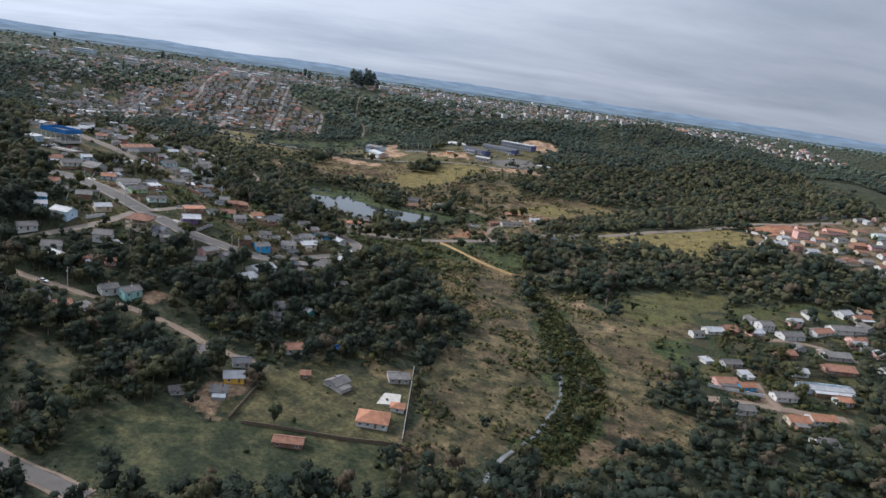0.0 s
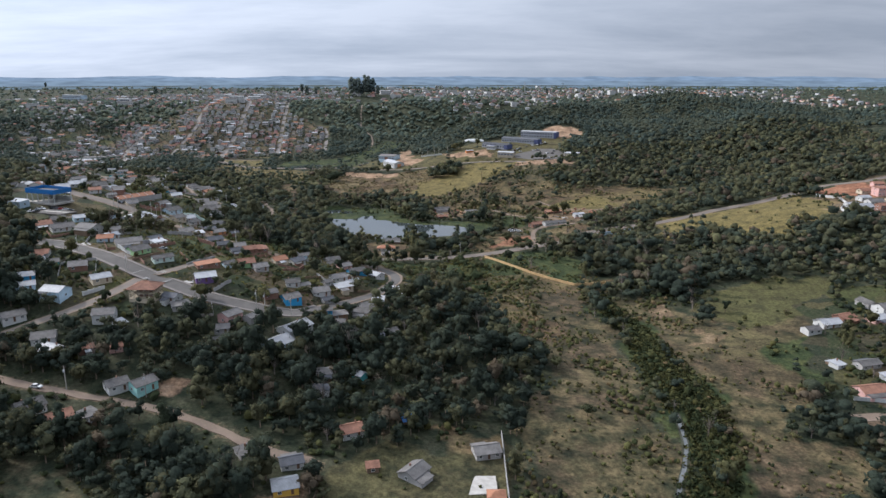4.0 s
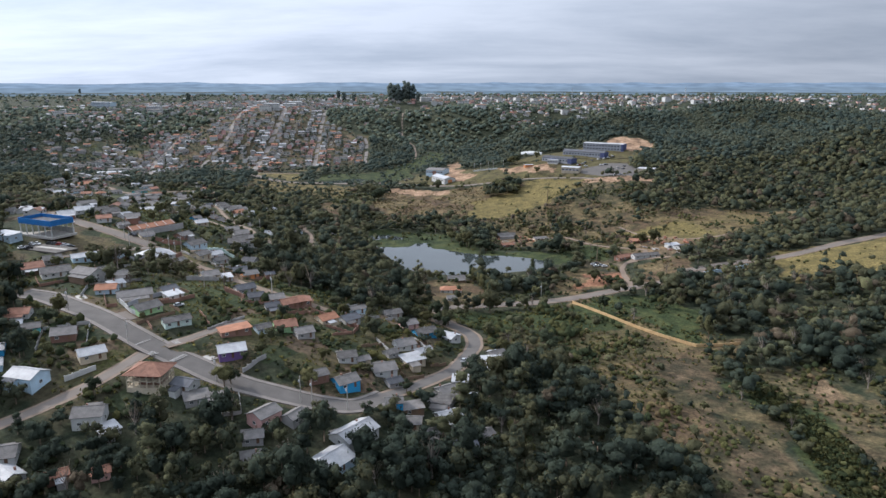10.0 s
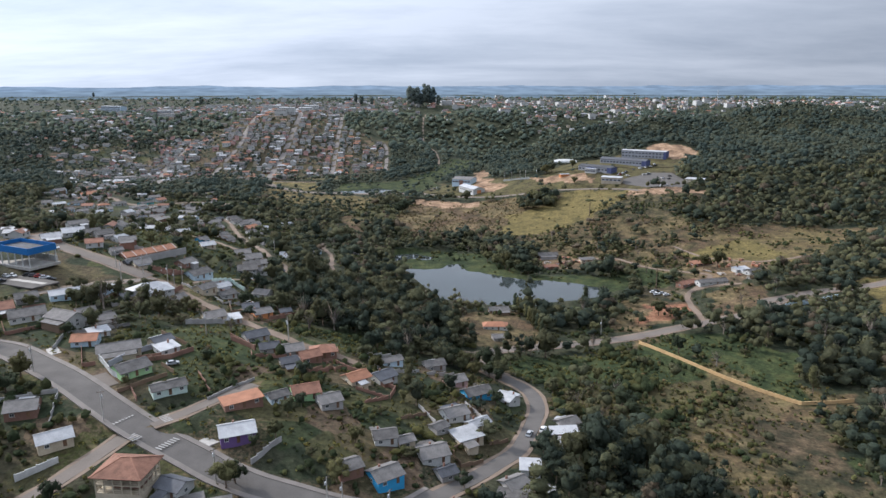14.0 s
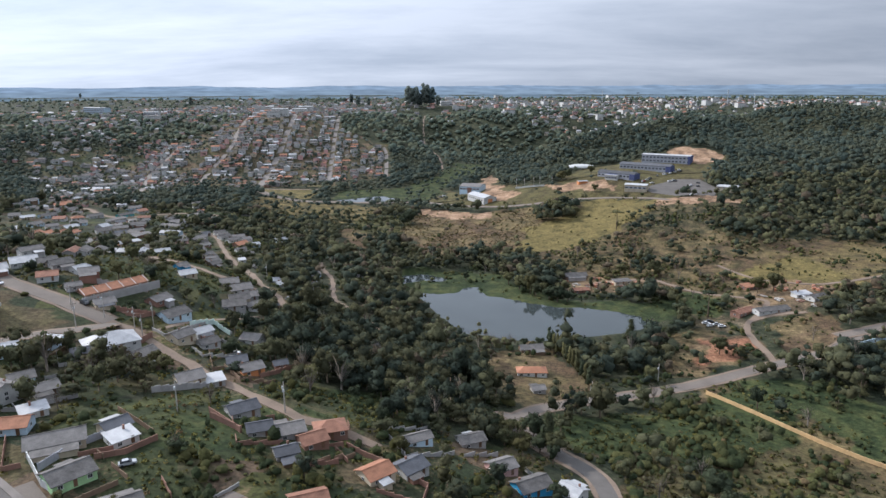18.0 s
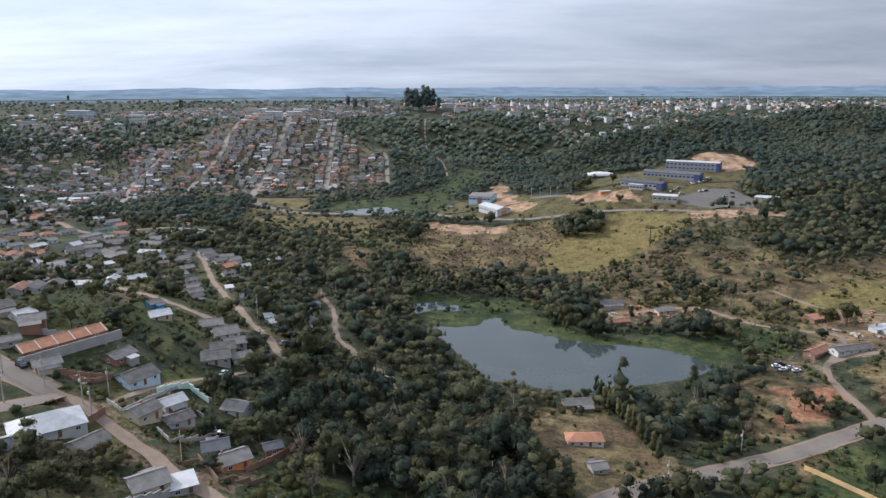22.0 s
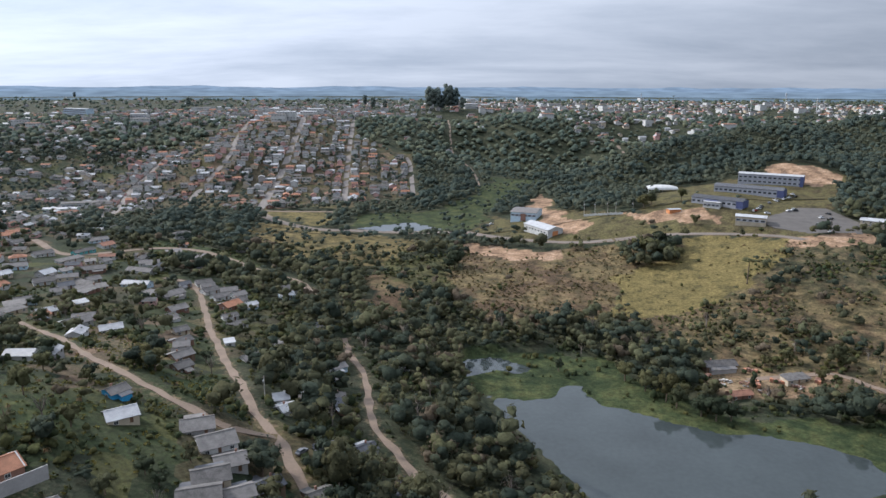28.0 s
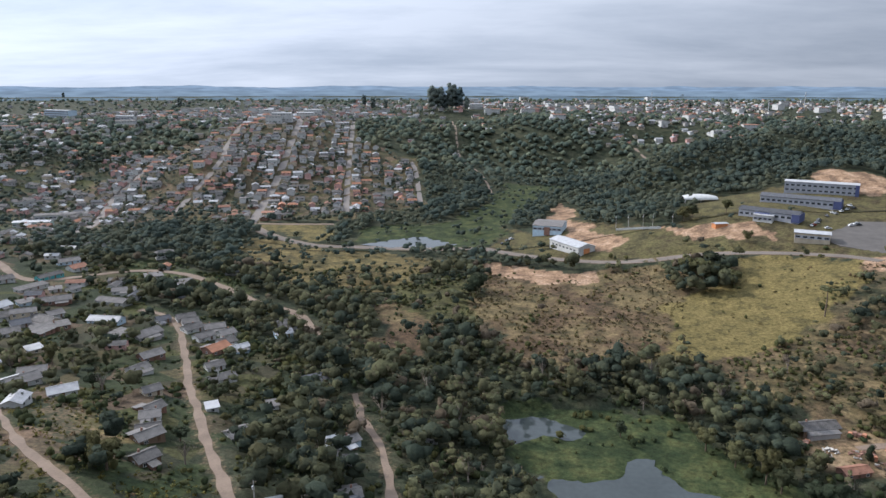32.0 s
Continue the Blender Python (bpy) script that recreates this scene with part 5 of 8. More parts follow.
def planted(name, label, category, templates, x, y, z, scale, tint, mats, trunk=None):
    """One mesh of many plants that nobody could count."""
    V, F, T, S, N = [], [], [], [], []
    n = 0
    turn = rng.uniform(0, 6.28, len(x))
    pick = rng.integers(0, len(templates), len(x))
    for k in range(len(x)):
        c, s = math.cos(turn[k]), math.sin(turn[k])
        rot = np.array([[c, s, 0], [-s, c, 0], [0, 0, 1]])
        stretch = scale[k] * np.array([1, 1, 0.85 + 0.35 * ((k * 0.618) % 1)])
        for slot, model in enumerate([templates[pick[k]]] + ([trunk] if trunk else [])):
            v, f = model[:2]
            V.append((v * stretch) @ rot + (x[k], y[k], z[k]))
            F.append(f + n)
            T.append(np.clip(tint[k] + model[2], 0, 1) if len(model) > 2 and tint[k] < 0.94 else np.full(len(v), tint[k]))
            S.append(np.full(len(f), slot))
            N.append((model[3] if len(model) > 3 else np.c_[v[:, :2], np.full(len(v), 0.2)]) @ rot)
            n += len(v)
    N = np.concatenate(N)
    N /= np.maximum(np.linalg.norm(N, axis=1), 1e-3)[:, None]
    me = bulk_mesh(name, np.concatenate(V), np.concatenate(F), mats, np.concatenate(T), np.concatenate(S), N)
    return tagged(new(name, me), label, category, kind="stuff")


def clear_of_houses(x, y):
    ok = np.ones(len(x), bool)
    for hx, hy, r in HOUSE_SPOTS:
        ok &= (x - hx) ** 2 + (y - hy) ** 2 > r * r
    return ok


# ---- houses ----
WIN_FRAME = boxes([(0, 0, 0.5, 1.2, 0.08, 0.09), (0, 0, -0.5, 1.3, 0.14, 0.09), (-0.56, 0, 0, 0.09, 0.08, 1.0), (0.56, 0, 0, 0.09, 0.08, 1.0), (0, 0, 0, 0.06, 0.06, 0.95)])
WIN_PANE = boxes([(0, 0.01, 0, 1.06, 0.04, 0.94)])
DOOR = boxes([(0, 0, 0, 0.9, 0.08, 2.05)])
shared = {}


def shared_mesh(name, geometry, mat):
    if name not in shared:
        me = bpy.data.meshes.new(name)
        me.from_pydata(geometry[0], [], geometry[1])
        me.materials.append(mat)
        shared[name] = me
    return shared[name]


def window(parent, x, y, z, turn, panes=True):
    w = new("window", shared_mesh("window", WIN_FRAME, trim_white))
    w.parent = parent
    w.matrix_basis = Matrix.Translation((x, y, z)) @ Matrix.Rotation(turn, 4, "Z")
    if panes:
        p = new("pane", shared_mesh("pane", WIN_PANE, glass))
        p.parent = w
    return w


def roof_slabs(quads, thick):
    """Sloping slabs: each quad of points gets a thickness downwards."""
    v, f = [], []
    for q in quads:
        n, k = len(v), len(q)
        v += list(q) + [(x, y, z - thick) for x, y, z in q]
        f.append(tuple(range(n, n + k)))
        f.append(tuple(range(n + 2 * k - 1, n + k - 1, -1)))
        f += [(n + i, n + k + i, n + k + (i + 1) % k, n + (i + 1) % k) for i in range(k)]
    return v, f


def house(x, y, yaw, L, W, h, roof, wall, kind, detail=1, label="", glazed=True):
    turn = radians(yaw)
    c, s = math.cos(turn), math.sin(turn)
    corners = np.array([(x + c * a * L / 2 - s * b * W / 2, y + s * a * L / 2 + c * b * W / 2) for a in (-1, 1) for b in (-1, 1)] + [(x, y)])
    gz, _ = settle(corners[:, 0], corners[:, 1]) if detail else (land(corners[:, 0], corners[:, 1]), 0)
    z0 = float(np.mean(gz))
    drop = z0 - float(np.min(gz)) + 0.6
    top = new("house")
    top.matrix_world = Matrix.Translation((x, y, z0)) @ Matrix.Rotation(turn, 4, "Z")
    storey = "two-storey " if h > 4 else ("small " if L * W < 32 else "")
    shape = {"gable": "a gabled", "hip": "a hipped", "shed": "a low sloping"}[kind]
    tagged(top, label or f"{storey}{WALL_WORDS.get(wall, wall + ' rendered')} house under {shape} {ROOF_WORDS[roof]} roof", "house", "houses of the neighbourhood")
    HOUSE_SPOTS.append((x, y, 0.5 * math.hypot(L, W) + 1.2 if detail else 0.42 * L))
    if detail and y > 255 and not label and bool(inside(SUBURB, np.array([x]), np.array([y]))[0]):
        PLOTS.append((x, y, yaw, L, W))
    a, b, o = L / 2, W / 2, 0.45
    if kind == "shed":
        r = 0.5
        v = [(-a, -b, -drop), (a, -b, -drop), (a, b, -drop), (-a, b, -drop), (-a, -b, h), (a, -b, h), (a, b, h + r), (-a, b, h + r)]
        f = [(0, 1, 5, 4), (1, 2, 6, 5), (2, 3, 7, 6), (3, 0, 4, 7), (4, 5, 6, 7), (3, 2, 1, 0)]
        slabs = [[(-a - o, -b - o, h - 0.02), (a + o, -b - o, h - 0.02), (a + o, b + o, h + r + 0.2), (-a - o, b + o, h + r + 0.2)]]
    elif kind == "gable":
        r = W * 0.21
        v = [(-a, -b, -drop), (a, -b, -drop), (a, b, -drop), (-a, b, -drop), (-a, -b, h), (a, -b, h), (a, b, h), (-a, b, h), (-a, 0, h + r), (a, 0, h + r)]
        f = [(0, 1, 5, 4), (2, 3, 7, 6), (1, 2, 6, 9, 5), (3, 0, 4, 8, 7), (3, 2, 1, 0)]
        e = h - o * r / b + 0.14
        slabs = [[(-a - o, -b - o, e), (a + o, -b - o, e), (a + o, 0, h + r + 0.14), (-a - o, 0, h + r + 0.14)], [(a + o, b + o, e), (-a - o, b + o, e), (-a - o, 0, h + r + 0.14), (a + o, 0, h + r + 0.14)]]
    else:
        r = W * 0.24
        v, f = boxes([(0, 0, (h - drop) / 2, L, W, h + drop)])
        g = max(a - b * 0.95, 0.15)
        e = h + 0.02
        A, B, C, D = (-a - o, -b - o, e), (a + o, -b - o, e), (a + o, b + o, e), (-a - o, b + o, e)
        P, Q = (-g, 0, h + r + 0.15), (g, 0, h + r + 0.15)
        slabs = [[A, B, Q, P], [C, D, P, Q], [B, C, Q], [D, A, P]]
    solid("house_shell", v, f, WALLS[wall], top)
    rv, rf = roof_slabs(slabs, 0.13)
    solid("roof", rv, rf, ROOFS[roof], top)
    if kind == "gable" and detail:
        cv, cf = boxes([(0, 0, h + W * 0.21 + 0.16, L + 0.9, 0.34, 0.1)])
        solid("ridge_cap", cv, cf, ROOFS[roof], top)
    if detail and L > 5 and kind != "hip" and not label:
        hr = random.Random(int(x * 7) + int(y * 13))
        if hr.random() < 0.7:
            aw, ad, ah = L * hr.uniform(0.35, 0.8), hr.uniform(2.0, 3.6), h - hr.uniform(0.1, 0.4)
            ax, s = hr.uniform(-1, 1) * (L - aw) / 2, hr.choice((-1, 1, 1))
            y0, y1 = s * b, s * (b + ad)
            av, af = boxes([(ax, (y0 + y1) / 2, (ah - 0.5 - drop) / 2, aw, ad - 0.02, ah - 0.5 + drop)])
            solid("annex", av, af, WALLS[hr.choice((wall, wall, "grey", "brick", "wood"))], top)
            q = [(ax - aw / 2 - 0.3, y0, ah + 0.1), (ax + aw / 2 + 0.3, y0, ah + 0.1), (ax + aw / 2 + 0.3, y1 + s * 0.4, ah - 0.42), (ax - aw / 2 - 0.3, y1 + s * 0.4, ah - 0.42)]
            av, af = roof_slabs([q if s > 0 else q[::-1]], 0.1)
            solid("annex_roof", av, af, ROOFS[hr.choice((roof, "g", "g", "w", "d"))], top)
        if hr.random() < 0.35:
            cv, cf = boxes([(L * hr.uniform(-0.3, 0.3), b * 0.5, h + 0.8, 0.5, 0.5, 1.8)])
            solid("chimney", cv, cf, WALLS["brick"], top)
    levels = [min(1.5, h - 1.0)] if h < 4 else [1.4, h - 1.15]
    for n, lz in enumerate(levels):
        count = max(1, min(4, int(L / 3.0)))
        for k in range(count):
            px = -a + L * (k + 0.5) / count
            for sgn in (-1, 1):
                if n == 0 and detail and k == count // 2 and sgn < 0 and count > 1:
                    d = new("door", shared_mesh("door", DOOR, door_wood))
                    d.parent, d.matrix_basis = top, Matrix.Translation((px, -b - 0.03, 1.03))
                    continue
                if not detail and sgn > 0:
                    continue
                window(top, px, sgn * (b + 0.03), lz, 0 if sgn < 0 else math.pi, glazed)
        if W > 5:
            for sgn in (-1, 1):
                window(top, sgn * (a + 0.03), 0, lz, sgn * math.pi / 2, glazed)
    return top


house(-192.2, 373.1, -22, 12.0, 9, 4, "g", "white", "gable")
house(-210.0, 377.3, 39, 12.1, 9, 2.2, "g", "white", "gable")
house(-175.6, 356.8, 15, 8.1, 7, 2.2, "o", "lblue", "gable")
house(-176.3, 366.1, 42, 6.7, 5, 1.9, "w", "white", "shed")
house(-160.6, 350.3, 30, 13.4, 8, 2.2, "g", "cream", "gable")
house(-150.1, 359.2, 52, 6.8, 6.3, 2.3, "d", "cream", "gable")
house(-149.6, 336.4, 52, 9.8, 8, 2.2, "g", "green", "gable")
house(-145.9, 354.3, 50, 6.6, 6, 1.9, "w", "white", "shed")
house(-133.8, 327.6, 38, 10.0, 5.5, 2.2, "g", "mint", "gable")
house(-168.3, 310.3, 22, 8.1, 8, 2.2, "g", "brick", "gable")
house(-152.6, 298.7, 39, 8.5, 7, 2.2, "w", "cream", "gable")
house(-114.7, 286.5, -19, 7.2, 6, 2.2, "d", "white", "gable")
house(-136.4, 265.9, 13, 8.6, 8, 3.7, "g", "white", "gable")
house(-109.1, 281.0, 29, 7.5, 6, 1.9, "g", "grey", "shed")
house(-102.0, 281.8, 22, 6.1, 5, 1.8, "g", "grey", "shed")
house(-106.9, 310.7, 25, 9.5, 8, 2.4, "w", "purple", "gable")
house(-110.3, 325.2, 38, 11.6, 5, 2.2, "o", "brick", "shed")
house(-94.5, 339.6, 25, 8.5, 8, 2.2, "r", "green", "gable")
house(-81.5, 359.2, 43, 7.8, 7.2, 2.3, "o", "cream", "gable")
house(-73.2, 367.0, 45, 7.8, 7.2, 2.3, "d", "white", "gable")
house(-86.2, 336.4, 32, 7.0, 7, 2.3, "g", "grey", "gable")
house(-115.4, 370.8, 23, 6.7, 6, 2, "d", "grey", "gable")
house(-100.6, 369.9, 36, 7.1, 7, 2.2, "r", "brick", "gable")
house(-105.3, 360.2, 29, 5.8, 5.4, 1.9, "d", "grey", "gable")
house(-64.4, 305.8, 38, 8.2, 7.5, 2.2, "g", "blue", "gable")
house(-74.5, 305.0, 35, 6.8, 6.3, 2.2, "g", "brick", "gable")
house(-66.6, 322.6, 18, 6.8, 6.3, 2.2, "g", "white", "gable")
house(-60.6, 323.0, 30, 4.9, 4.5, 1.9, "g", "cream", "gable")
house(-52.3, 320.4, 25, 8.5, 8, 2.2, "g", "white", "gable")
house(-47.8, 314.0, 34, 5.4, 5, 1.9, "d", "grey", "gable")
house(-46.7, 347.7, 32, 7.8, 7.2, 2.2, "g", "white", "gable")
house(-51.2, 336.4, 43, 4.9, 4.5, 1.9, "g", "grey", "gable")
house(-42.4, 335.1, 33, 8.5, 7, 2, "w", "cream", "shed")
house(-38.9, 344.2, 40, 7.5, 5, 1.9, "w", "cream", "gable")
house(-39.6, 371.1, 31, 9.7, 7, 2.2, "g", "blue", "gable")
house(-27.9, 373.1, -42, 6.8, 6.3, 2.2, "w", "white", "gable")
house(-7.5, 360.9, 31, 7.4, 6, 1.9, "g", "grey", "gable")
house(-8.2, 346.4, 9, 7.1, 4, 1.9, "w", "white", "shed")
house(-22.9, 323.9, -2, 5.8, 5.4, 2, "w", "white", "shed")
house(-28.1, 314.3, 36, 6.8, 6.3, 1.9, "g", "grey", "gable")
house(-29.5, 306.9, -15, 7.8, 7.2, 1.9, "g", "grey", "shed")
house(-19.7, 313.4, -9, 5.8, 5.4, 2, "w", "white", "gable")
house(-45.8, 296.1, 12, 5.8, 5.4, 2, "g", "blue", "gable")
house(-85.3, 275.6, 57, 8.4, 7, 3.6, "g", "pink", "gable")
house(-86.9, 267.7, 16, 6.3, 6, 2, "g", "grey", "gable")
house(-76.3, 278.3, 62, 6.7, 5, 2, "g", "grey", "gable")
house(-84.5, 258.2, 21, 5.8, 5.4, 1.9, "g", "grey", "shed")
house(-56.6, 276.0, 55, 13.6, 9, 2.4, "w", "white", "gable")
house(-61.3, 261.7, 58, 10.5, 10, 2.4, "w", "sky", "gable")
house(-39.3, 288.5, -3, 7.2, 6, 2, "g", "cream", "gable")
house(-33.3, 283.3, 37, 5.8, 5.4, 1.9, "g", "grey", "gable")
house(-20.9, 280.7, 11, 7.7, 7, 2, "d", "grey", "gable")
house(-14.5, 290.3, 39, 5.8, 5, 1.9, "g", "grey", "gable")
house(-24.6, 245.9, -34, 4.9, 4.5, 2, "w", "teal", "gable")
house(-37.6, 229.1, 5, 5.8, 5.4, 3.6, "d", "white", "gable")
house(-38.8, 243.6, 11, 5.8, 5.4, 1.9, "g", "brick", "shed")
house(-164.6, 281.0, -14, 10.4, 8, 3.7, "w", "sky", "gable")
house(-185.9, 296.5, 25, 6.8, 6.3, 2.2, "w", "blue", "gable")
house(-190.5, 315.2, 29, 5.8, 5.4, 2, "w", "white", "gable")
house(-182.5, 313.4, 28, 5.8, 5.4, 2, "g", "teal", "gable")
house(-195.5, 326.1, 16, 9.0, 7, 2, "r", "white", "gable")
house(-152.8, 247.4, 20, 8.7, 8.1, 2.3, "g", "white", "gable")
house(-146.4, 240.1, -34, 7.9, 6, 2, "w", "white", "gable")
house(-123.2, 244.9, 31, 4.9, 4.5, 2, "r", "pink", "gable")
house(-129.3, 262.0, 48, 5.8, 5.4, 1.9, "w", "white", "shed")
house(-23.7, 206.5, 23, 7.8, 7.2, 2.2, "r", "white", "gable")
house(-4.5, 220.1, 15, 5.5, 4, 1.7, "b", "wood", "shed")
house(-40.7, 173.7, 18, 7.8, 7.2, 2.2, "w", "yellow", "gable")
house(-41.1, 186.0, 20, 7.3, 6, 2, "d", "white", "gable")
house(-57.3, 155.7, 36, 4.9, 4.5, 1.8, "g", "grey", "gable")
house(-42.9, 161.9, 11, 6.3, 5, 1.7, "g", "grey", "shed")
house(17.5, 161.4, -2, 12.1, 10, 2.2, "o", "white", "hip")
house(26.3, 174.6, -2, 5.4, 5, 1.9, "o", "white", "hip")
house(24.7, 200.2, 14, 9.0, 7, 2.2, "g", "grey", "gable")
house(-0.3, 185.1, 55, 8.6, 7, 2, "g", "grey", "gable")
house(-10.3, 136.7, 1, 10.3, 5, 1.9, "r", "brick", "gable")
house(-14.2, 186.8, 11, 4.0, 3, 1.9, "r", "wood", "shed")
house(216.1, 328.6, 14, 11.8, 8, 2.2, "w", "white", "gable")
house(228.7, 335.8, 24, 10.1, 7, 2.2, "r", "brick", "gable")
house(244.1, 331.7, 17, 9.8, 7, 2.2, "w", "pink", "gable")
house(254.2, 341.6, 12, 9.3, 8, 4.3, "g", "white", "gable")
house(266.7, 331.5, 15, 16.0, 9, 2.6, "g", "white", "gable")
house(248.9, 300.9, 16, 12.0, 8, 2.2, "r", "brick", "gable")
house(194.8, 254.3, 11, 12.4, 8, 2.4, "r", "pink", "gable")
house(205.1, 251.7, 15, 9.4, 6, 2.2, "o", "blue", "gable")
house(210.8, 267.3, 17, 6.7, 4, 1.9, "w", "white", "shed")
house(222.5, 245.4, 8, 12.1, 7, 2.2, "g", "white", "gable")
house(282.3, 305.6, 5, 15.8, 9, 2.4, "g", "grey", "gable")
house(273.5, 286.4, 4, 17.4, 10, 2.2, "r", "brick", "gable")
house(311.8, 348.7, 10, 24.8, 9, 2.3, "g", "white", "gable")
house(290.8, 341.1, 27, 17.3, 8, 2.2, "r", "white", "gable")
house(251.0, 258.6, 4, 30.5, 6, 2.2, "w", "lblue", "gable")
house(255.3, 247.9, 7, 8.2, 7, 2.2, "o", "white", "gable")
house(232.2, 225.4, 6, 12.7, 8, 2.2, "o", "white", "gable")
house(218.0, 221.4, 4, 10.7, 8, 2.2, "o", "cream", "gable")
house(192.7, 224.5, 12, 9.7, 7, 2.2, "g", "white", "gable")
house(194.8, 280.7, 24, 5.2, 5, 1.9, "w", "white", "shed")
house(208.2, 279.7, 15, 11.2, 6, 2.2, "g", "grey", "gable")
house(324.9, 376.0, 22, 10.6, 9, 2.9, "w", "white", "gable")
house(335.0, 372.3, 16, 13.8, 8, 2.2, "r", "cream", "gable")
house(310.7, 333.1, 15, 11.9, 8, 2.2, "r", "pink", "gable")
house(221.6, 201.7, 6, 10.2, 9, 2.2, "g", "white", "gable")
house(-220.6, 477.9, 31, 7.8, 7.2, 3.6, "g", "brick", "gable")
house(-233.3, 469.3, 28, 7.8, 7.2, 2.2, "r", "white", "gable")
house(-219.0, 462.6, 41, 5.8, 5.4, 2, "g", "grey", "gable")
house(-201.3, 452.4, 42, 7.4, 7, 2, "g", "cream", "gable")
house(-186.9, 468.6, 67, 8.4, 7, 2.2, "g", "brick", "gable")
house(-176.5, 458.3, 58, 10.4, 9, 2.3, "g", "lblue", "gable")
house(-182.3, 419.9, 39, 17.2, 12, 2.3, "w", "white", "hip")
house(-168.9, 415.1, 60, 7.8, 7.2, 2.2, "g", "white", "gable")
house(-164.3, 435.6, 62, 7.8, 7.2, 2.9, "g", "cream", "gable")
house(-160.7, 446.6, 49, 6.8, 6.3, 2.3, "w", "white", "gable")
house(-155.3, 438.2, 47, 7.1, 6, 2, "g", "white", "gable")
house(-148.0, 402.5, 39, 8.3, 8, 2.2, "g", "cream", "gable")
house(-140.8, 404.7, 32, 6.0, 6, 2, "w", "grey", "shed")
house(-140.7, 426.9, 24, 6.8, 6.3, 2.2, "d", "white", "gable")
house(-134.3, 422.1, 38, 7.8, 7.2, 2.3, "g", "orange", "gable")
house(-127.6, 435.5, 29, 4.9, 4.5, 2, "d", "brick", "gable")
house(-107.7, 373.1, 26, 7.8, 7.2, 2.2, "g", "grey", "gable")
house(-184.7, 407.4, 34, 7.8, 7.2, 2, "d", "grey", "gable")
house(-199.6, 412.6, -8, 6.8, 6, 2.2, "w", "lblue", "shed")
house(-27.5, 519.6, 11, 11.2, 6, 2.4, "g", "wood", "gable")
house(-30.1, 485.4, 2, 12.7, 6.5, 2.1, "o", "white", "hip")
house(-29.3, 463.5, 15, 5.2, 5, 1.9, "g", "grey", "gable")
house(110.2, 575.8, 18, 20.4, 6, 2, "g", "white", "gable")
house(-176.9, 524.6, 23, 8.7, 8.1, 2.2, "g", "grey", "gable")
house(-169.3, 518.1, 33, 9.7, 9, 2.3, "g", "white", "gable")
house(-162.7, 510.3, 28, 7.8, 7.2, 2, "g", "grey", "gable")
house(-163.9, 500.1, 26, 8.7, 8.1, 2.2, "g", "cream", "gable")
house(-162.9, 490.4, 20, 9.7, 9, 2.2, "g", "grey", "gable")
house(-155.4, 495.5, 31, 6.8, 6.3, 2.6, "g", "white", "gable")
house(-231.3, 639.0, 44, 6.1, 6, 2, "g", "cream", "gable")
house(-222.2, 620.3, 59, 6.6, 6, 2, "g", "brick", "gable")
house(-211.5, 594.5, 52, 7.8, 6, 2.2, "g", "wood", "gable")
house(-203.5, 576.2, 54, 6.0, 6, 2.2, "g", "wood", "gable")
house(-229.3, 697.5, 59, 10.1, 8, 2.3, "o", "brick", "gable")
house(-232.7, 720.1, 47, 7.2, 7, 2, "g", "white", "gable")
house(-240.8, 713.1, 49, 8.4, 7, 2, "g", "white", "gable")
house(-220.5, 701.0, 43, 8.6, 5, 2, "w", "lblue", "gable")
house(-222.2, 676.1, 38, 7.2, 6, 2, "g", "white", "gable")
house(-214.2, 662.3, 42, 9.9, 6, 2, "g", "white", "gable")
house(-210.9, 738.7, 37, 10.0, 7, 2, "g", "white", "gable")
house(-260.1, 739.3, 34, 8.9, 7, 2, "g", "white", "gable")
house(-250.5, 723.7, 50, 8.7, 7, 2, "g", "white", "gable")
house(-294.2, 727.2, -5, 15.9, 7, 2.2, "w", "lblue", "gable")
house(-251.7, 682.3, 53, 9.2, 7, 2.2, "g", "brick", "gable")
house(-247.8, 663.0, 60, 7.4, 6, 2, "g", "white", "gable")
house(-325.2, 673.6, 38, 9.5, 8, 2.3, "g", "lblue", "gable")
house(-302.6, 654.2, 51, 8.6, 7, 2.2, "w", "cream", "gable")
house(-277.5, 637.3, 53, 10.5, 8, 2.2, "g", "white", "gable")
house(-311.7, 710.1, 41, 15.8, 7, 2.2, "g", "brick", "shed")
house(-203.9, 532.6, 58, 5.8, 5.4, 2, "g", "blue", "gable")
house(-195.1, 518.1, 38, 7.8, 7.2, 1.9, "w", "cream", "gable")
house(-364.2, 778.7, 64, 16.9, 6, 2, "g", "white", "shed")
house(-370.4, 805.9, 65, 15.0, 6, 2, "g", "teal", "gable")
house(-160.6, 601.3, 36, 7.5, 6, 2, "g", "white", "gable")
house(-149.0, 576.3, 38, 6.5, 6, 2, "d", "blue", "gable")
house(-160.7, 557.6, 49, 5.8, 5.4, 1.9, "w", "white", "gable")
house(-142.1, 534.4, 45, 6.8, 6.3, 2.2, "d", "white", "gable")
house(-132.8, 545.0, 42, 5.8, 5.4, 2, "d", "grey", "gable")
house(-117.8, 530.0, -35, 4.9, 4.5, 2, "d", "lblue", "gable")
house(-179.2, 671.9, 34, 8.9, 6, 1.9, "d", "wood", "shed")
house(-323.3, 732.5, 54, 7.2, 7, 2, "g", "white", "gable")
house(-281.5, 649.9, 24, 9.5, 6, 2, "g", "pink", "gable")
house(-298.2, 676.7, 51, 5.8, 5.4, 1.9, "w", "cream", "shed")
house(-129.5, 630.3, -9, 4.0, 3, 1.6, "g", "white", "shed")
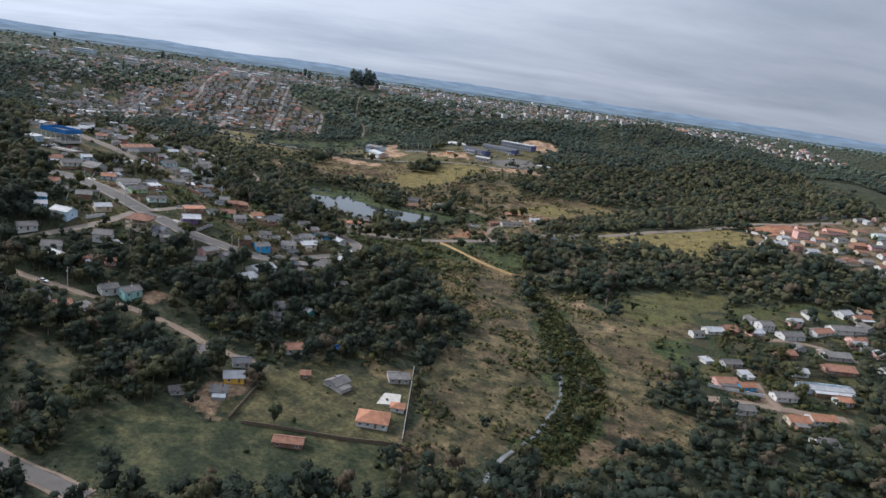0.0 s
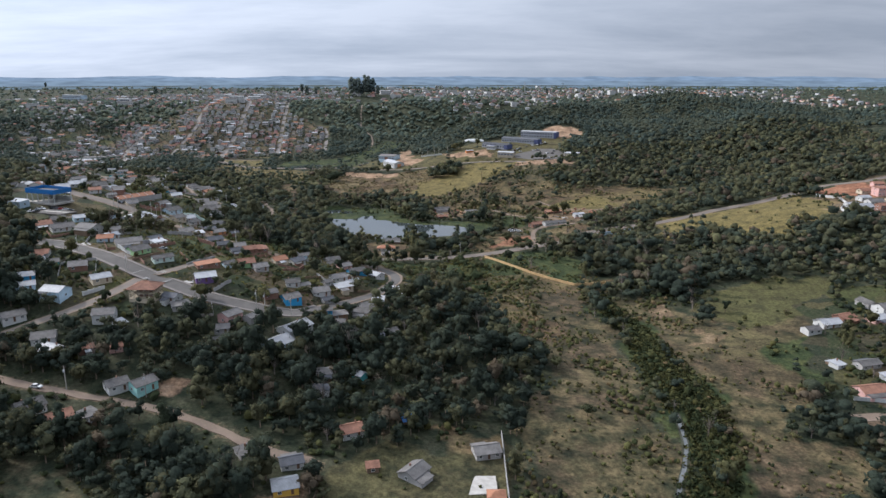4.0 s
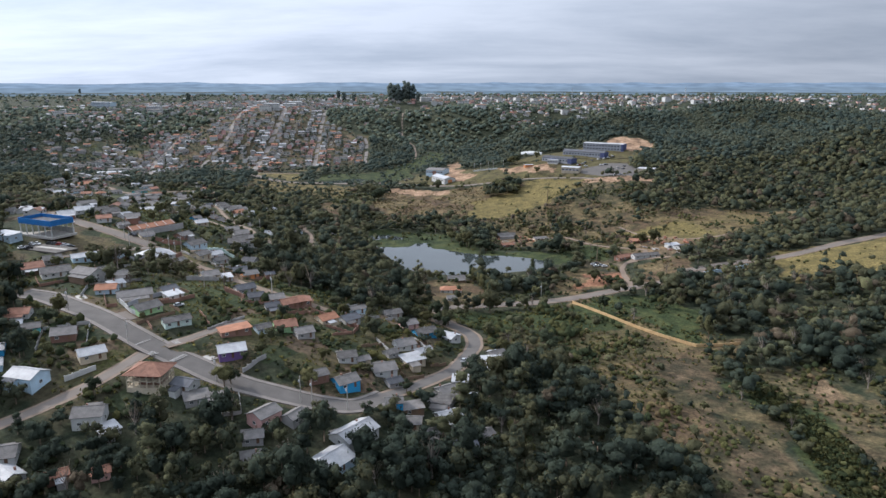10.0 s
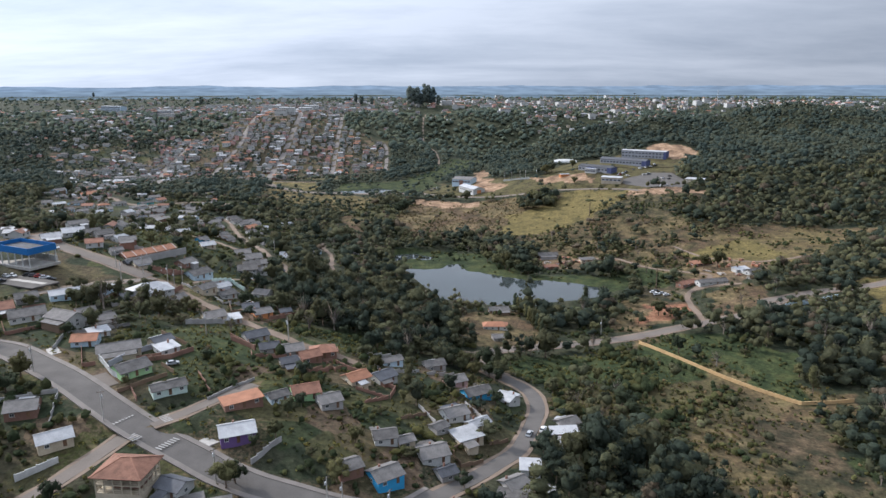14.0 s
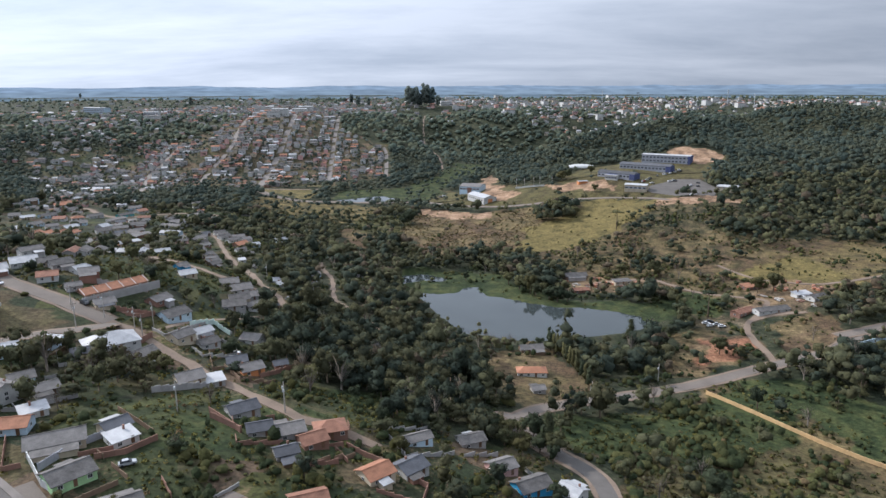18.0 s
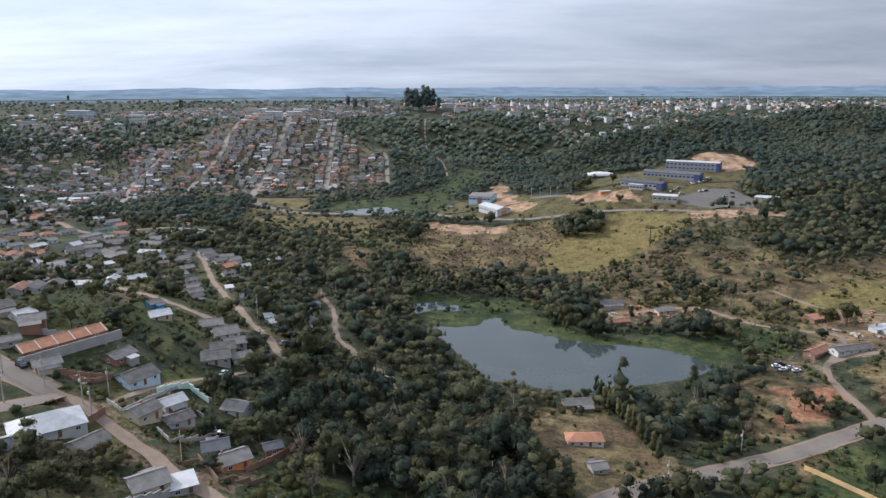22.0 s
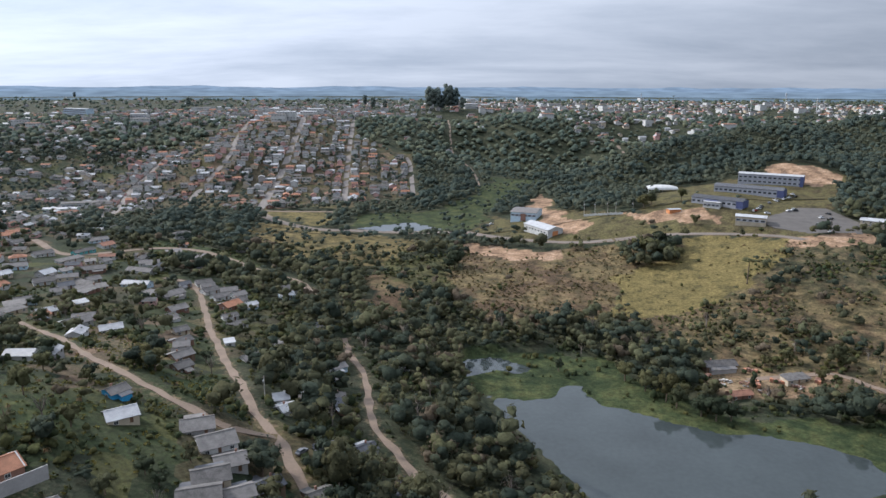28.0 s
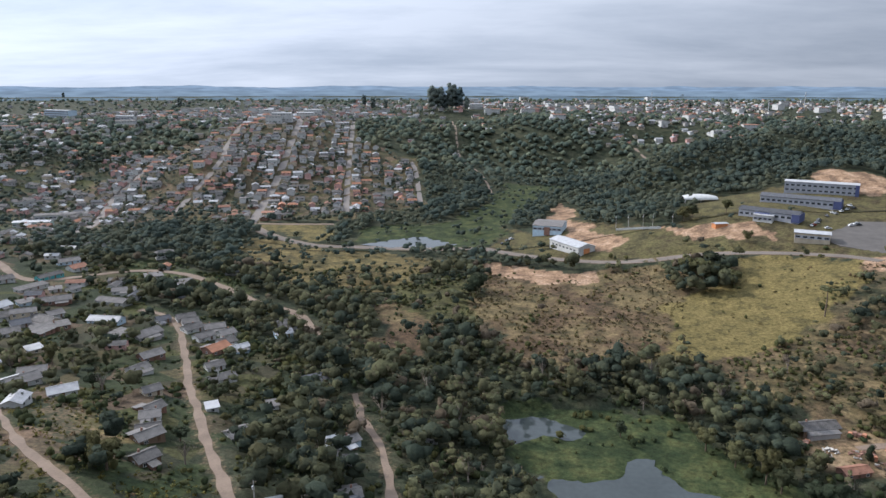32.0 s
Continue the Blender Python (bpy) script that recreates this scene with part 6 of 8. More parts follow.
house(-190.0, 609.5, 45, 6.8, 6.3, 2, "g", "grey", "gable")
house(-188.2, 641.9, 21, 4.0, 4, 1.7, "g", "white", "shed")
house(12.7, 655.7, 12, 15.1, 7, 2.2, "g", "wood", "gable")
house(40.6, 640.3, 18, 11.4, 5, 1.9, "g", "cream", "shed")
house(12.5, 627.8, 15, 9.8, 5, 1.7, "r", "brick", "gable")
house(94.7, 575.8, 35, 13.8, 6, 1.9, "r", "brick", "gable")
house(135.9, 597.4, 20, 10.6, 5, 1.9, "w", "white", "shed")
house(141.2, 590.0, 28, 11.0, 6, 2, "g", "white", "gable")
house(115.8, 616.9, 20, 14.8, 6, 1.7, "o", "brick", "shed")
house(172.6, 833.6, -33, 17, 9, 4.2, "w", "cream", "shed", label="cream gatehouse under a flat white roof beside the school car park")
house(-266.7, 710.2, 61, 12.7, 8, 2.2, "g", "grey", "gable")
house(-277.7, 706.9, 74, 9.6, 6, 1.9, "g", "grey", "shed")
house(-328.1, 713.1, 44, 7.8, 7.2, 2, "d", "grey", "gable")
house(-323.4, 699.0, 35, 7.8, 7.2, 2, "g", "white", "gable")
house(-310.5, 702.8, 79, 8.5, 5, 1.9, "g", "brick", "shed")
house(-347.8, 748.7, 54, 8.0, 6, 1.9, "g", "lblue", "shed")
house(-349.4, 777.1, 32, 6.2, 5, 1.9, "g", "white", "shed")
house(-340.0, 778.6, 66, 5.8, 5.4, 2, "g", "white", "gable")
house(-311.6, 816.9, 32, 9.9, 8, 1.9, "g", "white", "shed")
house(-289.1, 805.2, 32, 12.0, 8, 1.9, "g", "grey", "shed")
house(-249.1, 776.0, 34, 5.8, 5.4, 1.9, "g", "brick", "gable")
house(-205.7, 629.7, 28, 4.0, 4, 1.7, "w", "white", "shed")
house(-228.8, 708.7, 41, 7.5, 7, 1.9, "g", "white", "gable")
house(-270.3, 736.1, 42, 6.1, 6, 1.7, "d", "grey", "gable")
house(-156.5, 620.5, 42, 5.8, 5.4, 1.7, "g", "lblue", "gable")
house(-153.5, 604.4, 7, 4.0, 4, 1.7, "g", "lblue", "shed")
house(-253.3, 484.9, 37, 10.4, 9, 2.4, "w", "white", "gable")
house(-257.7, 472.2, 42, 8.7, 8, 2.3, "w", "white", "gable")
house(-355.1, 580.1, 88, 13.8, 8, 2.2, "g", "white", "gable")
house(-227.2, 483.1, 63, 6.8, 6.3, 2.2, "w", "white", "gable")
house(-244.1, 486.8, 43, 7.8, 7.2, 2.2, "g", "cream", "gable")
house(-223.6, 381.3, 42, 9.2, 9, 2.2, "r", "white", "gable")
house(-221.3, 394.5, 41, 7.8, 7.2, 2, "g", "grey", "gable")
house(-181.5, 380.1, 46, 6.8, 6.3, 2, "g", "grey", "gable")
house(-191.9, 385.3, 41, 6.8, 6.3, 2, "g", "sky", "gable")
house(-376.7, 685.2, 86, 9.3, 7, 2.2, "o", "white", "gable")
house(-370.6, 688.4, 79, 9.6, 7, 2.2, "o", "white", "gable")
house(-364.0, 693.2, 84, 11.3, 7, 2.2, "o", "white", "gable")
house(-357.5, 697.8, 85, 13.1, 7, 2.2, "o", "white", "gable")
house(-381.9, 751.1, 28, 12.8, 8, 2.2, "g", "sky", "gable")
house(-344.3, 719.2, 40, 10.9, 8, 2.2, "g", "white", "gable")
house(-336.6, 754.8, 30, 16.1, 8, 2.2, "g", "brick", "gable")
house(-308.9, 762.5, -13, 17.4, 7, 2, "g", "white", "gable")
house(-347.8, 648.8, 19, 13.0, 8, 2.2, "g", "white", "gable")
house(-325.1, 665.2, 39, 8.9, 7, 1.9, "g", "grey", "shed")
house(-404.2, 728.4, 68, 9.9, 8, 2.2, "g", "sky", "gable")
house(-273.7, 565.7, 86, 10.0, 6, 1.9, "g", "grey", "shed")
house(-237.8, 485.8, 52, 8.7, 8.1, 2.2, "g", "grey", "gable")
house(-113.2, 221.4, 43, 7.6, 6.6, 2.7, "g", "white", "gable")
house(-104.2, 223.2, 52, 8.6, 7.2, 3.0, "g", "turquoise", "gable")
house(-136.2, 204.0, 49, 8.7, 8.1, 2.4, "g", "white", "gable")
house(-123.8, 200.0, 43, 7.8, 7.2, 2.4, "r", "white", "gable")
house(-115.1, 202.3, 58, 5.8, 5.4, 2, "g", "grey", "shed")
house(-56.7, 190.1, 40, 6.8, 5, 1.7, "g", "grey", "shed")
house(-214.2, 601.0, 21, 6.9, 6, 2, "g", "cream", "gable")
house(-149.6, 583.2, 21, 5.8, 5.4, 2, "g", "lblue", "gable")
house(-164.9, 565.6, 21, 4.9, 4.5, 1.9, "w", "white", "shed")
house(-255.3, 732.8, 33, 7.4, 7, 2, "g", "white", "gable")
house(-240.8, 727.2, 26, 9.3, 7, 2, "g", "brick", "gable")
house(-320.7, 720.8, -26, 15.7, 8, 2.2, "g", "cream", "gable")
house(-161.9, 614.4, 32, 7.1, 5, 1.9, "w", "white", "shed")
house(-219.6, 613.6, 20, 6.1, 6, 2, "g", "white", "gable")
house(-317.3, 652.5, 63, 9.9, 7, 2, "g", "cream", "shed")
house(-299.6, 644.9, 69, 7.7, 6, 2, "o", "cream", "gable")
house(-181.5, 287.0, 30, 8.0, 6.5, 2.2, "w", "sky", "gable")
house(-174.0, 262.5, 42, 9.0, 7.0, 2.4, "g", "white", "gable")
house(-133.5, 241.5, 35, 5.4, 4.5, 2.0, "r", "brick", "gable")
house(-209.2, 401.0, 38, 11.0, 6.5, 2.6, "w", "sky", "gable")
house(-124.0, 382.0, 38, 8.5, 7.0, 2.3, "d", "grey", "gable")
house(-101.5, 332.5, 40, 6.0, 5.0, 2.0, "g", "lblue", "gable")
house(-72.7, 386.5, 30, 8.0, 5.0, 2.2, "g", "lblue", "gable")
house(-151.5, 505.0, 45, 7.0, 6.0, 2.1, "d", "wood", "gable")
house(-163.5, 576.5, 30, 6.0, 4.5, 1.9, "w", "white", "shed")
house(-138.4, 506.5, 40, 6.0, 5.0, 2.0, "g", "grey", "gable")
house(-120.5, 514.5, 40, 5.5, 5.0, 2.0, "d", "grey", "gable")
house(-98.4, 490.5, 30, 6.5, 5.0, 2.0, "g", "sky", "gable")
house(-206.5, 724.0, 30, 8.0, 6.0, 2.2, "w", "lblue", "gable")
house(-257.0, 628.0, 35, 9.0, 6.5, 2.2, "w", "white", "gable")
house(-143.9, 455.9, -14, 7.8, 7.2, 2.2, "g", "white", "gable")
house(-39.4, 297.0, 20, 7.0, 5.0, 1.9, "g", "wood", "shed")
house(-26.9, 297.6, 30, 8.0, 6.0, 2.1, "w", "grey", "gable")
house(-47.7, 379.4, 30, 7.5, 6.5, 2.3, "g", "pink", "gable")
house(-56.7, 395.7, 25, 8.0, 6.0, 2.2, "g", "grey", "gable")
house(-97.9, 381.5, 20, 9.0, 7.5, 2.4, "r", "brick", "hip")
house(-9.5, 352.5, 8, 9.0, 4.0, 1.9, "w", "pink", "shed")
# the quarter past the village
house(-379.4, 710.0, 45, 8.5, 6.5, 4.4, "g", "white", "gable")
house(-374.0, 724.9, 62, 10.9, 7.5, 2.3, "w", "cream", "gable")
house(-355.9, 676.9, 19, 13.3, 8.5, 2.3, "g", "sky", "gable")
house(-396.3, 775.0, 36, 9.7, 6.5, 2.3, "o", "white", "hip")
house(-388.9, 789.5, 53, 12.1, 7.5, 2.3, "g", "white", "gable")
house(-353.7, 736.4, 70, 8.5, 8.5, 2.3, "w", "grey", "gable")
house(-333.0, 724.1, 27, 10.9, 6.5, 4.4, "g", "cream", "gable")
house(-379.3, 841.4, 44, 13.3, 7.5, 2.3, "g", "lblue", "gable")
house(-366.0, 828.0, 61, 9.7, 8.5, 2.3, "r", "white", "gable")
house(-313.0, 782.9, 18, 12.1, 6.5, 2.3, "g", "white", "gable")
house(-398.1, 698.1, 35, 8.5, 7.5, 2.3, "w", "white", "hip")
house(-479.9, 825.5, 52, 10.9, 8.5, 2.3, "g", "cream", "gable")
house(-481.2, 844.0, 69, 13.3, 6.5, 4.4, "g", "sky", "gable")
house(-470.0, 865.0, 26, 9.7, 7.5, 2.3, "g", "white", "gable")
house(-450.3, 841.8, 43, 12.1, 8.5, 2.3, "o", "white", "gable")
house(-426.1, 818.7, 60, 8.5, 6.5, 2.3, "g", "grey", "gable")
house(-354.4, 633.0, 17, 10.9, 7.5, 2.3, "w", "cream", "gable")
house(-337.8, 626.9, 34, 13.3, 8.5, 2.3, "d", "lblue", "hip")
house(-260.0, 500.7, 51, 9.7, 6.5, 4.4, "g", "white", "gable")
house(-315.1, 631.1, 68, 12.1, 7.5, 2.3, "g", "white", "gable")
house(-443.2, 762.6, 25, 8.5, 8.5, 2.3, "g", "white", "gable")
house(-430.7, 760.0, 42, 10.9, 6.5, 2.3, "w", "cream", "gable")
house(-422.6, 774.9, 59, 13.3, 7.5, 2.3, "g", "sky", "gable")
house(-406.9, 766.8, 16, 9.7, 8.5, 2.3, "r", "white", "gable")
house(-326.5, 867.4, 33, 12.1, 6.5, 4.4, "g", "white", "hip")
# the estate on the rise above the hill field
for x, y, yaw, L, W, h, roof, wall, kind in [
    (324, 490, 12, 15, 10, 6.4, "w", "white", "gable"), (330, 512, 10, 9, 7, 2.6, "w", "white", "gable"), (374, 546, 5, 12, 9, 6.2, "r", "pink", "shed"),
    (353, 535, 12, 9, 7, 2.6, "w", "white", "gable"), (354, 522, 8, 12, 8, 2.6, "g", "white", "gable"), (366, 557, 8, 9, 7, 2.6, "r", "cream", "gable"),
    (369, 522, 4, 10, 7, 2.6, "r", "cream", "gable"), (359, 496, 15, 12, 8, 2.8, "w", "white", "gable"), (347, 500, 10, 9, 7, 5.0, "r", "brick", "gable"),
    (412, 559, 0, 20, 8, 3.0, "o", "pink", "gable"), (397, 553, 0, 10, 7, 2.6, "r", "cream", "gable"), (404, 533, 8, 11, 7, 2.6, "g", "white", "gable"),
    (420, 533, 12, 11, 7, 2.6, "g", "cream", "gable"), (411, 518, 5, 12, 8, 2.6, "o", "brick", "gable"), (361, 480, 20, 9, 7, 2.6, "w", "white", "shed"),
    (372, 476, 10, 9, 7, 2.6, "g", "white", "gable"), (383, 478, 6, 14, 10, 2.8, "r", "cream", "hip"), (397, 479, 10, 10, 7, 2.6, "g", "grey", "gable"),
    (405, 467, 10, 12, 8, 2.6, "r", "white", "gable"), (396, 456, 10, 9, 7, 2.6, "w", "white", "gable"), (446, 544, 10, 14, 8, 3.2, "w", "mint", "gable"),
    (388, 502, 6, 11, 7, 2.6, "g", "white", "gable"), (404, 500, 6, 10, 7, 2.6, "r", "cream", "gable"), (424, 514, 6, 12, 8, 2.6, "g", "pink", "gable"),
    (386, 572, 0, 9, 6, 2.6, "r", "pink", "gable"), (384, 534, 6, 10, 7, 2.6, "r", "white", "gable"), (384, 516, 6, 10, 7, 2.6, "g", "cream", "gable"),
    (434, 556, 8, 11, 7, 2.6, "r", "cream", "gable"), (440, 526, 8, 11, 7, 2.6, "g", "white", "gable"), (422, 494, 8, 11, 7, 2.6, "r", "white", "gable"), (418, 478, 8, 11, 7, 2.6, "g", "cream", "gable"),
]:
    house(x, y, yaw, L, W, h, roof, wall, kind, detail=0)
ROW_HOUSE = (-206.7, 470.0, 55, 27, 8, 2.2, "o", "brick", "gable")
CORNER_HOUSE = (-126.2, 286.2, -2, 11.6, 10.2, 4.6)


def extra(top, name, items, mat, label=""):
    v, f = boxes(items)
    return solid(name, v, f, mat, top, label)


# the two-storey corner house with open galleries round both floors
def gallery_house(x, y, yaw, L, W, h):
    corners = np.array([(x - L / 2, y), (x + L / 2, y), (x, y - W / 2), (x, y + W / 2)])
    z0 = float(np.max(settle(corners[:, 0].copy(), corners[:, 1].copy())[0])) - 0.4
    top = new("house")
    top.matrix_world = Matrix.Translation((x, y, z0)) @ Matrix.Rotation(radians(yaw), 4, "Z")
    tagged(top, "two-storey cream corner house with open galleries and a red-brown hipped roof", "house", "houses of the neighbourhood")
    HOUSE_SPOTS.append((x, y, 10))
    a, b = L / 2, W / 2
    extra(top, "house_shell", [(0.8, 0.6, h / 2 - 1, L - 4.2, W - 3.8, h + 2)], WALLS["brick"])
    extra(top, "plinth", [(0, 0, -1.4, L, W, 3.2)], WALLS["cream"])
    extra(top, "gallery_floor", [(0, 0, h / 2 + 0.1, L, W, 0.28)], WALLS["cream"])
    extra(top, "ring_beam", [(0, s * (b - 0.15), h - 0.1, L, 0.3, 0.36) for s in (-1, 1)] + [(s * (a - 0.15), 0, h - 0.1, 0.3, W - 0.6, 0.36) for s in (-1, 1)], WALLS["cream"])
    e, r, o = h + 0.1, W * 0.25, 0.9
    A, B, C, D = (-a - o, -b - o, e), (a + o, -b - o, e), (a + o, b + o, e), (-a - o, b + o, e)
    P, Q = (-1.2, 0, e + r), (1.2, 0, e + r)
    v, f = roof_slabs([[A, B, Q, P], [C, D, P, Q], [B, C, Q], [D, A, P]], 0.16)
    solid("roof", v, f, ROOFS["r"], top)
    for u, w in ((A, P), (B, Q), (C, Q), (D, P), (P, Q)):
        p, q = Vector(u), Vector(w)
        bar = extra(top, "ridge_cap", [(0, 0, 0, (q - p).length, 0.3, 0.14)], ROOFS["r"])
        bar.matrix_basis = Matrix.Translation((p + q) / 2) @ (q - p).to_track_quat("X", "Z").to_matrix().to_4x4()
    for lz in (0.2, h / 2 + 0.24):
        for s in (-1, 1):
            extra(top, "railing", [(0, s * (b - 0.1), lz + 0.95, L, 0.12, 0.14), (0, s * (b - 0.1), lz + 0.5, L, 0.08, 0.1)], WALLS["cream"])
            extra(top, "railing", [(s * (a - 0.1), 0, lz + 0.95, 0.12, W - 0.3, 0.14), (s * (a - 0.1), 0, lz + 0.5, 0.08, W - 0.3, 0.1)], WALLS["cream"])
    for k in range(6):
        for s in (-1, 1):
            extra(top, "post", [(-a + 0.16 + (L - 0.32) * k / 5, s * (b - 0.16), h / 2, 0.3, 0.3, h)], WALLS["cream"])
            if 0 < k < 5:
                extra(top, "post", [(s * (a - 0.16), -b + W * k / 5, h / 2, 0.3, 0.3, h)], WALLS["cream"])
    for k in range(3):
        window(top, -2.6 + 3.2 * k, -W / 2 + 2.42, 1.6, 0)
        window(top, -2.6 + 3.2 * k, -W / 2 + 2.42, h / 2 + 1.6, 0)


gallery_house(*CORNER_HOUSE)


# the long row house: party walls over the roof and doors along the front
row = house(*ROW_HOUSE, label="long brick row house under one orange clay-tile roof")
for k in range(6):
    px = -ROW_HOUSE[3] / 2 + ROW_HOUSE[3] * k / 5
    e = ROW_HOUSE[5]
    for s in (-1, 1):
        v, f = roof_slabs([[(px - 0.13, s * 4.4, e + 0.0), (px + 0.13, s * 4.4, e + 0.0), (px + 0.13, 0, e + 1.98), (px - 0.13, 0, e + 1.98)][::s]], 0.3)
        solid("party_wall", v, f, WALLS["white"], row)
extra(row, "yard_wall", [(0, -8.2, 0.8, ROW_HOUSE[3] + 6, 0.22, 3.4)], WALLS["grey"], "grey rendered yard wall")


# worn earth and paving round the houses
for x, y, yaw, L, W in PLOTS:
    near_house = (np.abs(fx - x) < L / 2 + 5) & (np.abs(fy - y) < W / 2 + 6)
    amount = 0.22 * ((x * 0.37 + y * 0.61) % 1)
    cover[near_house, 2] = np.maximum(cover[near_house, 2], amount)
ground_me.attributes["cover"].data.foreach_set("color", cover.astype(np.float32).ravel())


# ---- sports court canopy and its car park ----
def pad_top(poly, z, name, mat, label, category, thick=0.6):
    n = len(poly)
    z = z if isinstance(z, list) else [z] * n
    v = [(x, y, h) for (x, y), h in zip(poly, z)] + [(x, y, h - thick) for (x, y), h in zip(poly, z)]
    f = [tuple(range(n))] + [(k, k + n, (k + 1) % n + n, (k + 1) % n) for k in range(n)]
    return tagged(solid(name, v, f, mat), label, category, kind="structure")


pad_top(GYMPARK, GYMPARK_Z + 0.06, "car_park", asphalt, "asphalt car park with a pale dividing strip", "car park")
pad_top(GYMSTRIP, GYMPARK_Z + 0.12, "parking_divider", concrete, "pale concrete divider between the parking rows", "kerb", 0.3)
patio_z = float(np.mean(land(*np.array(PATIO, float).T)))
pad_top(PATIO, patio_z + 0.25, "patio", concrete, "pale concrete patio in the grassy lot", "patio")
for name, label, mat, poly in (
    ("driveway", "dark asphalt driveway with a pale kerb", dusty_asphalt, [(-160.6, 331.4), (-157.1, 335.0), (-149.9, 328.9), (-152.6, 325.1)]),
    ("driveway", "pale concrete driveway", concrete, [(-117.0, 306.8), (-114.8, 309.9), (-110.7, 308.5), (-113.3, 304.9)]),
    ("driveway", "pale concrete driveway", concrete, [(-186.5, 350.6), (-184.4, 353.4), (-179.7, 348.6), (-182.0, 345.7)]),
):
    corner_z = settle(*np.array(poly, float).T.copy())[0]
    pad_top(poly, [float(h) + 0.14 for h in corner_z], name, mat, label, "driveway", 0.5)
court = new("sports_canopy")
court.matrix_world = Matrix.Translation((-247.5, 435.8, GYM_Z)) @ Matrix.Rotation(radians(-23), 4, "Z")
tagged(court, "open sports court under a bright blue metal canopy on white columns", "sports hall")
HOUSE_SPOTS.append((-247.5, 435.8, 19))
extra(court, "court_slab", [(0, 0, 0.0, 27, 15, 1.2)], concrete)
extra(court, "canopy_roof", [(0, 0, 7.4, 25, 13.2, 0.25)], ROOFS["d"], "dark sunken canopy roof")
for sx in (-1, 1):
    extra(court, "fascia", [(sx * 12.6, 0, 7.8, 0.25, 13.7, 3.0)], ROOFS["b"])
for sy in (-1, 1):
    extra(court, "fascia", [(0, sy * 6.75, 7.8, 25.4, 0.25, 3.0)], ROOFS["b"])
    for k in range(6):
        extra(court, "column", [(-12.3 + 24.6 * k / 5, sy * 6.3, 3.6, 0.4, 0.4, 6.2)], WALLS["white"])
extra(court, "back_wall", [(0, 6.9, 1.9, 25, 0.25, 2.8)], WALLS["white"])
annex = house(-262, 424, -23, 14, 7, 3.4, "w", "lblue", "shed", label="low pale blue changing block beside the sports canopy")


# ---- school and sheds on the far rise ----
def block(x0, y0, x1, y1, depth, h, wall, roof, label, bands, roof_rise=0.8):
    """A long building whose front eave runs from one point to the other, with ribbon windows."""
    L, yaw = math.hypot(x1 - x0, y1 - y0), math.atan2(y1 - y0, x1 - x0)
    cx, cy = (x0 + x1) / 2 - math.sin(yaw) * depth / 2, (y0 + y1) / 2 + math.cos(yaw) * depth / 2
    ends = np.array([(x0, y0), (x1, y1), (cx, cy)])
    gz, _ = settle(ends[:, 0], ends[:, 1])
    z0 = float(np.mean(gz))
    top = new("school_block" if bands else "shed_hall")
    top.matrix_world = Matrix.Translation((cx, cy, z0)) @ Matrix.Rotation(yaw, 4, "Z")
    tagged(top, label, "building")
    for k in range(5):
        HOUSE_SPOTS.append((cx + math.cos(yaw) * L * (k - 2) / 5, cy + math.sin(yaw) * L * (k - 2) / 5, depth * 0.5 + 6))
    a, b = L / 2, depth / 2
    v = [(-a, -b, -4), (a, -b, -4), (a, b, -4), (-a, b, -4), (-a, -b, h), (a, -b, h), (a, b, h), (-a, b, h), (-a, 0, h + roof_rise), (a, 0, h + roof_rise)]
    solid("house_shell", v, [(0, 1, 5, 4), (2, 3, 7, 6), (1, 2, 6, 9, 5), (3, 0, 4, 8, 7)], WALLS[wall], top)
    e = h + 0.1
    rv, rf = roof_slabs([[(-a - 0.5, -b - 0.5, e), (a + 0.5, -b - 0.5, e), (a + 0.5, 0, e + roof_rise), (-a - 0.5, 0, e + roof_rise)], [(a + 0.5, b + 0.5, e), (-a - 0.5, b + 0.5, e), (-a - 0.5, 0, e + roof_rise), (a + 0.5, 0, e + roof_rise)]], 0.18)
    solid("roof", rv, rf, ROOFS[roof], top)
    for lz, tall in bands:
        n = max(4, int(L / 3.6))
        extra(top, "facade_band", [(0, -b - 0.03, lz, L - 0.6, 0.1, tall + 0.7)], WALLS["lavender"])
        for k in range(n):
            extra(top, "window", [(-a + L * (k + 0.5) / n, -b - 0.1, lz, L / n * 0.6, 0.1, tall * 0.85)], glass)
    return top


school = block(125.2, 963.9, 169.5, 940.5, 14, 8.3, "lavender", "w", "long two-storey navy and lavender school block with a pale roof", [(2.2, 1.4), (5.8, 1.4)])
extra(school, "end_bay", [(24.2, -0.4, 4.1, 2.6, 14.6, 8.4)], WALLS["navy"], "navy blue end bay")
school = block(96, 935, 140, 907, 13, 5.2, "lavender", "d", "long navy school block with a dark sheet roof", [(2.6, 1.6)], 1.8)
extra(school, "end_bay", [(24.5, -0.4, 2.5, 5.0, 13.6, 5.4)], WALLS["navy"], "navy blue end bay")
school = block(67, 897, 97, 873, 12, 5.0, "lavender", "d", "navy school block with a dark gabled roof", [(2.6, 1.6)], 1.8)
extra(school, "end_bay", [(17.5, -0.4, 2.5, 5.0, 12.6, 5.2)], WALLS["navy"], "navy blue end bay")
extra(school, "entrance", [(-3, -7.2, 2.0, 9.0, 3.0, 4.2)], WALLS["navy"], "navy blue entrance porch")
block(83, 845, 101, 837, 11, 6.0, "cream", "w", "cream gate building with a pale blue-grey roof", [(3.6, 1.2)], 1.0)
block(72, 884, 82, 877, 5, 4.5, "white", "w", "small white entrance hall of the school", [(2.2, 1.2)], 0.3)
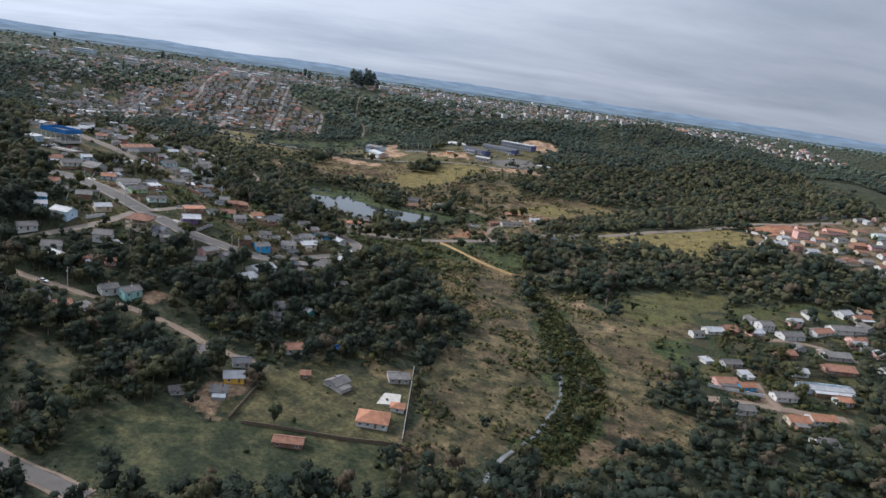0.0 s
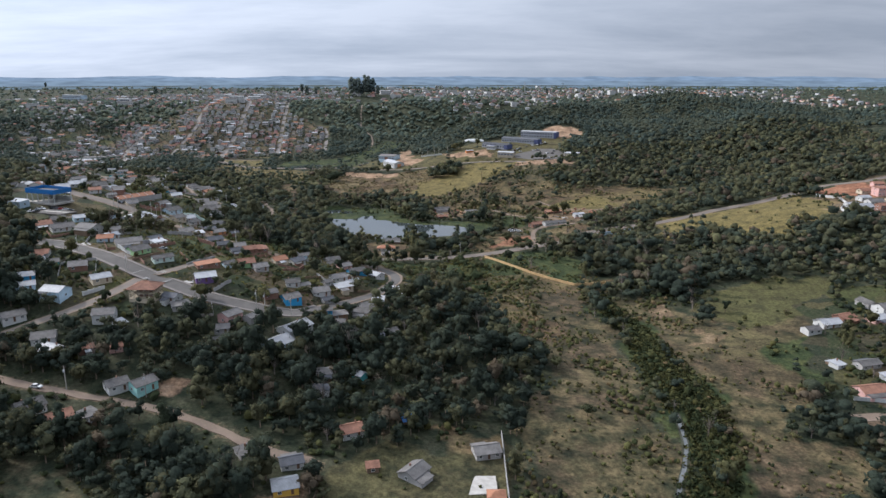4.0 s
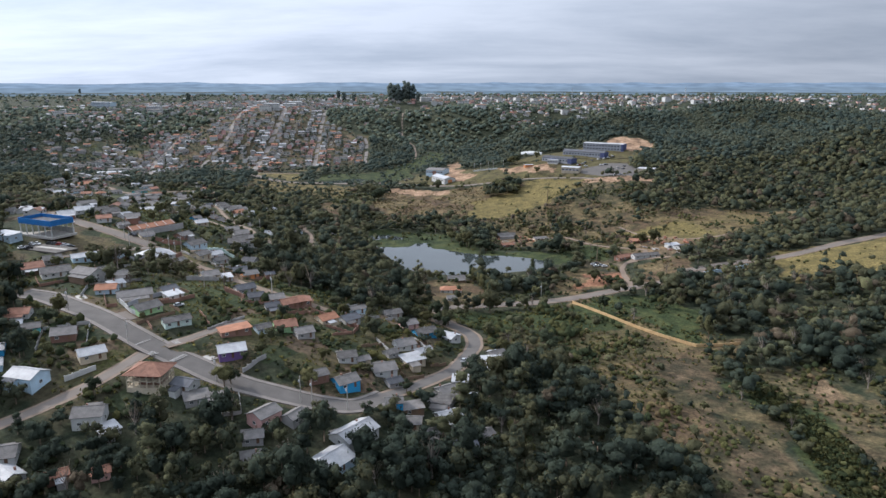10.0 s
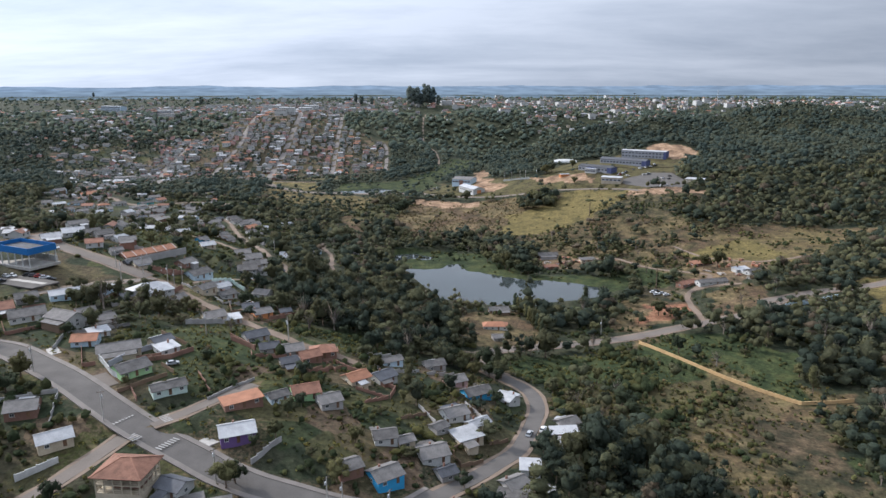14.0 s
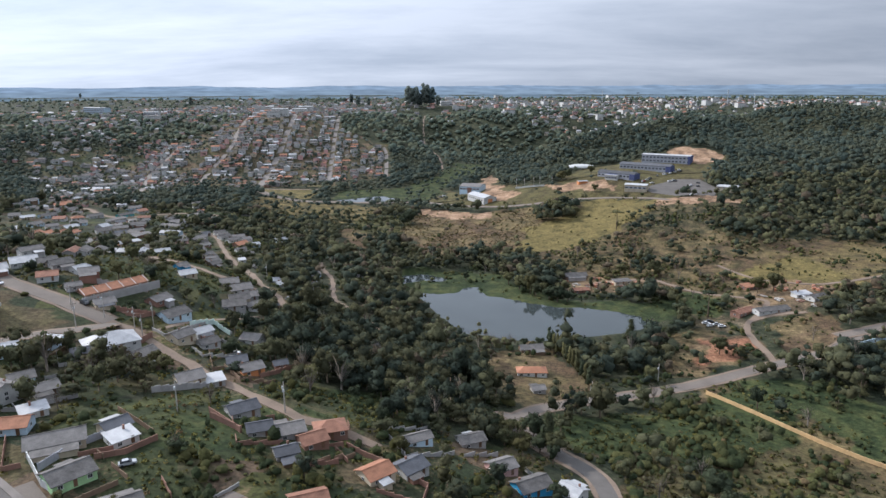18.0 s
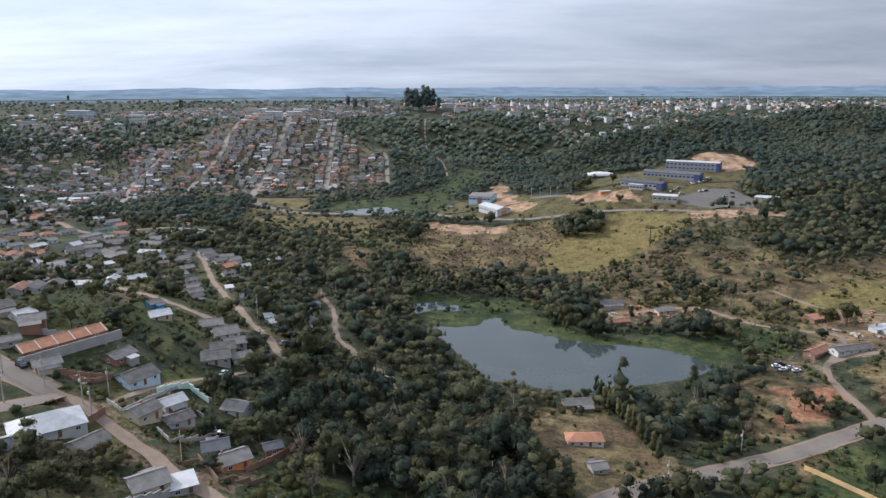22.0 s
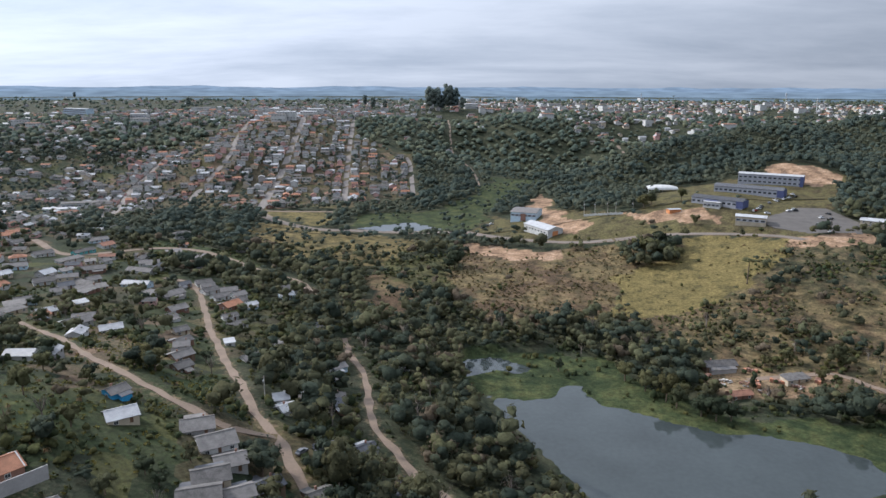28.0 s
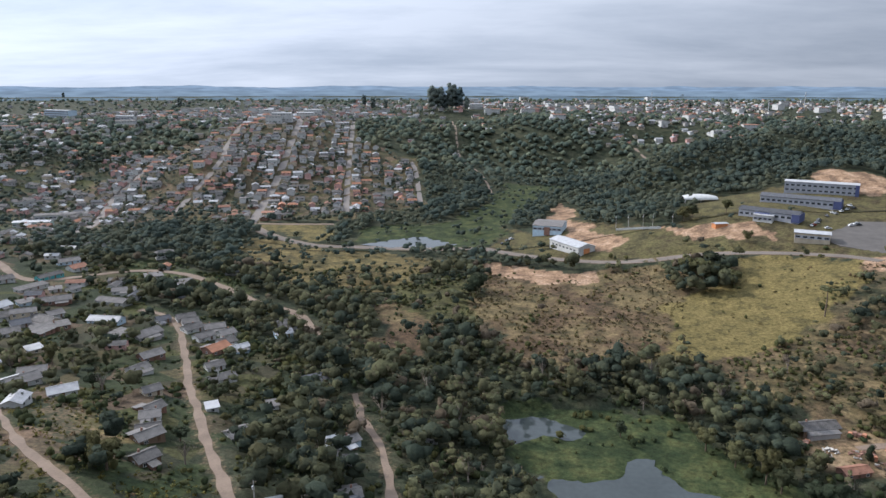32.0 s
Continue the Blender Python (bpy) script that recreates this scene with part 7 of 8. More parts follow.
hall = block(-62, 897, -46, 869, 14, 6.0, "white", "w", "long white storage hall with a pale roof and an orange gate", [], 2.2)
extra(hall, "gate", [(16.2, 0, 2.4, 0.2, 5.0, 5.0)], WALLS["orange"], "orange sliding gate")
for k in range(7):
    extra(hall, "window", [(-12 + 4 * k, -7.1, 3.6, 1.8, 0.12, 1.0)], glass)
office = block(-71, 936, -50, 930, 26, 7.0, "lblue", "g", "pale blue hall with a grey gabled sheet roof and red-brown bay", [(4.6, 1.2)], 1.6)
extra(office, "bay", [(0, -13.4, 3.0, 4.2, 0.9, 6.2)], WALLS["brick"], "red-brown projecting bay")
# plain roofed block put here in place of an orange and white work vehicle
block(46, 879, 55, 881.6, 4.5, 2.4, "orange", "w", "small orange and white block standing in for site vehicles", [], 0.4)
block(-508, 1010, -465, 1026, 10, 4.5, "white", "g", "long low grey-roofed workshop at the foot of the hill", [(2.2, 1.0)], 1.2)
block(-505, 975, -476, 981, 9, 4.0, "mint", "w", "low pale green-roofed workshop", [(2.0, 1.0)], 1.0)
block(-738, 1418, -691, 1398, 14, 13, "lblue", "w", "large pale blue apartment block on the hilltop", [(2, 1.3), (5, 1.3), (8, 1.3), (11, 1.3)], 0.5)
block(-612, 1375, -588, 1377, 14, 9, "white", "w", "white institutional building on the hilltop", [(2.5, 1.3), (6, 1.3)], 0.6)

# masts and a large hall on the plateau
def mast(x, y, h):
    top = new("radio_mast")
    top.location = (x, y, ground_at(x, y))
    tagged(top, "slender grey steel radio mast on the plateau", "mast", "masts of the plateau")
    v, f = tube([(0, 0, -1), (0, 0, h)], [0.9, 0.35], 6)
    solid("shaft", v.tolist(), f.tolist(), steel, top)
    for k in (0.8, 0.92):
        extra(top, "platform", [(0, 0, h * k, 3.2, 3.2, 0.6)], steel)


mast(242, 1884, 26)
mast(474, 1722, 34)
mast(518, 1692, 26)
mast(410, 1719, 20)
block(602, 1630, 632, 1634, 16, 9, "white", "o", "large white hall with an orange roof on the plateau", [(2.4, 1.4), (6.0, 1.4)], 2.5)

# white vaulted tent beside the school
tent = new("vaulted_tent")
tent.matrix_world = Matrix.Translation((60, 962, ground_at(60, 962)))
tagged(tent, "white vaulted fabric tent on posts beside the wood", "tent")
HOUSE_SPOTS.append((60, 962, 16))
tv, tf = [], []
for k in range(9):
    ang = math.pi * k / 8
    for i in range(9):
        ex = -13 + 26 * i / 8
        rr = math.sqrt(max(0.0, 1 - (ex / 15.5) ** 2))
        tv.append((ex, -7.5 * math.cos(ang) * (0.5 + 0.5 * rr), 2.6 + 3.4 * math.sin(ang) * rr))
for k in range(8):
    for i in range(8):
        n = k * 9 + i
        tf.append((n, n + 1, n + 10, n + 9))
solid("canvas", tv, tf, WALLS["white"], tent)
for sx in (-1, 0, 1):
    for sy in (-1, 1):
        extra(tent, "post", [(sx * 12, sy * 5.2, 1.2, 0.25, 0.25, 3.2)], steel)

pad_top(CAMPUSLOT, [lot_level(x, y) + 0.06 for x, y in CAMPUSLOT], "school_car_park", asphalt, "wide grey asphalt car park of the school", "car park")


# ---- boundary walls and fences ----
def wall_line(name, label, points, h, mat, thick=0.2, pitch=2.5):
    """A wall of panels between posts, stepping with the ground."""
    line = []
    for (ax, ay), (bx, by) in zip(points, points[1:]):
        n = max(1, round(math.hypot(bx - ax, by - ay) / pitch))
        line += [(ax + (bx - ax) * k / n, ay + (by - ay) * k / n) for k in range(n)]
    line = np.array(line + [points[-1]])
    gz, _ = settle(line[:, 0].copy(), line[:, 1].copy())
    top = new(name)
    top.location = (*line[0], gz[0])
    tagged(top, label, "wall" if "wall" in name else "fence")
    for (p, q, za, zb) in zip(line[:-1], line[1:], gz[:-1], gz[1:]):
        d = math.hypot(*(q - p))
        z = min(za, zb)
        v, f = boxes([(0, 0, (h - 0.5) / 2 + 0.0, d - 0.04, thick, h + 0.5 + abs(za - zb)), (-d / 2 + 0.1, 0, h / 2, 0.26, thick + 0.1, h + 0.3 + abs(za - zb))])
        ob = solid("panel", v, f, mat, top)
        HOUSE_SPOTS.append((p[0] / 2 + q[0] / 2, p[1] / 2 + q[1] / 2 - 1.5, 4.5 if mat is ochre else 2.0))
        ob.matrix_basis = Matrix.Translation(((p[0] + q[0]) / 2 - line[0][0], (p[1] + q[1]) / 2 - line[0][1], z - gz[0] + 0.1)) @ Matrix.Rotation(math.atan2(q[1] - p[1], q[0] - p[0]), 4, "Z")
    return top


wall_line("boundary_wall", "long ochre rendered boundary wall across the meadow", [(42.8, 474.8), (52.4, 461.4), (61.9, 448.7), (72.8, 434.9), (82.5, 424.6), (96.4, 411.5)], 1.5, ochre)
wall_line("boundary_wall", "ochre rendered boundary wall at the scrub edge", [(96.4, 411.5), (119.7, 415.0)], 1.5, ochre)
wall_line("boundary_wall", "pale blue-white boundary wall by the valley road", [(117.8, 517.9), (135.9, 525.0), (169.7, 535.7)], 2.4, WALLS["lblue"])
wall_line("boundary_wall", "long pale retaining wall round the new estate", [(331, 566), (340, 545), (334, 525), (318, 505), (313, 490)], 1.8, WALLS["white"])
wall_line("boundary_wall", "long lavender-grey garden wall beside the green house", [(-158.0, 338.5), (-155.0, 349.9), (-147.4, 361.5)], 1.9, WALLS["lavender"])
wall_line("boundary_wall", "bare brick garden wall", [(-148.2, 345.2), (-141.9, 348.5), (-137.5, 356.6)], 1.5, WALLS["brick"])
wall_line("boundary_wall", "grey block wall along the side street", [(-121.0, 325.7), (-112.0, 343)], 0.9, WALLS["grey"])
wall_line("boundary_wall", "pale green sheet fence round a garden", [(-167.4, 452.1), (-161.3, 461.3), (-153.2, 456.2)], 1.8, WALLS["mint"])
wall_line("boundary_wall", "red brick wall of the ruined yard", [(-190.4, 447.2), (-185.4, 449.8), (-182.7, 455.7)], 1.5, WALLS["brick"])
wall_line("boundary_wall", "low bare brick wall round a brown yard", [(-80.3, 352.3), (-69.1, 350.9), (-75.8, 342.8)], 1.0, WALLS["brick"])
wall_line("boundary_wall", "low whitewashed garden wall", [(-154.6, 284.5), (-148.1, 292.7)], 1.8, WALLS["white"])
wall_line("boundary_wall", "white street-front garden wall", [(-165.0, 344.7), (-154.2, 333.4), (-149.5, 330.8)], 1.8, WALLS["white"])
wall_line("boundary_wall", "bare brick yard wall", [(-132.3, 378.4), (-120.0, 368.4)], 1.8, WALLS["brick"])
wall_line("boundary_wall", "bare brick yard wall", [(-92.1, 375.7), (-67.7, 359.9), (-68.6, 350.9)], 1.6, WALLS["brick"])
wall_line("boundary_wall", "grey block garden wall", [(-99.9, 300.9), (-94.3, 311.1)], 1.6, WALLS["grey"])
wall_line("boundary_wall", "red brick street wall", [(-195.8, 449.2), (-182.5, 454.0)], 2, WALLS["brick"])
wall_line("boundary_wall", "low pale grey yard wall", [(-177.7, 441.7), (-170.3, 435.8), (-167.3, 446.1), (-162.0, 462.8), (-153.0, 457.7)], 1, WALLS["grey"])
wall_line("boundary_wall", "red brick yard wall", [(-177.2, 422.1), (-173.9, 433.6)], 2.2, WALLS["brick"])
wall_line("boundary_wall", "bare brick yard wall", [(-130.8, 375.1), (-119.7, 368.7)], 1.8, WALLS["brick"])
wall_line("boundary_wall", "bare brick yard wall", [(-130.0, 419.0), (-121.1, 442.6)], 1.6, WALLS["brick"])
wall_line("boundary_wall", "grey block retaining wall", [(-153.0, 386.8), (-145.4, 394.6), (-138.4, 406.6)], 2, WALLS["grey"])
wall_line("boundary_wall", "grey rendered wall behind the row house", [(-221.2, 473.1), (-195.5, 477.4)], 2.2, WALLS["grey"])
wall_line("boundary_wall", "grey block boundary wall of the grassy lot", [(29.6, 150.0), (31.3, 213.2)], 2, WALLS["grey"])
wall_line("timber_fence", "weathered grey post-and-board fence along the lot", [(-29.4, 144.8), (0.2, 145.8), (29.2, 148.0)], 1.2, bark)
wall_line("timber_fence", "weathered grey post-and-board fence along the lot", [(-29.6, 178.7), (-34.3, 145.7)], 1.2, bark)
wall_line("boundary_wall", "white garden wall", [(183.8, 247.9), (212.0, 244.0)], 1.6, WALLS["white"])
wall_line("boundary_wall", "pale blue street wall", [(237.8, 263.9), (269.6, 263.3)], 2, WALLS["lblue"])
wall_line("boundary_wall", "brick retaining wall beside the turquoise house", [(-103.9, 223.2), (-101.1, 232.9)], 2.4, WALLS["brick"])
wall_line("timber_fence", "pale post-and-board fence of the farmyard", [(-55.6, 489.3), (-38.3, 467.2)], 1, bark)
wall_line("boundary_wall", "low white wall along the school grounds", [(-12.9, 913.8), (15.0, 897.5)], 1.4, WALLS["white"])


# stacks of red bricks and tiles in the salvage yards by the pond
def brick_stack(x, y, r):
    top = new("brick_stack")
    top.matrix_world = Matrix.Translation((x, y, ground_at(x, y))) @ Matrix.Rotation(r.uniform(0, 3), 4, "Z")
    tagged(top, "uneven stack of red bricks and roof tiles on bare earth", "brick stack", "brick stacks of the salvage yard")
    for k in range(4):
        h = r.uniform(0.8, 1.7)
        extra(top, "brick_load", [(1.5 * k - 2.2, r.uniform(-0.8, 0.8), h / 2 - 0.1, 1.35, r.uniform(1.4, 2.4), h)], WALLS["brick"] if k % 3 else tile_stock)


stack_rng = random.Random(12)
for x, y in ((138.2, 625.5), (145, 622.5), (149, 610), (114.6, 619), (108.5, 616.1), (132, 610), (151, 606.5), (127, 611), (26, 652), (33, 640), (24, 638), (50, 638), (5, 646)):
    brick_stack(x, y, stack_rng)


# garden walls round the plots of the nearer streets
def plot_walls():
    r = random.Random(21)
    names = {"grey": "grey block garden wall round a house plot", "brick": "bare brick garden wall round a house plot", "white": "whitewashed garden wall round a house plot", "wood": "weathered board fence round a house plot"}
    geo = {k: boxes([(0, 0, 0.3, 3.96, 0.14, 2.1), (-1.9, 0, 0.36, 0.22, 0.22, 2.2)]) for k in names}
    total = 0
    for x, y, yaw, L, W in PLOTS:
        if total > 900 or r.random() < 0.45:
            continue
        t, kind = radians(yaw), r.choice(("grey", "grey", "wood", "grey", "wood", "brick"))
        a, b = L / 2 + r.uniform(3, 6), W / 2 + r.uniform(4, 8)
        cx, cy = x + r.uniform(-2, 2), y + r.uniform(-2, 2)
        spots = []
        for side in r.sample(range(4), r.choice((2, 3, 3))):
            along = a if side < 2 else b
            n = int(2 * along / 4)
            for k in range(n):
                u, w = -along + 4 * (k + 0.5), (b if side < 2 else a) * (1 if side % 2 else -1)
                px, py = (u, w) if side < 2 else (w, u)
                spots.append((cx + math.cos(t) * px - math.sin(t) * py, cy + math.sin(t) * px + math.cos(t) * py, t + (0 if side < 2 else math.pi / 2)))
        if not spots:
            continue
        X, Y = np.array([p[0] for p in spots]), np.array([p[1] for p in spots])
        z, past = settle(X.copy(), Y.copy())
        ok = clear_of_houses(X, Y) & (past > 1.0)
        if ok.sum() < 4:
            continue
        top = new("garden_wall" if kind != "wood" else "board_fence")
        top.location = (cx, cy, float(np.mean(z[ok])))
        tagged(top, names[kind], "wall" if kind != "wood" else "fence", "garden walls of the neighbourhood")
        for k in np.where(ok)[0]:
            ob = new("panel", shared_mesh("panel_" + kind, geo[kind], WALLS[kind]))
            ob.parent = top
            ob.matrix_basis = Matrix.Translation((X[k] - cx, Y[k] - cy, z[k] - top.location.z)) @ Matrix.Rotation(spots[k][2], 4, "Z")
            total += 1


plot_walls()


# ---- vehicles ----
CAR_PAINTS = {"white": (0.62, 0.62, 0.62), "silver": (0.32, 0.33, 0.34), "black": (0.02, 0.02, 0.022), "red": (0.30, 0.03, 0.025), "grey": (0.12, 0.12, 0.13)}
CAR_MATS = {k: material("car_paint_" + k, c, 0.3, 0.05) for k, c in CAR_PAINTS.items()}


def car_shape(profile, half):
    v = [(x, -half * s, z) for x, z, s in profile] + [(x, half * s, z) for x, z, s in profile]
    n = len(profile)
    return v, [tuple(range(n)), tuple(range(2 * n - 1, n - 1, -1))] + [(k, k + n, (k + 1) % n + n, (k + 1) % n) for k in range(n)]


CAR_BODY = car_shape([(-2.05, 0.32, 0.95), (-2.1, 0.62, 0.97), (-1.95, 0.92, 0.95), (-0.9, 0.98, 0.98), (0.9, 0.96, 0.98), (1.9, 0.8, 0.94), (2.08, 0.55, 0.92), (2.0, 0.32, 0.92)], 0.86)
CAR_CABIN = car_shape([(-1.75, 0.93, 0.93), (-1.25, 1.4, 0.78), (0.25, 1.45, 0.78), (1.0, 0.95, 0.92)], 0.84)
CAR_TOP = boxes([(-0.5, 0, 1.45, 1.45, 1.2, 0.05)])
wheel_v, wheel_f = tube([(0, 0, -0.1), (0, 0, 0.1)], [0.31, 0.31], 10)
WHEEL = (wheel_v[:, [0, 2, 1]].tolist(), [tuple(int(i) for i in q) for q in wheel_f] + [tuple(range(10)), tuple(range(19, 9, -1))])


def car(x, y, yaw, paint, place):
    top = new("car")
    top.matrix_world = Matrix.Translation((x, y, ground_at(x, y) + place)) @ Matrix.Rotation(radians(yaw), 4, "Z")
    tagged(top, f"parked {paint} hatchback car with dark windows", "car", "parked cars")
    for name, geo, mat in (("body", CAR_BODY, CAR_MATS[paint]), ("cabin", CAR_CABIN, glass), ("car_roof", CAR_TOP, CAR_MATS[paint])):
        new(name, shared_mesh(f"{name}_{paint}", geo, mat)).parent = top
    for wx in (-1.3, 1.3):
        for wy in (-0.78, 0.78):
            w = new("wheel", shared_mesh("wheel", WHEEL, tyre_rubber))
            w.parent, w.location = top, (wx, wy, 0.31)
    return top


car(-140.4, 217.0, -10, "white", 0.2)
car(-247.2, 412.4, 60, "white", 0.2)
car(-243.8, 412.4, 60, "black", 0.2)
car(-246.7, 420.1, -30, "silver", 0.2)
car(-244.6, 421.4, -30, "white", 0.2)
car(-238.8, 422.9, 20, "black", 0.2)
car(-235.7, 422.2, 20, "grey", 0.2)
car(-232.2, 420.9, 20, "red", 0.2)
car(-229.4, 420.2, 20, "white", 0.2)
car(-225.8, 419.0, 20, "black", 0.2)
car(-247.4, 459.2, -25, "white", 0.2)
car(-252.8, 470.7, -25, "silver", 0.2)
car(-207.8, 450.4, -30, "black", 0.2)
car(-21.6, 347.3, 70, "silver", 0.2)
car(-16.7, 351.3, 70, "white", 0.2)
car(-207.4, 449.7, -30, "black", 0.2)
car(-148.4, 528.2, 60, "grey", 0.2)
car(106.4, 871.1, 30, "red", 0.2)
car(111.0, 876.6, 30, "white", 0.2)
car(113.0, 865.2, 0, "white", 0.2)
car(133.8, 898.7, 40, "silver", 0.2)
car(140.5, 904.7, 40, "white", 0.2)
car(145.9, 907.8, 40, "white", 0.2)
car(152.0, 910.8, 40, "black", 0.2)
car(136.2, 873.2, 10, "black", 0.2)
car(136.0, 875.6, 10, "white", 0.2)
car(115.0, 882.4, 30, "grey", 0.2)
car(-94.2, 917.9, 40, "black", 0.2)
car(-90.5, 925.8, 40, "grey", 0.2)
car(-87.3, 930.3, 40, "white", 0.2)
car(70.8, 563.7, 0, "white", 0.2)
car(72.1, 559.7, 20, "white", 0.2)
car(76.0, 561.4, 0, "silver", 0.2)
car(77.6, 558.2, 10, "white", 0.2)
car(73.7, 566.3, 0, "black", 0.2)
car(-139.2, 343.8, 30, "silver", 0.2)
car(-144.8, 436.8, 20, "white", 0.2)
car(131.4, 872.7, 20, "white", 0.2)
car(137.1, 876.1, 27, "silver", 0.2)
car(145.9, 852.9, 34, "white", 0.2)
car(151.0, 849.4, 41, "black", 0.2)
car(136.1, 836.4, 48, "grey", 0.2)
car(135.9, 819.0, 55, "white", 0.2)
car(142.2, 822.6, 62, "silver", 0.2)
car(104.7, 870.2, 69, "white", 0.2)
car(113.3, 879.2, 76, "black", 0.2)
car(124.0, 891.2, 83, "grey", 0.2)
car(132.0, 900.9, 90, "white", 0.2)
car(139.5, 909.2, 97, "silver", 0.2)
car(152.0, 917.5, 104, "white", 0.2)
car(155.0, 862.5, 111, "black", 0.2)
car(-157.0, 481.3, 80, "silver", 0.2)
car(-165.7, 501.1, 40, "white", 0.2)


# ---- rubble and junk by the pond track ----
def rubble_heap(x, y, radius, h, mat, label, seed):
    """A low heap of broken pieces."""
    r = random.Random(seed)
    top = new("rubble_heap")
    top.location = (x, y, ground_at(x, y))
    tagged(top, label, "rubble", "heaps along the pond track")
    HOUSE_SPOTS.append((x, y, radius + 1))
    for _ in range(26):
        a, d, s = r.uniform(0, 6.28), radius * math.sqrt(r.random()), r.uniform(0.35, 1.0)
        v, f = boxes([(0, 0, 0, s * r.uniform(0.8, 2.2), s * r.uniform(0.5, 1.2), s * 0.5)])
        ob = solid("rubble_piece", v, f, r.choice((mat, mat, concrete, WALLS["brick"])), top)
        ob.matrix_basis = Matrix.Translation((d * math.cos(a), d * math.sin(a), h * (1 - d / radius) * r.uniform(0.3, 1.0) + 0.1)) @ Matrix.Rotation(r.uniform(0, 3), 4, "Z") @ Matrix.Rotation(r.uniform(-0.5, 0.5), 4, "X")


rubble_heap(20.7, 639.5, 3.5, 1.2, WALLS["brick"], "heap of broken red brick and concrete", 0)
rubble_heap(25.5, 632.2, 3, 1.2, bark, "pile of weathered boards and scrap", 1)
rubble_heap(11.4, 641.5, 3, 1.2, concrete, "heap of pale concrete rubble", 2)
rubble_heap(40.2, 635.6, 2.5, 1.2, WALLS["brick"], "heap of broken red brick and concrete", 3)
rubble_heap(115.9, 603.5, 3, 1.2, bark, "pile of weathered boards and scrap", 4)
rubble_heap(123.0, 594.0, 3.5, 1.2, concrete, "heap of pale concrete rubble", 5)
rubble_heap(131.6, 588.5, 2.5, 1.2, WALLS["brick"], "heap of broken red brick and concrete", 6)
rubble_heap(96.7, 579.6, 2.5, 1.2, bark, "pile of weathered boards and scrap", 7)
rubble_heap(135.5, 580.1, 2.5, 1.2, concrete, "heap of pale concrete rubble", 8)
rubble_heap(-188.4, 450.8, 3.2, 1.2, WALLS["brick"], "heap of broken red brick and concrete", 9)
rubble_heap(-192.9, 451.4, 2.5, 1.2, bark, "pile of weathered boards and scrap", 10)


# ---- painted markings at the road fork ----
def marking(x, y, yaw, n):
    """A zebra crossing of n bars."""
    z = ground_at(x, y)
    _, k, _ = road_tree.find((x, y, 0))
    top = new("crossing")
    top.matrix_world = Matrix.Translation((x, y, road_info[k][0] + 0.012)) @ Matrix.Rotation(radians(yaw), 4, "Z")
    tagged(top, "worn white zebra crossing painted on asphalt", "road marking", kind="structure")
    for i in range(n):
        extra(top, "bar", [(0, (i - (n - 1) / 2) * 1.0, 0, 3.0, 0.45, 0.02)], paint_white)


marking(-140.4, 310.9, -26, 7)
marking(-134.2, 303.8, -120, 7)
marking(-123.8, 303.2, -24, 7)
marking(-128.6, 314.2, 46, 5)


# ---- utility poles ----
def pole(x, y, yaw=0.0, h=9.5):
    z = ground_at(x, y)
    top = new("utility_pole")
    top.matrix_world = Matrix.Translation((x, y, z)) @ Matrix.Rotation(radians(yaw), 4, "Z")
    tagged(top, "grey concrete utility pole with a crossarm", "utility pole", "poles along the streets")
    v, f = tube([(0, 0, -0.8), (0, 0, h)], [0.2, 0.12], 8)
    solid("shaft", v.tolist(), f.tolist(), concrete, top)
    extra(top, "crossarm", [(0, 0, h - 0.5, 2.0, 0.12, 0.14)], bark)
    extra(top, "transformer", [(0, 0.3, h - 2.0, 0.5, 0.5, 0.8)], steel)
    for k in (-0.9, 0.0, 0.9):
        extra(top, "insulator", [(k, 0, h - 0.34, 0.12, 0.12, 0.2)], glass)
    return top


pole(-106.1, 291.8, 51)
pole(-144.1, 308.7, 16)
pole(-179.0, 332.3, 90)
pole(-76.5, 288.3, 65)
pole(-60.7, 288.5, 59)
pole(-72.5, 287.7, 60)
pole(-113.4, 389.6, 164)
pole(-8.4, 456.9, 100)
pole(-179.2, 446.1, 46)
pole(-181.8, 436.6, 140)
pole(-113.9, 391.0, 80)
pole(-10.0, 451.6, 175)
pole(-209.7, 444.5, 165)
pole(-195.6, 441.5, 80)
pole(-211.6, 652.6, 25)
pole(-168.2, 558.5, 50)
pole(25.1, 484.4, 105)
pole(-176.2, 430.8, 90)
pole(-11.5, 921.3, 70)
pole(-4.0, 914.3, 44)
pole(5.0, 908.0, 46)
pole(10.6, 903.5, 165)
pole(22.1, 895.3, 50)
pole(-140.2, 375.1, 150)
pole(-130.2, 218.3, 165)
pole(-101.4, 219.0, 165)
pole(-200.1, 429.9, 20)


# ---- houses on the town slope ----
TOWN_ROOFS = "gggrgdggogwgrg"
TOWN_WALLS = ("white", "cream", "pink", "grey", "brick", "cream", "cream", "white", "wood", "brick")
town_rng = random.Random(5)
taken = []
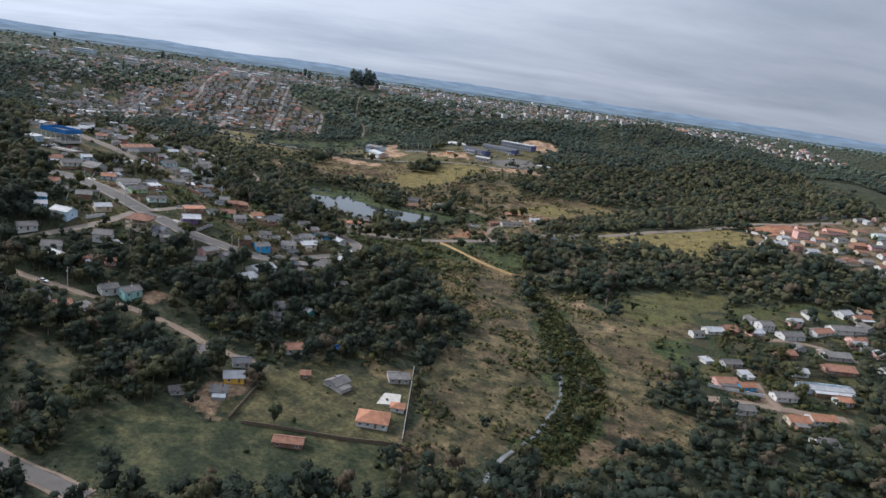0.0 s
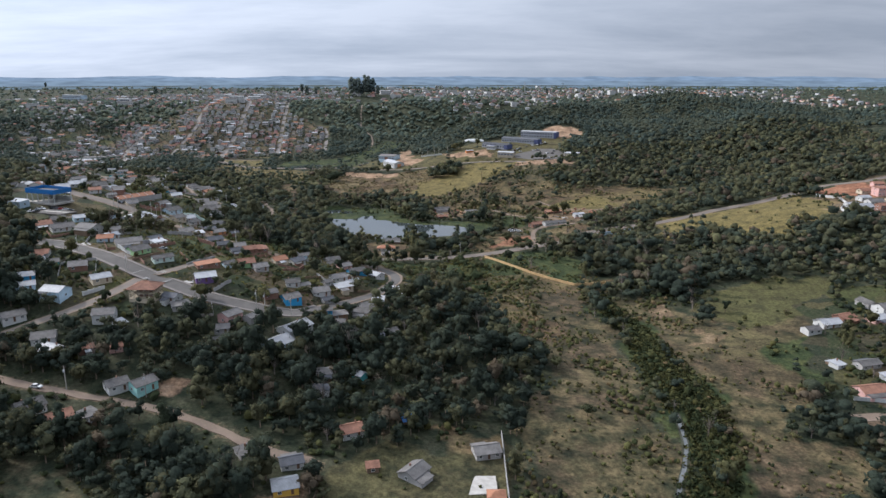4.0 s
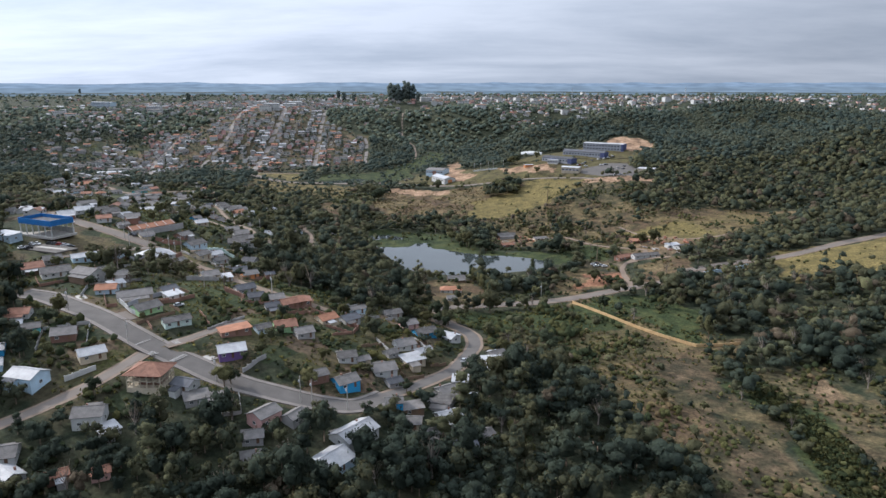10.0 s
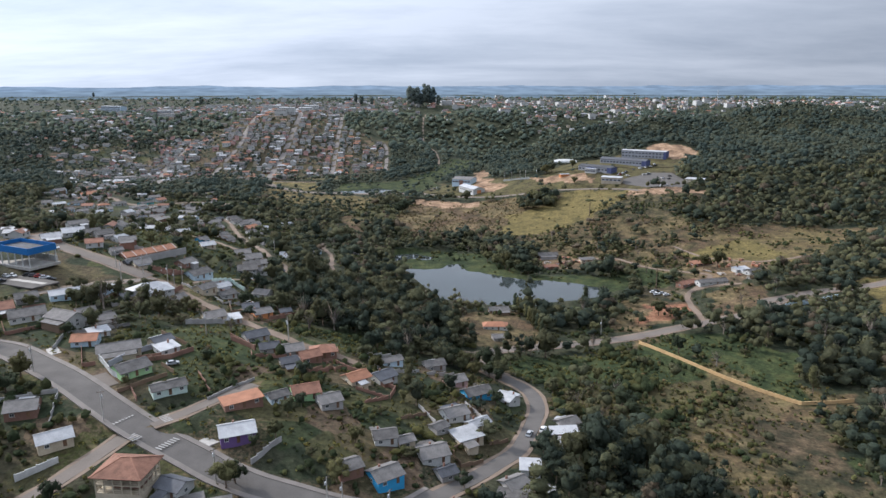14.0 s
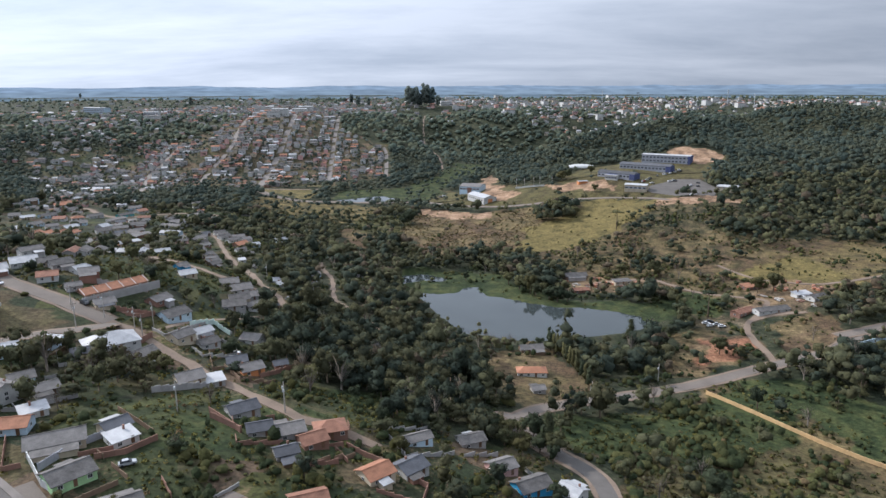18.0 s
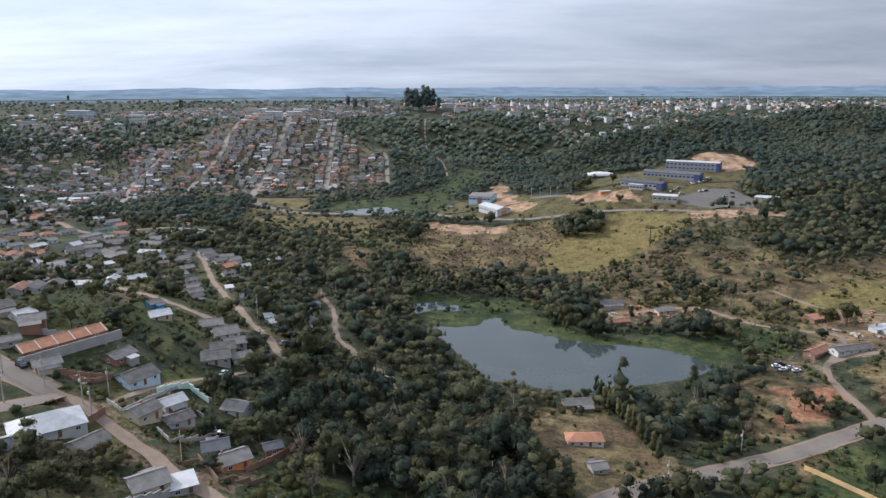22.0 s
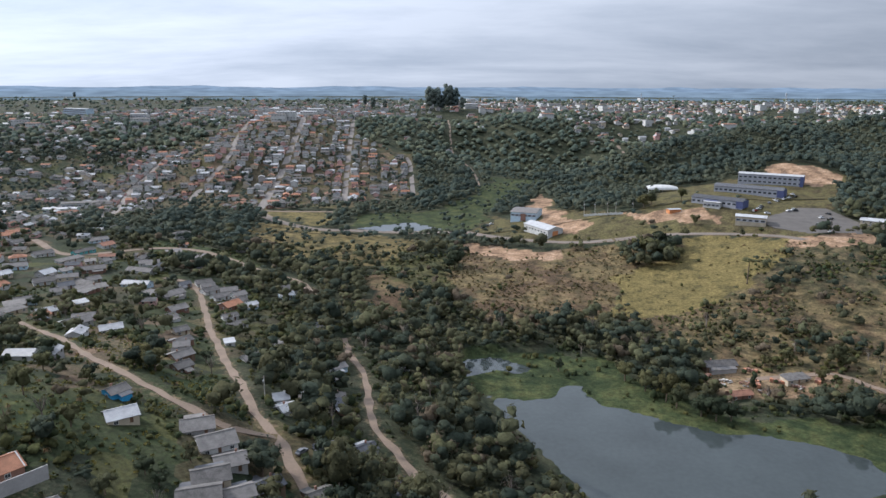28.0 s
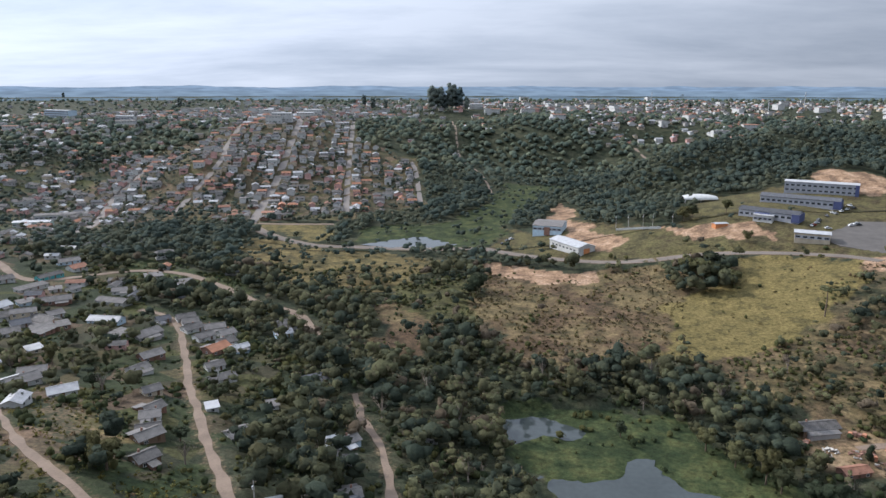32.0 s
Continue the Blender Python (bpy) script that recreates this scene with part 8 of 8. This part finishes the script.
for kind, width, line, z in ROADS:
    if kind != "street":
        continue
    length = 0.0
    for p, q in zip(line[:-1], line[1:]):
        step = math.hypot(*(q - p))
        length += step
        if length < 9.5:
            continue
        length = 0.0
        yaw = math.atan2(q[1] - p[1], q[0] - p[0])
        for side in (-1, 1):
            for row, off in enumerate((9, 19, 30)):
                if town_rng.random() < (0.08, 0.2, 0.3)[row] or p[1] > 1420:
                    continue
                hx = p[0] - math.sin(yaw) * side * off + town_rng.uniform(-2.4, 2.4)
                hy = p[1] + math.cos(yaw) * side * off + town_rng.uniform(-2.4, 2.4)
                if not bool(inside(TOWN, np.array([hx]), np.array([hy]))[0]):
                    continue
                if any((hx - u) ** 2 + (hy - w) ** 2 < 74 for u, w in taken) or road_tree.find((hx, hy, 0))[2] < 7:
                    continue
                taken.append((hx, hy))
for hx, hy in taken[:30]:
    yaw = town_rng.choice((8, 12, 98, 102)) + town_rng.uniform(-4, 4)
    house(hx, hy, yaw, town_rng.uniform(6, 11), town_rng.uniform(5, 6.5), town_rng.choice((2.2, 2.3, 2.4, 4.4)), town_rng.choice(TOWN_ROOFS), town_rng.choice(TOWN_WALLS), town_rng.choice(("gable", "gable", "gable", "shed", "hip")), detail=0, glazed=False)


# ---- the far town, too many houses to count ----
def far_town():
    v, f, slots = [], [], []
    mats = [WALLS[k] for k in ("white", "white", "cream", "pink", "grey")] + [ROOFS[k] for k in "gorwd"] + [glass]
    r = random.Random(9)
    spots = []
    for cx, cy, sx, sy, n in FAR_QUARTERS:
        for _ in range(n):
            spots.append((cx + r.gauss(0, sx), cy + r.gauss(0, sy)))
    spots += taken[30:]
    for x, y in spots:
        if road_tree.find((x, y, 0))[2] < 5 or y < 700 and -240 < x < 200:
            continue
        z = float(land(np.array([x]), np.array([y]))[0])
        big = r.random() < 0.03 and y > 1300
        if y < 900 and not bool(clear_of_houses(np.array([x - 3.0]), np.array([y]))[0]):
            continue
        L, W, h = (r.uniform(16, 26), r.uniform(10, 14), r.uniform(6, 10)) if big else (r.uniform(6, 11), r.uniform(5, 7.5), r.choice((2.3, 2.4, 2.6, 4.6 if y > 1000 else 2.4)))
        t = radians(r.choice((8, 98)) + r.uniform(-8, 8))
        c, s = math.cos(t), math.sin(t)
        rise = 0.6 if big else W * 0.21
        base = len(v)
        a, b = L / 2, W / 2
        pts = [(-a, -b, -2), (a, -b, -2), (a, b, -2), (-a, b, -2), (-a, -b, h), (a, -b, h), (a, b, h), (-a, b, h), (-a, 0, h + rise), (a, 0, h + rise)]
        pts += [(-a - 0.4, -b - 0.4, h), (a + 0.4, -b - 0.4, h), (a + 0.4, 0, h + rise + 0.25), (-a - 0.4, 0, h + rise + 0.25), (a + 0.4, b + 0.4, h), (-a - 0.4, b + 0.4, h)]
        wall, roof = r.randrange(5) if not big else 0, 5 + r.choice((0, 0, 0, 0, 0, 1, 2, 3, 3, 4))
        quads = [(0, 1, 5, 4), (2, 3, 7, 6), (1, 2, 6, 5), (3, 0, 4, 7), (5, 6, 9), (7, 4, 8), (10, 11, 12, 13), (14, 15, 13, 12)]
        f += [tuple(base + k for k in q) for q in quads]
        slots += [wall] * 6 + [roof] * 2
        n = max(2, int(L / 3.5))
        for k in range(n):
            for lz in ([1.6] if h < 5 else [1.6, h - 1.5]):
                m = base + len(pts)
                px = -a + L * (k + 0.5) / n
                pts += [(px - 0.6, -b - 0.06, lz - 0.5), (px + 0.6, -b - 0.06, lz - 0.5), (px + 0.6, -b - 0.06, lz + 0.5), (px - 0.6, -b - 0.06, lz + 0.5)]
                f.append((m, m + 1, m + 2, m + 3))
                slots.append(10)
        v += [(x + c * p - s * q, y + s * p + c * q, z + w) for p, q, w in pts]
    me = bpy.data.meshes.new("far_town")
    me.from_pydata(v, [], f)
    for m in mats:
        me.materials.append(m)
    me.polygons.foreach_set("material_index", np.array(slots, np.int32))
    me.update()
    return tagged(new("far_town", me), "far town of pale houses with grey and orange roofs", "town", kind="stuff")


far_town()

# ---- trees that stand singly ----
tree_models = []
for v, f, _, n in CLOSE:
    me = bulk_mesh("crown", v, f, [leaves_tree], normals=n)
    tree_models.append(me)
trunk_me = bulk_mesh("trunk", *TRUNKS, [bark])


def crown_mesh(model, mat):
    return bulk_mesh("crown", model[0], model[1], [mat], normals=model[3])


araucaria = crown_mesh(crown(lobes_umbrella(7, 17, 5.5), 2, 40, 0.5, 0.7), leaves_tree)
tall_trunk = bulk_mesh("trunk", *tube([(0, 0, -1), (0.1, 0, 9), (0, 0, 16.5)], [0.4, 0.3, 0.16], 7), [bark])
dark_pine = crown_mesh(crown(lobes_tall(8, 13, 2.4), 2, 34, 0.45), leaves_tree)
gum = crown_mesh(crown(lobes_column(15, 34, 8), 2, 50, 1.0), leaves_gum)
twig_models = [bulk_mesh("bare_crown", *m, [bare_wood]) for m in TWIGS]
TREES = 0


def tree(x, y, scale, model, trunk=trunk_me, label="bushy broad-leaved tree with a dense dark green crown", category="tree", z=None):
    global TREES
    TREES += 1
    top = new("tree")
    tagged(top, label, category, "trees of the valley")
    top.matrix_world = Matrix.Translation((x, y, ground_at(x, y) if z is None else z)) @ Matrix.Rotation((TREES * 2.4) % 6.28, 4, "Z") @ Matrix.Diagonal((scale, scale, scale * (0.9 + 0.25 * ((TREES * 0.618) % 1)), 1))
    if trunk:
        new("trunk", trunk).parent = top
    new("crown" if trunk else "bare_crown", model).parent = top
    return top


tree(-191, 1678, 1.25, gum, None, "towering dark eucalyptus on the skyline")
tree(-179, 1681, 1.32, gum, None, "towering dark eucalyptus on the skyline")
tree(-157, 1684, 1.30, gum, None, "towering dark eucalyptus on the skyline")
tree(-145, 1685, 1.20, gum, None, "towering dark eucalyptus on the skyline")
tree(-169, 1683, 0.95, gum, None, "towering dark eucalyptus on the skyline")
tree(-130, 1678, 0.70, gum, None, "towering dark eucalyptus on the skyline")
tree(-294, 1658, 0.69, gum, None, "towering dark eucalyptus on the skyline")
tree(-332, 1804, 0.60, gum, None, "towering dark eucalyptus on the skyline")
tree(-749, 1923, 0.75, gum, None, "towering dark eucalyptus on the skyline")
tree(-1459, 2702, 0.60, gum, None, "towering dark eucalyptus on the skyline")
tree(-270, 1640, 0.56, gum, None, "towering dark eucalyptus on the skyline")
tree(281, 1755, 0.50, gum, None, "towering dark eucalyptus on the skyline")
tree(57.4, 747.0, 1.00, araucaria, tall_trunk, "tall umbrella-crowned araucaria pine with a bare trunk")
tree(74.8, 573.2, 0.90, araucaria, tall_trunk, "tall umbrella-crowned araucaria pine with a bare trunk")
tree(405.4, 2246.7, 1.00, araucaria, tall_trunk, "tall umbrella-crowned araucaria pine with a bare trunk")
tree(-30.4, 526.5, 0.62, tree_models[0])
tree(-26.2, 525.9, 0.55, tree_models[1])
tree(-17.9, 524.2, 0.80, dark_pine, trunk_me, "dark pointed conifer at the water's edge")
tree(-16.4, 520.3, 0.70, dark_pine, trunk_me, "dark pointed conifer at the water's edge")
tree(-15.2, 516.5, 0.70, dark_pine, trunk_me, "dark pointed conifer at the water's edge")
tree(-9.9, 486.4, 0.80, dark_pine, trunk_me, "dark pointed conifer at the water's edge")
for k, (cx, cy) in enumerate([(-17.5, 533), (-16.0, 528), (-14.6, 522), (-13.6, 516), (-12.8, 510.5), (-12.2, 505), (-11.4, 500), (-10.5, 495), (-9.4, 490), (-8.4, 484), (-7.6, 478.5), (-6.9, 473), (-13.0, 519), (-11.2, 507)]):
    tree(cx, cy, 0.62 + 0.16 * (k * 0.618 % 1), dark_pine, trunk_me, "dark pointed conifer in the row beside the farmyard")
for k, (cx, cy) in enumerate([(-53.7, 532), (-49.5, 530), (-46.2, 529), (-43.0, 528), (-40.8, 527), (-37.5, 528.5), (-35.0, 528)]):
    tree(cx, cy, 0.45 + 0.1 * (k % 3), twig_models[k % 2], None, "low leafless grey bush on the pond bank", "bush")
tree(-114.0, 804.9, 1.70, tree_models[0])
tree(-117.6, 799.7, 1.30, tree_models[1])
tree(-111.6, 810.2, 1.40, tree_models[2])
tree(12.9, 814.6, 1.50, tree_models[3])
tree(17.7, 809.0, 1.60, tree_models[4])
tree(22.4, 803.5, 1.50, tree_models[0])
tree(29.0, 809.5, 1.30, tree_models[1])
tree(10.5, 823.8, 1.20, tree_models[2])
tree(31.0, 796.7, 1.20, tree_models[3])
tree(24.0, 819.4, 1.50, tree_models[5])
tree(56.9, 851.4, 1.10, tree_models[1])
tree(-67.1, 897.4, 0.80, tree_models[2])
tree(38.9, 907.7, 1.20, tree_models[3])
tree(32.3, 904.8, 1.20, tree_models[4])
tree(61.6, 905.7, 1.20, tree_models[5])
tree(-5.4, 602.2, 1.30, tree_models[0])
tree(-9.8, 606.2, 1.20, tree_models[1])
tree(0.6, 603.1, 1.20, tree_models[2])
tree(-17.4, 613.3, 1.20, tree_models[3])
tree(-26.4, 628.8, 1.10, tree_models[4])
tree(-20.4, 618.4, 1.30, tree_models[5])
tree(-32.8, 639.5, 1.20, tree_models[0])
tree(-13.0, 623.7, 1.20, tree_models[1])
tree(-102.6, 289.2, 1.00, tree_models[0])
tree(-101.1, 291.9, 0.90, tree_models[1])
tree(-179.8, 319.7, 1.10, tree_models[2])
tree(-179.8, 327.3, 1.10, tree_models[3])
tree(-76.6, 300.4, 0.80, tree_models[4])
tree(-96.3, 312.0, 0.70, tree_models[1])
tree(-42.4, 308.7, 0.70, tree_models[2])
tree(-29.9, 174.6, 0.60, tree_models[2])
tree(-17.8, 146.4, 0.90, tree_models[5])
tree(-134.5, 328.0, 0.50, tree_models[1])
tree(64.3, 604.3, 0.90, tree_models[0])
tree(115.0, 607.8, 1.40, tree_models[1])
tree(123.5, 606.1, 1.50, tree_models[5])
tree(-40.4, 394.1, 0.80, tree_models[0])
tree(-34.2, 401.7, 0.90, tree_models[1])
tree(-45.9, 400.1, 0.90, tree_models[3])
tree(-49.7, 405.5, 0.80, tree_models[4])
tree(-38.7, 407.6, 0.70, tree_models[2])
tree(-30.9, 394.1, 0.70, tree_models[5])
tree(-47.6, 414.9, 0.85, tree_models[0])
tree(-43.5, 414.1, 0.89, tree_models[1])
tree(-39.5, 413.2, 0.93, tree_models[2])
tree(-44.8, 406.6, 0.97, tree_models[3])
tree(-50.7, 416.4, 1.01, tree_models[4])
tree(-35.6, 409.3, 1.05, tree_models[5])
tree(-31.8, 406.7, 1.09, tree_models[6])
tree(-41.9, 404.1, 1.13, tree_models[7])
tree(-29.5, 399.9, 1.17, tree_models[0])
tree(-53.4, 418.2, 1.21, tree_models[1])

# ---- scattered trees, shrubs and woods ----
def verge(x, y):
    """Distance past the mown strip of the nearest road."""
    out = np.full(len(x), 9.0)
    for k in range(len(x)):
        _, n, d = road_tree.find((x[k], y[k], 0))
        out[k] = d - road_info[n][2]
    return out


def sprout(x0, x1, y0, y1, step, base):
    x, y = scatter(x0, x1, y0, y1, step)
    patch = 0.5 + 0.5 * np.sin(x / 23.0 + 1.3 * np.sin(y / 31.0)) * np.sin(y / 27.0 + np.sin(x / 19.0))
    keep = rng.random(len(x)) < wanted(x, y, 1, base) * (0.72 + 0.45 * patch)
    x, y = x[keep], y[keep]
    d, seen = cam_dist(x, y)
    keep = seen | (rng.random(len(x)) < 0.3) & (y < 1000)
    x, y, d = x[keep], y[keep], d[keep]
    keep = clear_of_houses(x, y)
    x, y, d = x[keep], y[keep], d[keep]
    z, past = settle(x.copy(), y.copy())
    gap = np.min(np.hypot(x[:, None] - creek_line[None, ::3, 0], y[:, None] - creek_line[None, ::3, 1]), axis=1)
    keep = (past > 2.6) & (gap > 4.2) & (verge(x, y) > 0) & ~inside(POND_WET, x, y) & ~inside(POOL, x, y) & ~inside(POND_FAR, x, y)
    return x[keep], y[keep], z[keep], d[keep]


x, y, z, d = sprout(-520, 520, -150, 860, 5.4, 0.86)
size = 1.1 * rng.uniform(0.6, 1.0, len(x)) * rng.uniform(0.9, 1.5, len(x)) * np.where(wanted(x, y, 1, 0.9) < 0.5, 0.74, 1.0)
stand = np.sin(x / 17.0 + 2.1 * np.sin(y / 29.0)) * np.sin(y / 21.0 + 1.6 * np.sin(x / 33.0))
size *= 1 + 0.3 * stand
# tint climbs with y: haze over the farther trees, put into leaf colour
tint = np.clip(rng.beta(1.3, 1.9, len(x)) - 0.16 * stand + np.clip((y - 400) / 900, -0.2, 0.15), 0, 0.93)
tint = np.clip(tint + 0.22 * (inside(VERGE_S, x, y) | inside(WALL_MEADOW, x, y) | inside(SUBURB, x, y)), 0, 0.93)
tint = np.where(rng.random(len(x)) < 0.05, 0.98, tint)
single = (wanted(x, y, 1, 0.9) < 0.5) & (d < 330)
order = np.where(single)[0][::2][:200]
for k in order:
    if k % 9 == 0:
        tree(x[k], y[k], size[k], twig_models[k % 2], None, "leafless grey-brown tree with thin branches", z=z[k])
    else:
        tree(x[k], y[k], size[k], tree_models[k % 8], z=z[k])
left = np.ones(len(x), bool)
left[order] = False
bare = left & (rng.random(len(x)) < 0.045) & (d < 330)
planted("bare_trees", "grey leafless trees standing among the woods", "trees", TWIGS, x[bare], y[bare], z[bare], size[bare], tint[bare], [bare_wood])
left &= ~bare
near = left & (d < 115)
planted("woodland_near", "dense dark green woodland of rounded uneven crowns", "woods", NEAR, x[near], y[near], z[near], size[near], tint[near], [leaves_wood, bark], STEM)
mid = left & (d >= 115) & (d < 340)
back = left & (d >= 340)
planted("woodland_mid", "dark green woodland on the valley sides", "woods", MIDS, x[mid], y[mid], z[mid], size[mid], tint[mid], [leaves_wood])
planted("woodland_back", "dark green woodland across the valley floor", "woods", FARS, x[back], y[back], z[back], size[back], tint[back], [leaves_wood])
x, y, z, d = sprout(-1150, 1150, 860, 1240, 6.4, 0.92)
stand = np.sin(x / 19.0 + 2.1 * np.sin(y / 31.0)) * np.sin(y / 23.0 + 1.6 * np.sin(x / 35.0))
planted("woodland_hills", "dark green woodland round the school and town", "woods", HILLS_WOOD, x, y, z, rng.uniform(0.7, 1.2, len(x)) * (1 + 0.25 * stand) * np.where(wanted(x, y, 1, 0.9) < 0.6, 0.62, 1.0), np.clip(0.5 * rng.beta(1.6, 2.4, len(x)) + 0.25 - 0.22 * stand, 0, 0.9), [leaves_hill_hazed])
x, y, z, d = sprout(-1150, 1150, 1240, 1750, 9.4, 0.82)
planted("woodland_far", "distant dark green woods on the hills", "woods", DOTS, x, y, z, rng.uniform(0.6, 1.3, len(x)) * np.where(wanted(x, y, 1, 0.9) < 0.6, 0.6, 1.0), np.clip(rng.beta(1.6, 2.4, len(x)) + 0.2 * np.sin(x / 47.0 + y / 80.0) * np.sin(y / 53.0), 0, 0.9), [leaves_far_hazed])
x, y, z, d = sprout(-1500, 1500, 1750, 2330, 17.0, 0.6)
planted("woodland_plateau", "strips of dark trees across the plateau", "woods", DOTS, x, y, z, rng.uniform(0.6, 1.3, len(x)), np.clip(rng.beta(1.6, 2.4, len(x)), 0, 0.9), [leaves_far_hazed])

# rank grass and weeds between the houses and along the roads
x, y = scatter(-270, 130, 190, 640, 2.3)
thick = np.sin(x / 7.0 + 2 * np.sin(y / 11.0)) * np.sin(y / 8.0 + 1.7 * np.sin(x / 13.0))
weedy = np.zeros(len(x))
for zone, share in ((SUBURB, 0.55), (SUBURB_B, 0.5), (WEEDS_A, 0.8), (WEEDS_B, 0.8), (WEEDS_C, 0.9), (WEEDS_H, 0.7), (VERGE_S, 0.85), (ROAD_SOUTH, 0.95), (WEDGE, 0.95), (BROWN_LOT, 0.4), (LIME_BANK, 0.9), (WEEDS_F, 0.6), (WEEDS_G, 0.5), (WALL_MEADOW, 0.5), (GYMFIELD, 0.0), (GYM, 0.0)):
    weedy[inside(zone, x, y)] = share
keep = rng.random(len(x)) < weedy * (0.8 + 0.6 * thick)
x, y, thick = x[keep], y[keep], thick[keep]
d, seen = cam_dist(x, y)
keep = seen & clear_of_houses(x, y)
x, y, thick = x[keep], y[keep], thick[keep]
z, past = settle(x.copy(), y.copy())
keep = past > 0.8
x, y, z, thick = x[keep], y[keep], z[keep], thick[keep]
planted("weeds", "rank yellow-green weeds and tall grass between the houses", "weeds", WEED_TUFTS, x, y, z, rng.uniform(0.5, 1.3, len(x)), np.clip(0.5 + 0.25 * thick + rng.normal(0, 0.22, len(x)), 0, 1), [leaves_weed])

# tussocks and low brown scrub of the field below the school
x, y = scatter(-125, 115, 700, 865, 2.3)
patch = np.sin(x / 13.0 + 2 * np.sin(y / 17.0)) * np.sin(y / 10.0 + 1.7 * np.sin(x / 21.0))
keep = inside(FIELD_MAIN, x, y) & (rng.random(len(x)) < np.where(inside(FIELD_YELLOW, x, y), 0.03, 0.42 + 0.35 * patch)) & ~inside(CUTBANK, x, y)
x, y, patch = x[keep], y[keep], patch[keep]
z, past = settle(x.copy(), y.copy())
keep = past > 1.0
x, y, z, patch = x[keep], y[keep], z[keep], patch[keep]
planted("tussocks", "brown and olive tussocks of a rough field", "tussocks", WEED_TUFTS, x, y, z, rng.uniform(0.6, 1.4, len(x)), np.clip(0.45 - 0.3 * patch + rng.normal(0, 0.3, len(x)), 0, 1), [leaves_tussock])

# the band of dark reeds along the creek
x, y = scatter(70, 135, 145, 400, 1.7)
gap = np.min(np.hypot(x[:, None] - creek_line[None, ::3, 0], y[:, None] - creek_line[None, ::3, 1]), axis=1)
keep = inside(CREEK_BELT, x, y) & (gap > 2.2) & (rng.random(len(x)) < 0.85)
x, y = x[keep], y[keep]
z, past = settle(x.copy(), y.copy())
planted("reeds", "dense band of dark green reeds along the creek", "reeds", WEED_TUFTS, x, y, z, rng.uniform(1.1, 2.2, len(x)), np.clip(rng.normal(0.42, 0.18, len(x)), 0, 0.85), [leaves_shrub])

x, y = scatter(-360, 420, 90, 860, 3.2)
thick = np.sin(x / 9.0 + 2 * np.sin(y / 14.0)) * np.sin(y / 11.0 + 1.7 * np.sin(x / 17.0))
fray = np.sin(x / 3.1 + y / 4.7) * np.sin(y / 2.9 - x / 5.3)
keep = rng.random(len(x)) < wanted(x, y, 2, 0.35) * np.clip(0.75 + 1.7 * thick + 0.8 * fray, 0.04, 2.2)
x, y, thick = x[keep], y[keep], thick[keep]
d, seen = cam_dist(x, y)
keep = seen & clear_of_houses(x, y)
x, y, d, thick = x[keep], y[keep], d[keep], thick[keep]
z, past = settle(x.copy(), y.copy())
gap = np.min(np.hypot(x[:, None] - creek_line[None, ::3, 0], y[:, None] - creek_line[None, ::3, 1]), axis=1)
keep = (past > 1.2) & (gap > 2.4) & ~inside(POND_WET, x, y) & ~inside(POOL, x, y)
x, y, z, thick = x[keep], y[keep], z[keep], thick[keep]
straw = np.zeros(len(x))
for zone in (FIELD_MAIN, MEADOW_A, MEADOW_B, MEADOW_C, MEADOW_D, HILLFIELD, SLOPE_A, SLOPE_E, FIELD_R1, FIELD_R2):
    straw[inside(zone, x, y)] = 1.0
planted("scrub", "low olive and straw-coloured shrubs and tussocks", "shrubs", SHRUBS, x, y, z, rng.uniform(0.45, 1.5, len(x)) * (1 + np.clip(thick, 0, 1)) * np.where(straw > 0, 0.8, 1.0) * np.where(inside(VERGE_S, x, y), 1.35, 1.0), np.clip(rng.beta(1.5, 1.5, len(x)) * 0.8 + 0.3 * straw, 0, 1), [leaves_shrub])
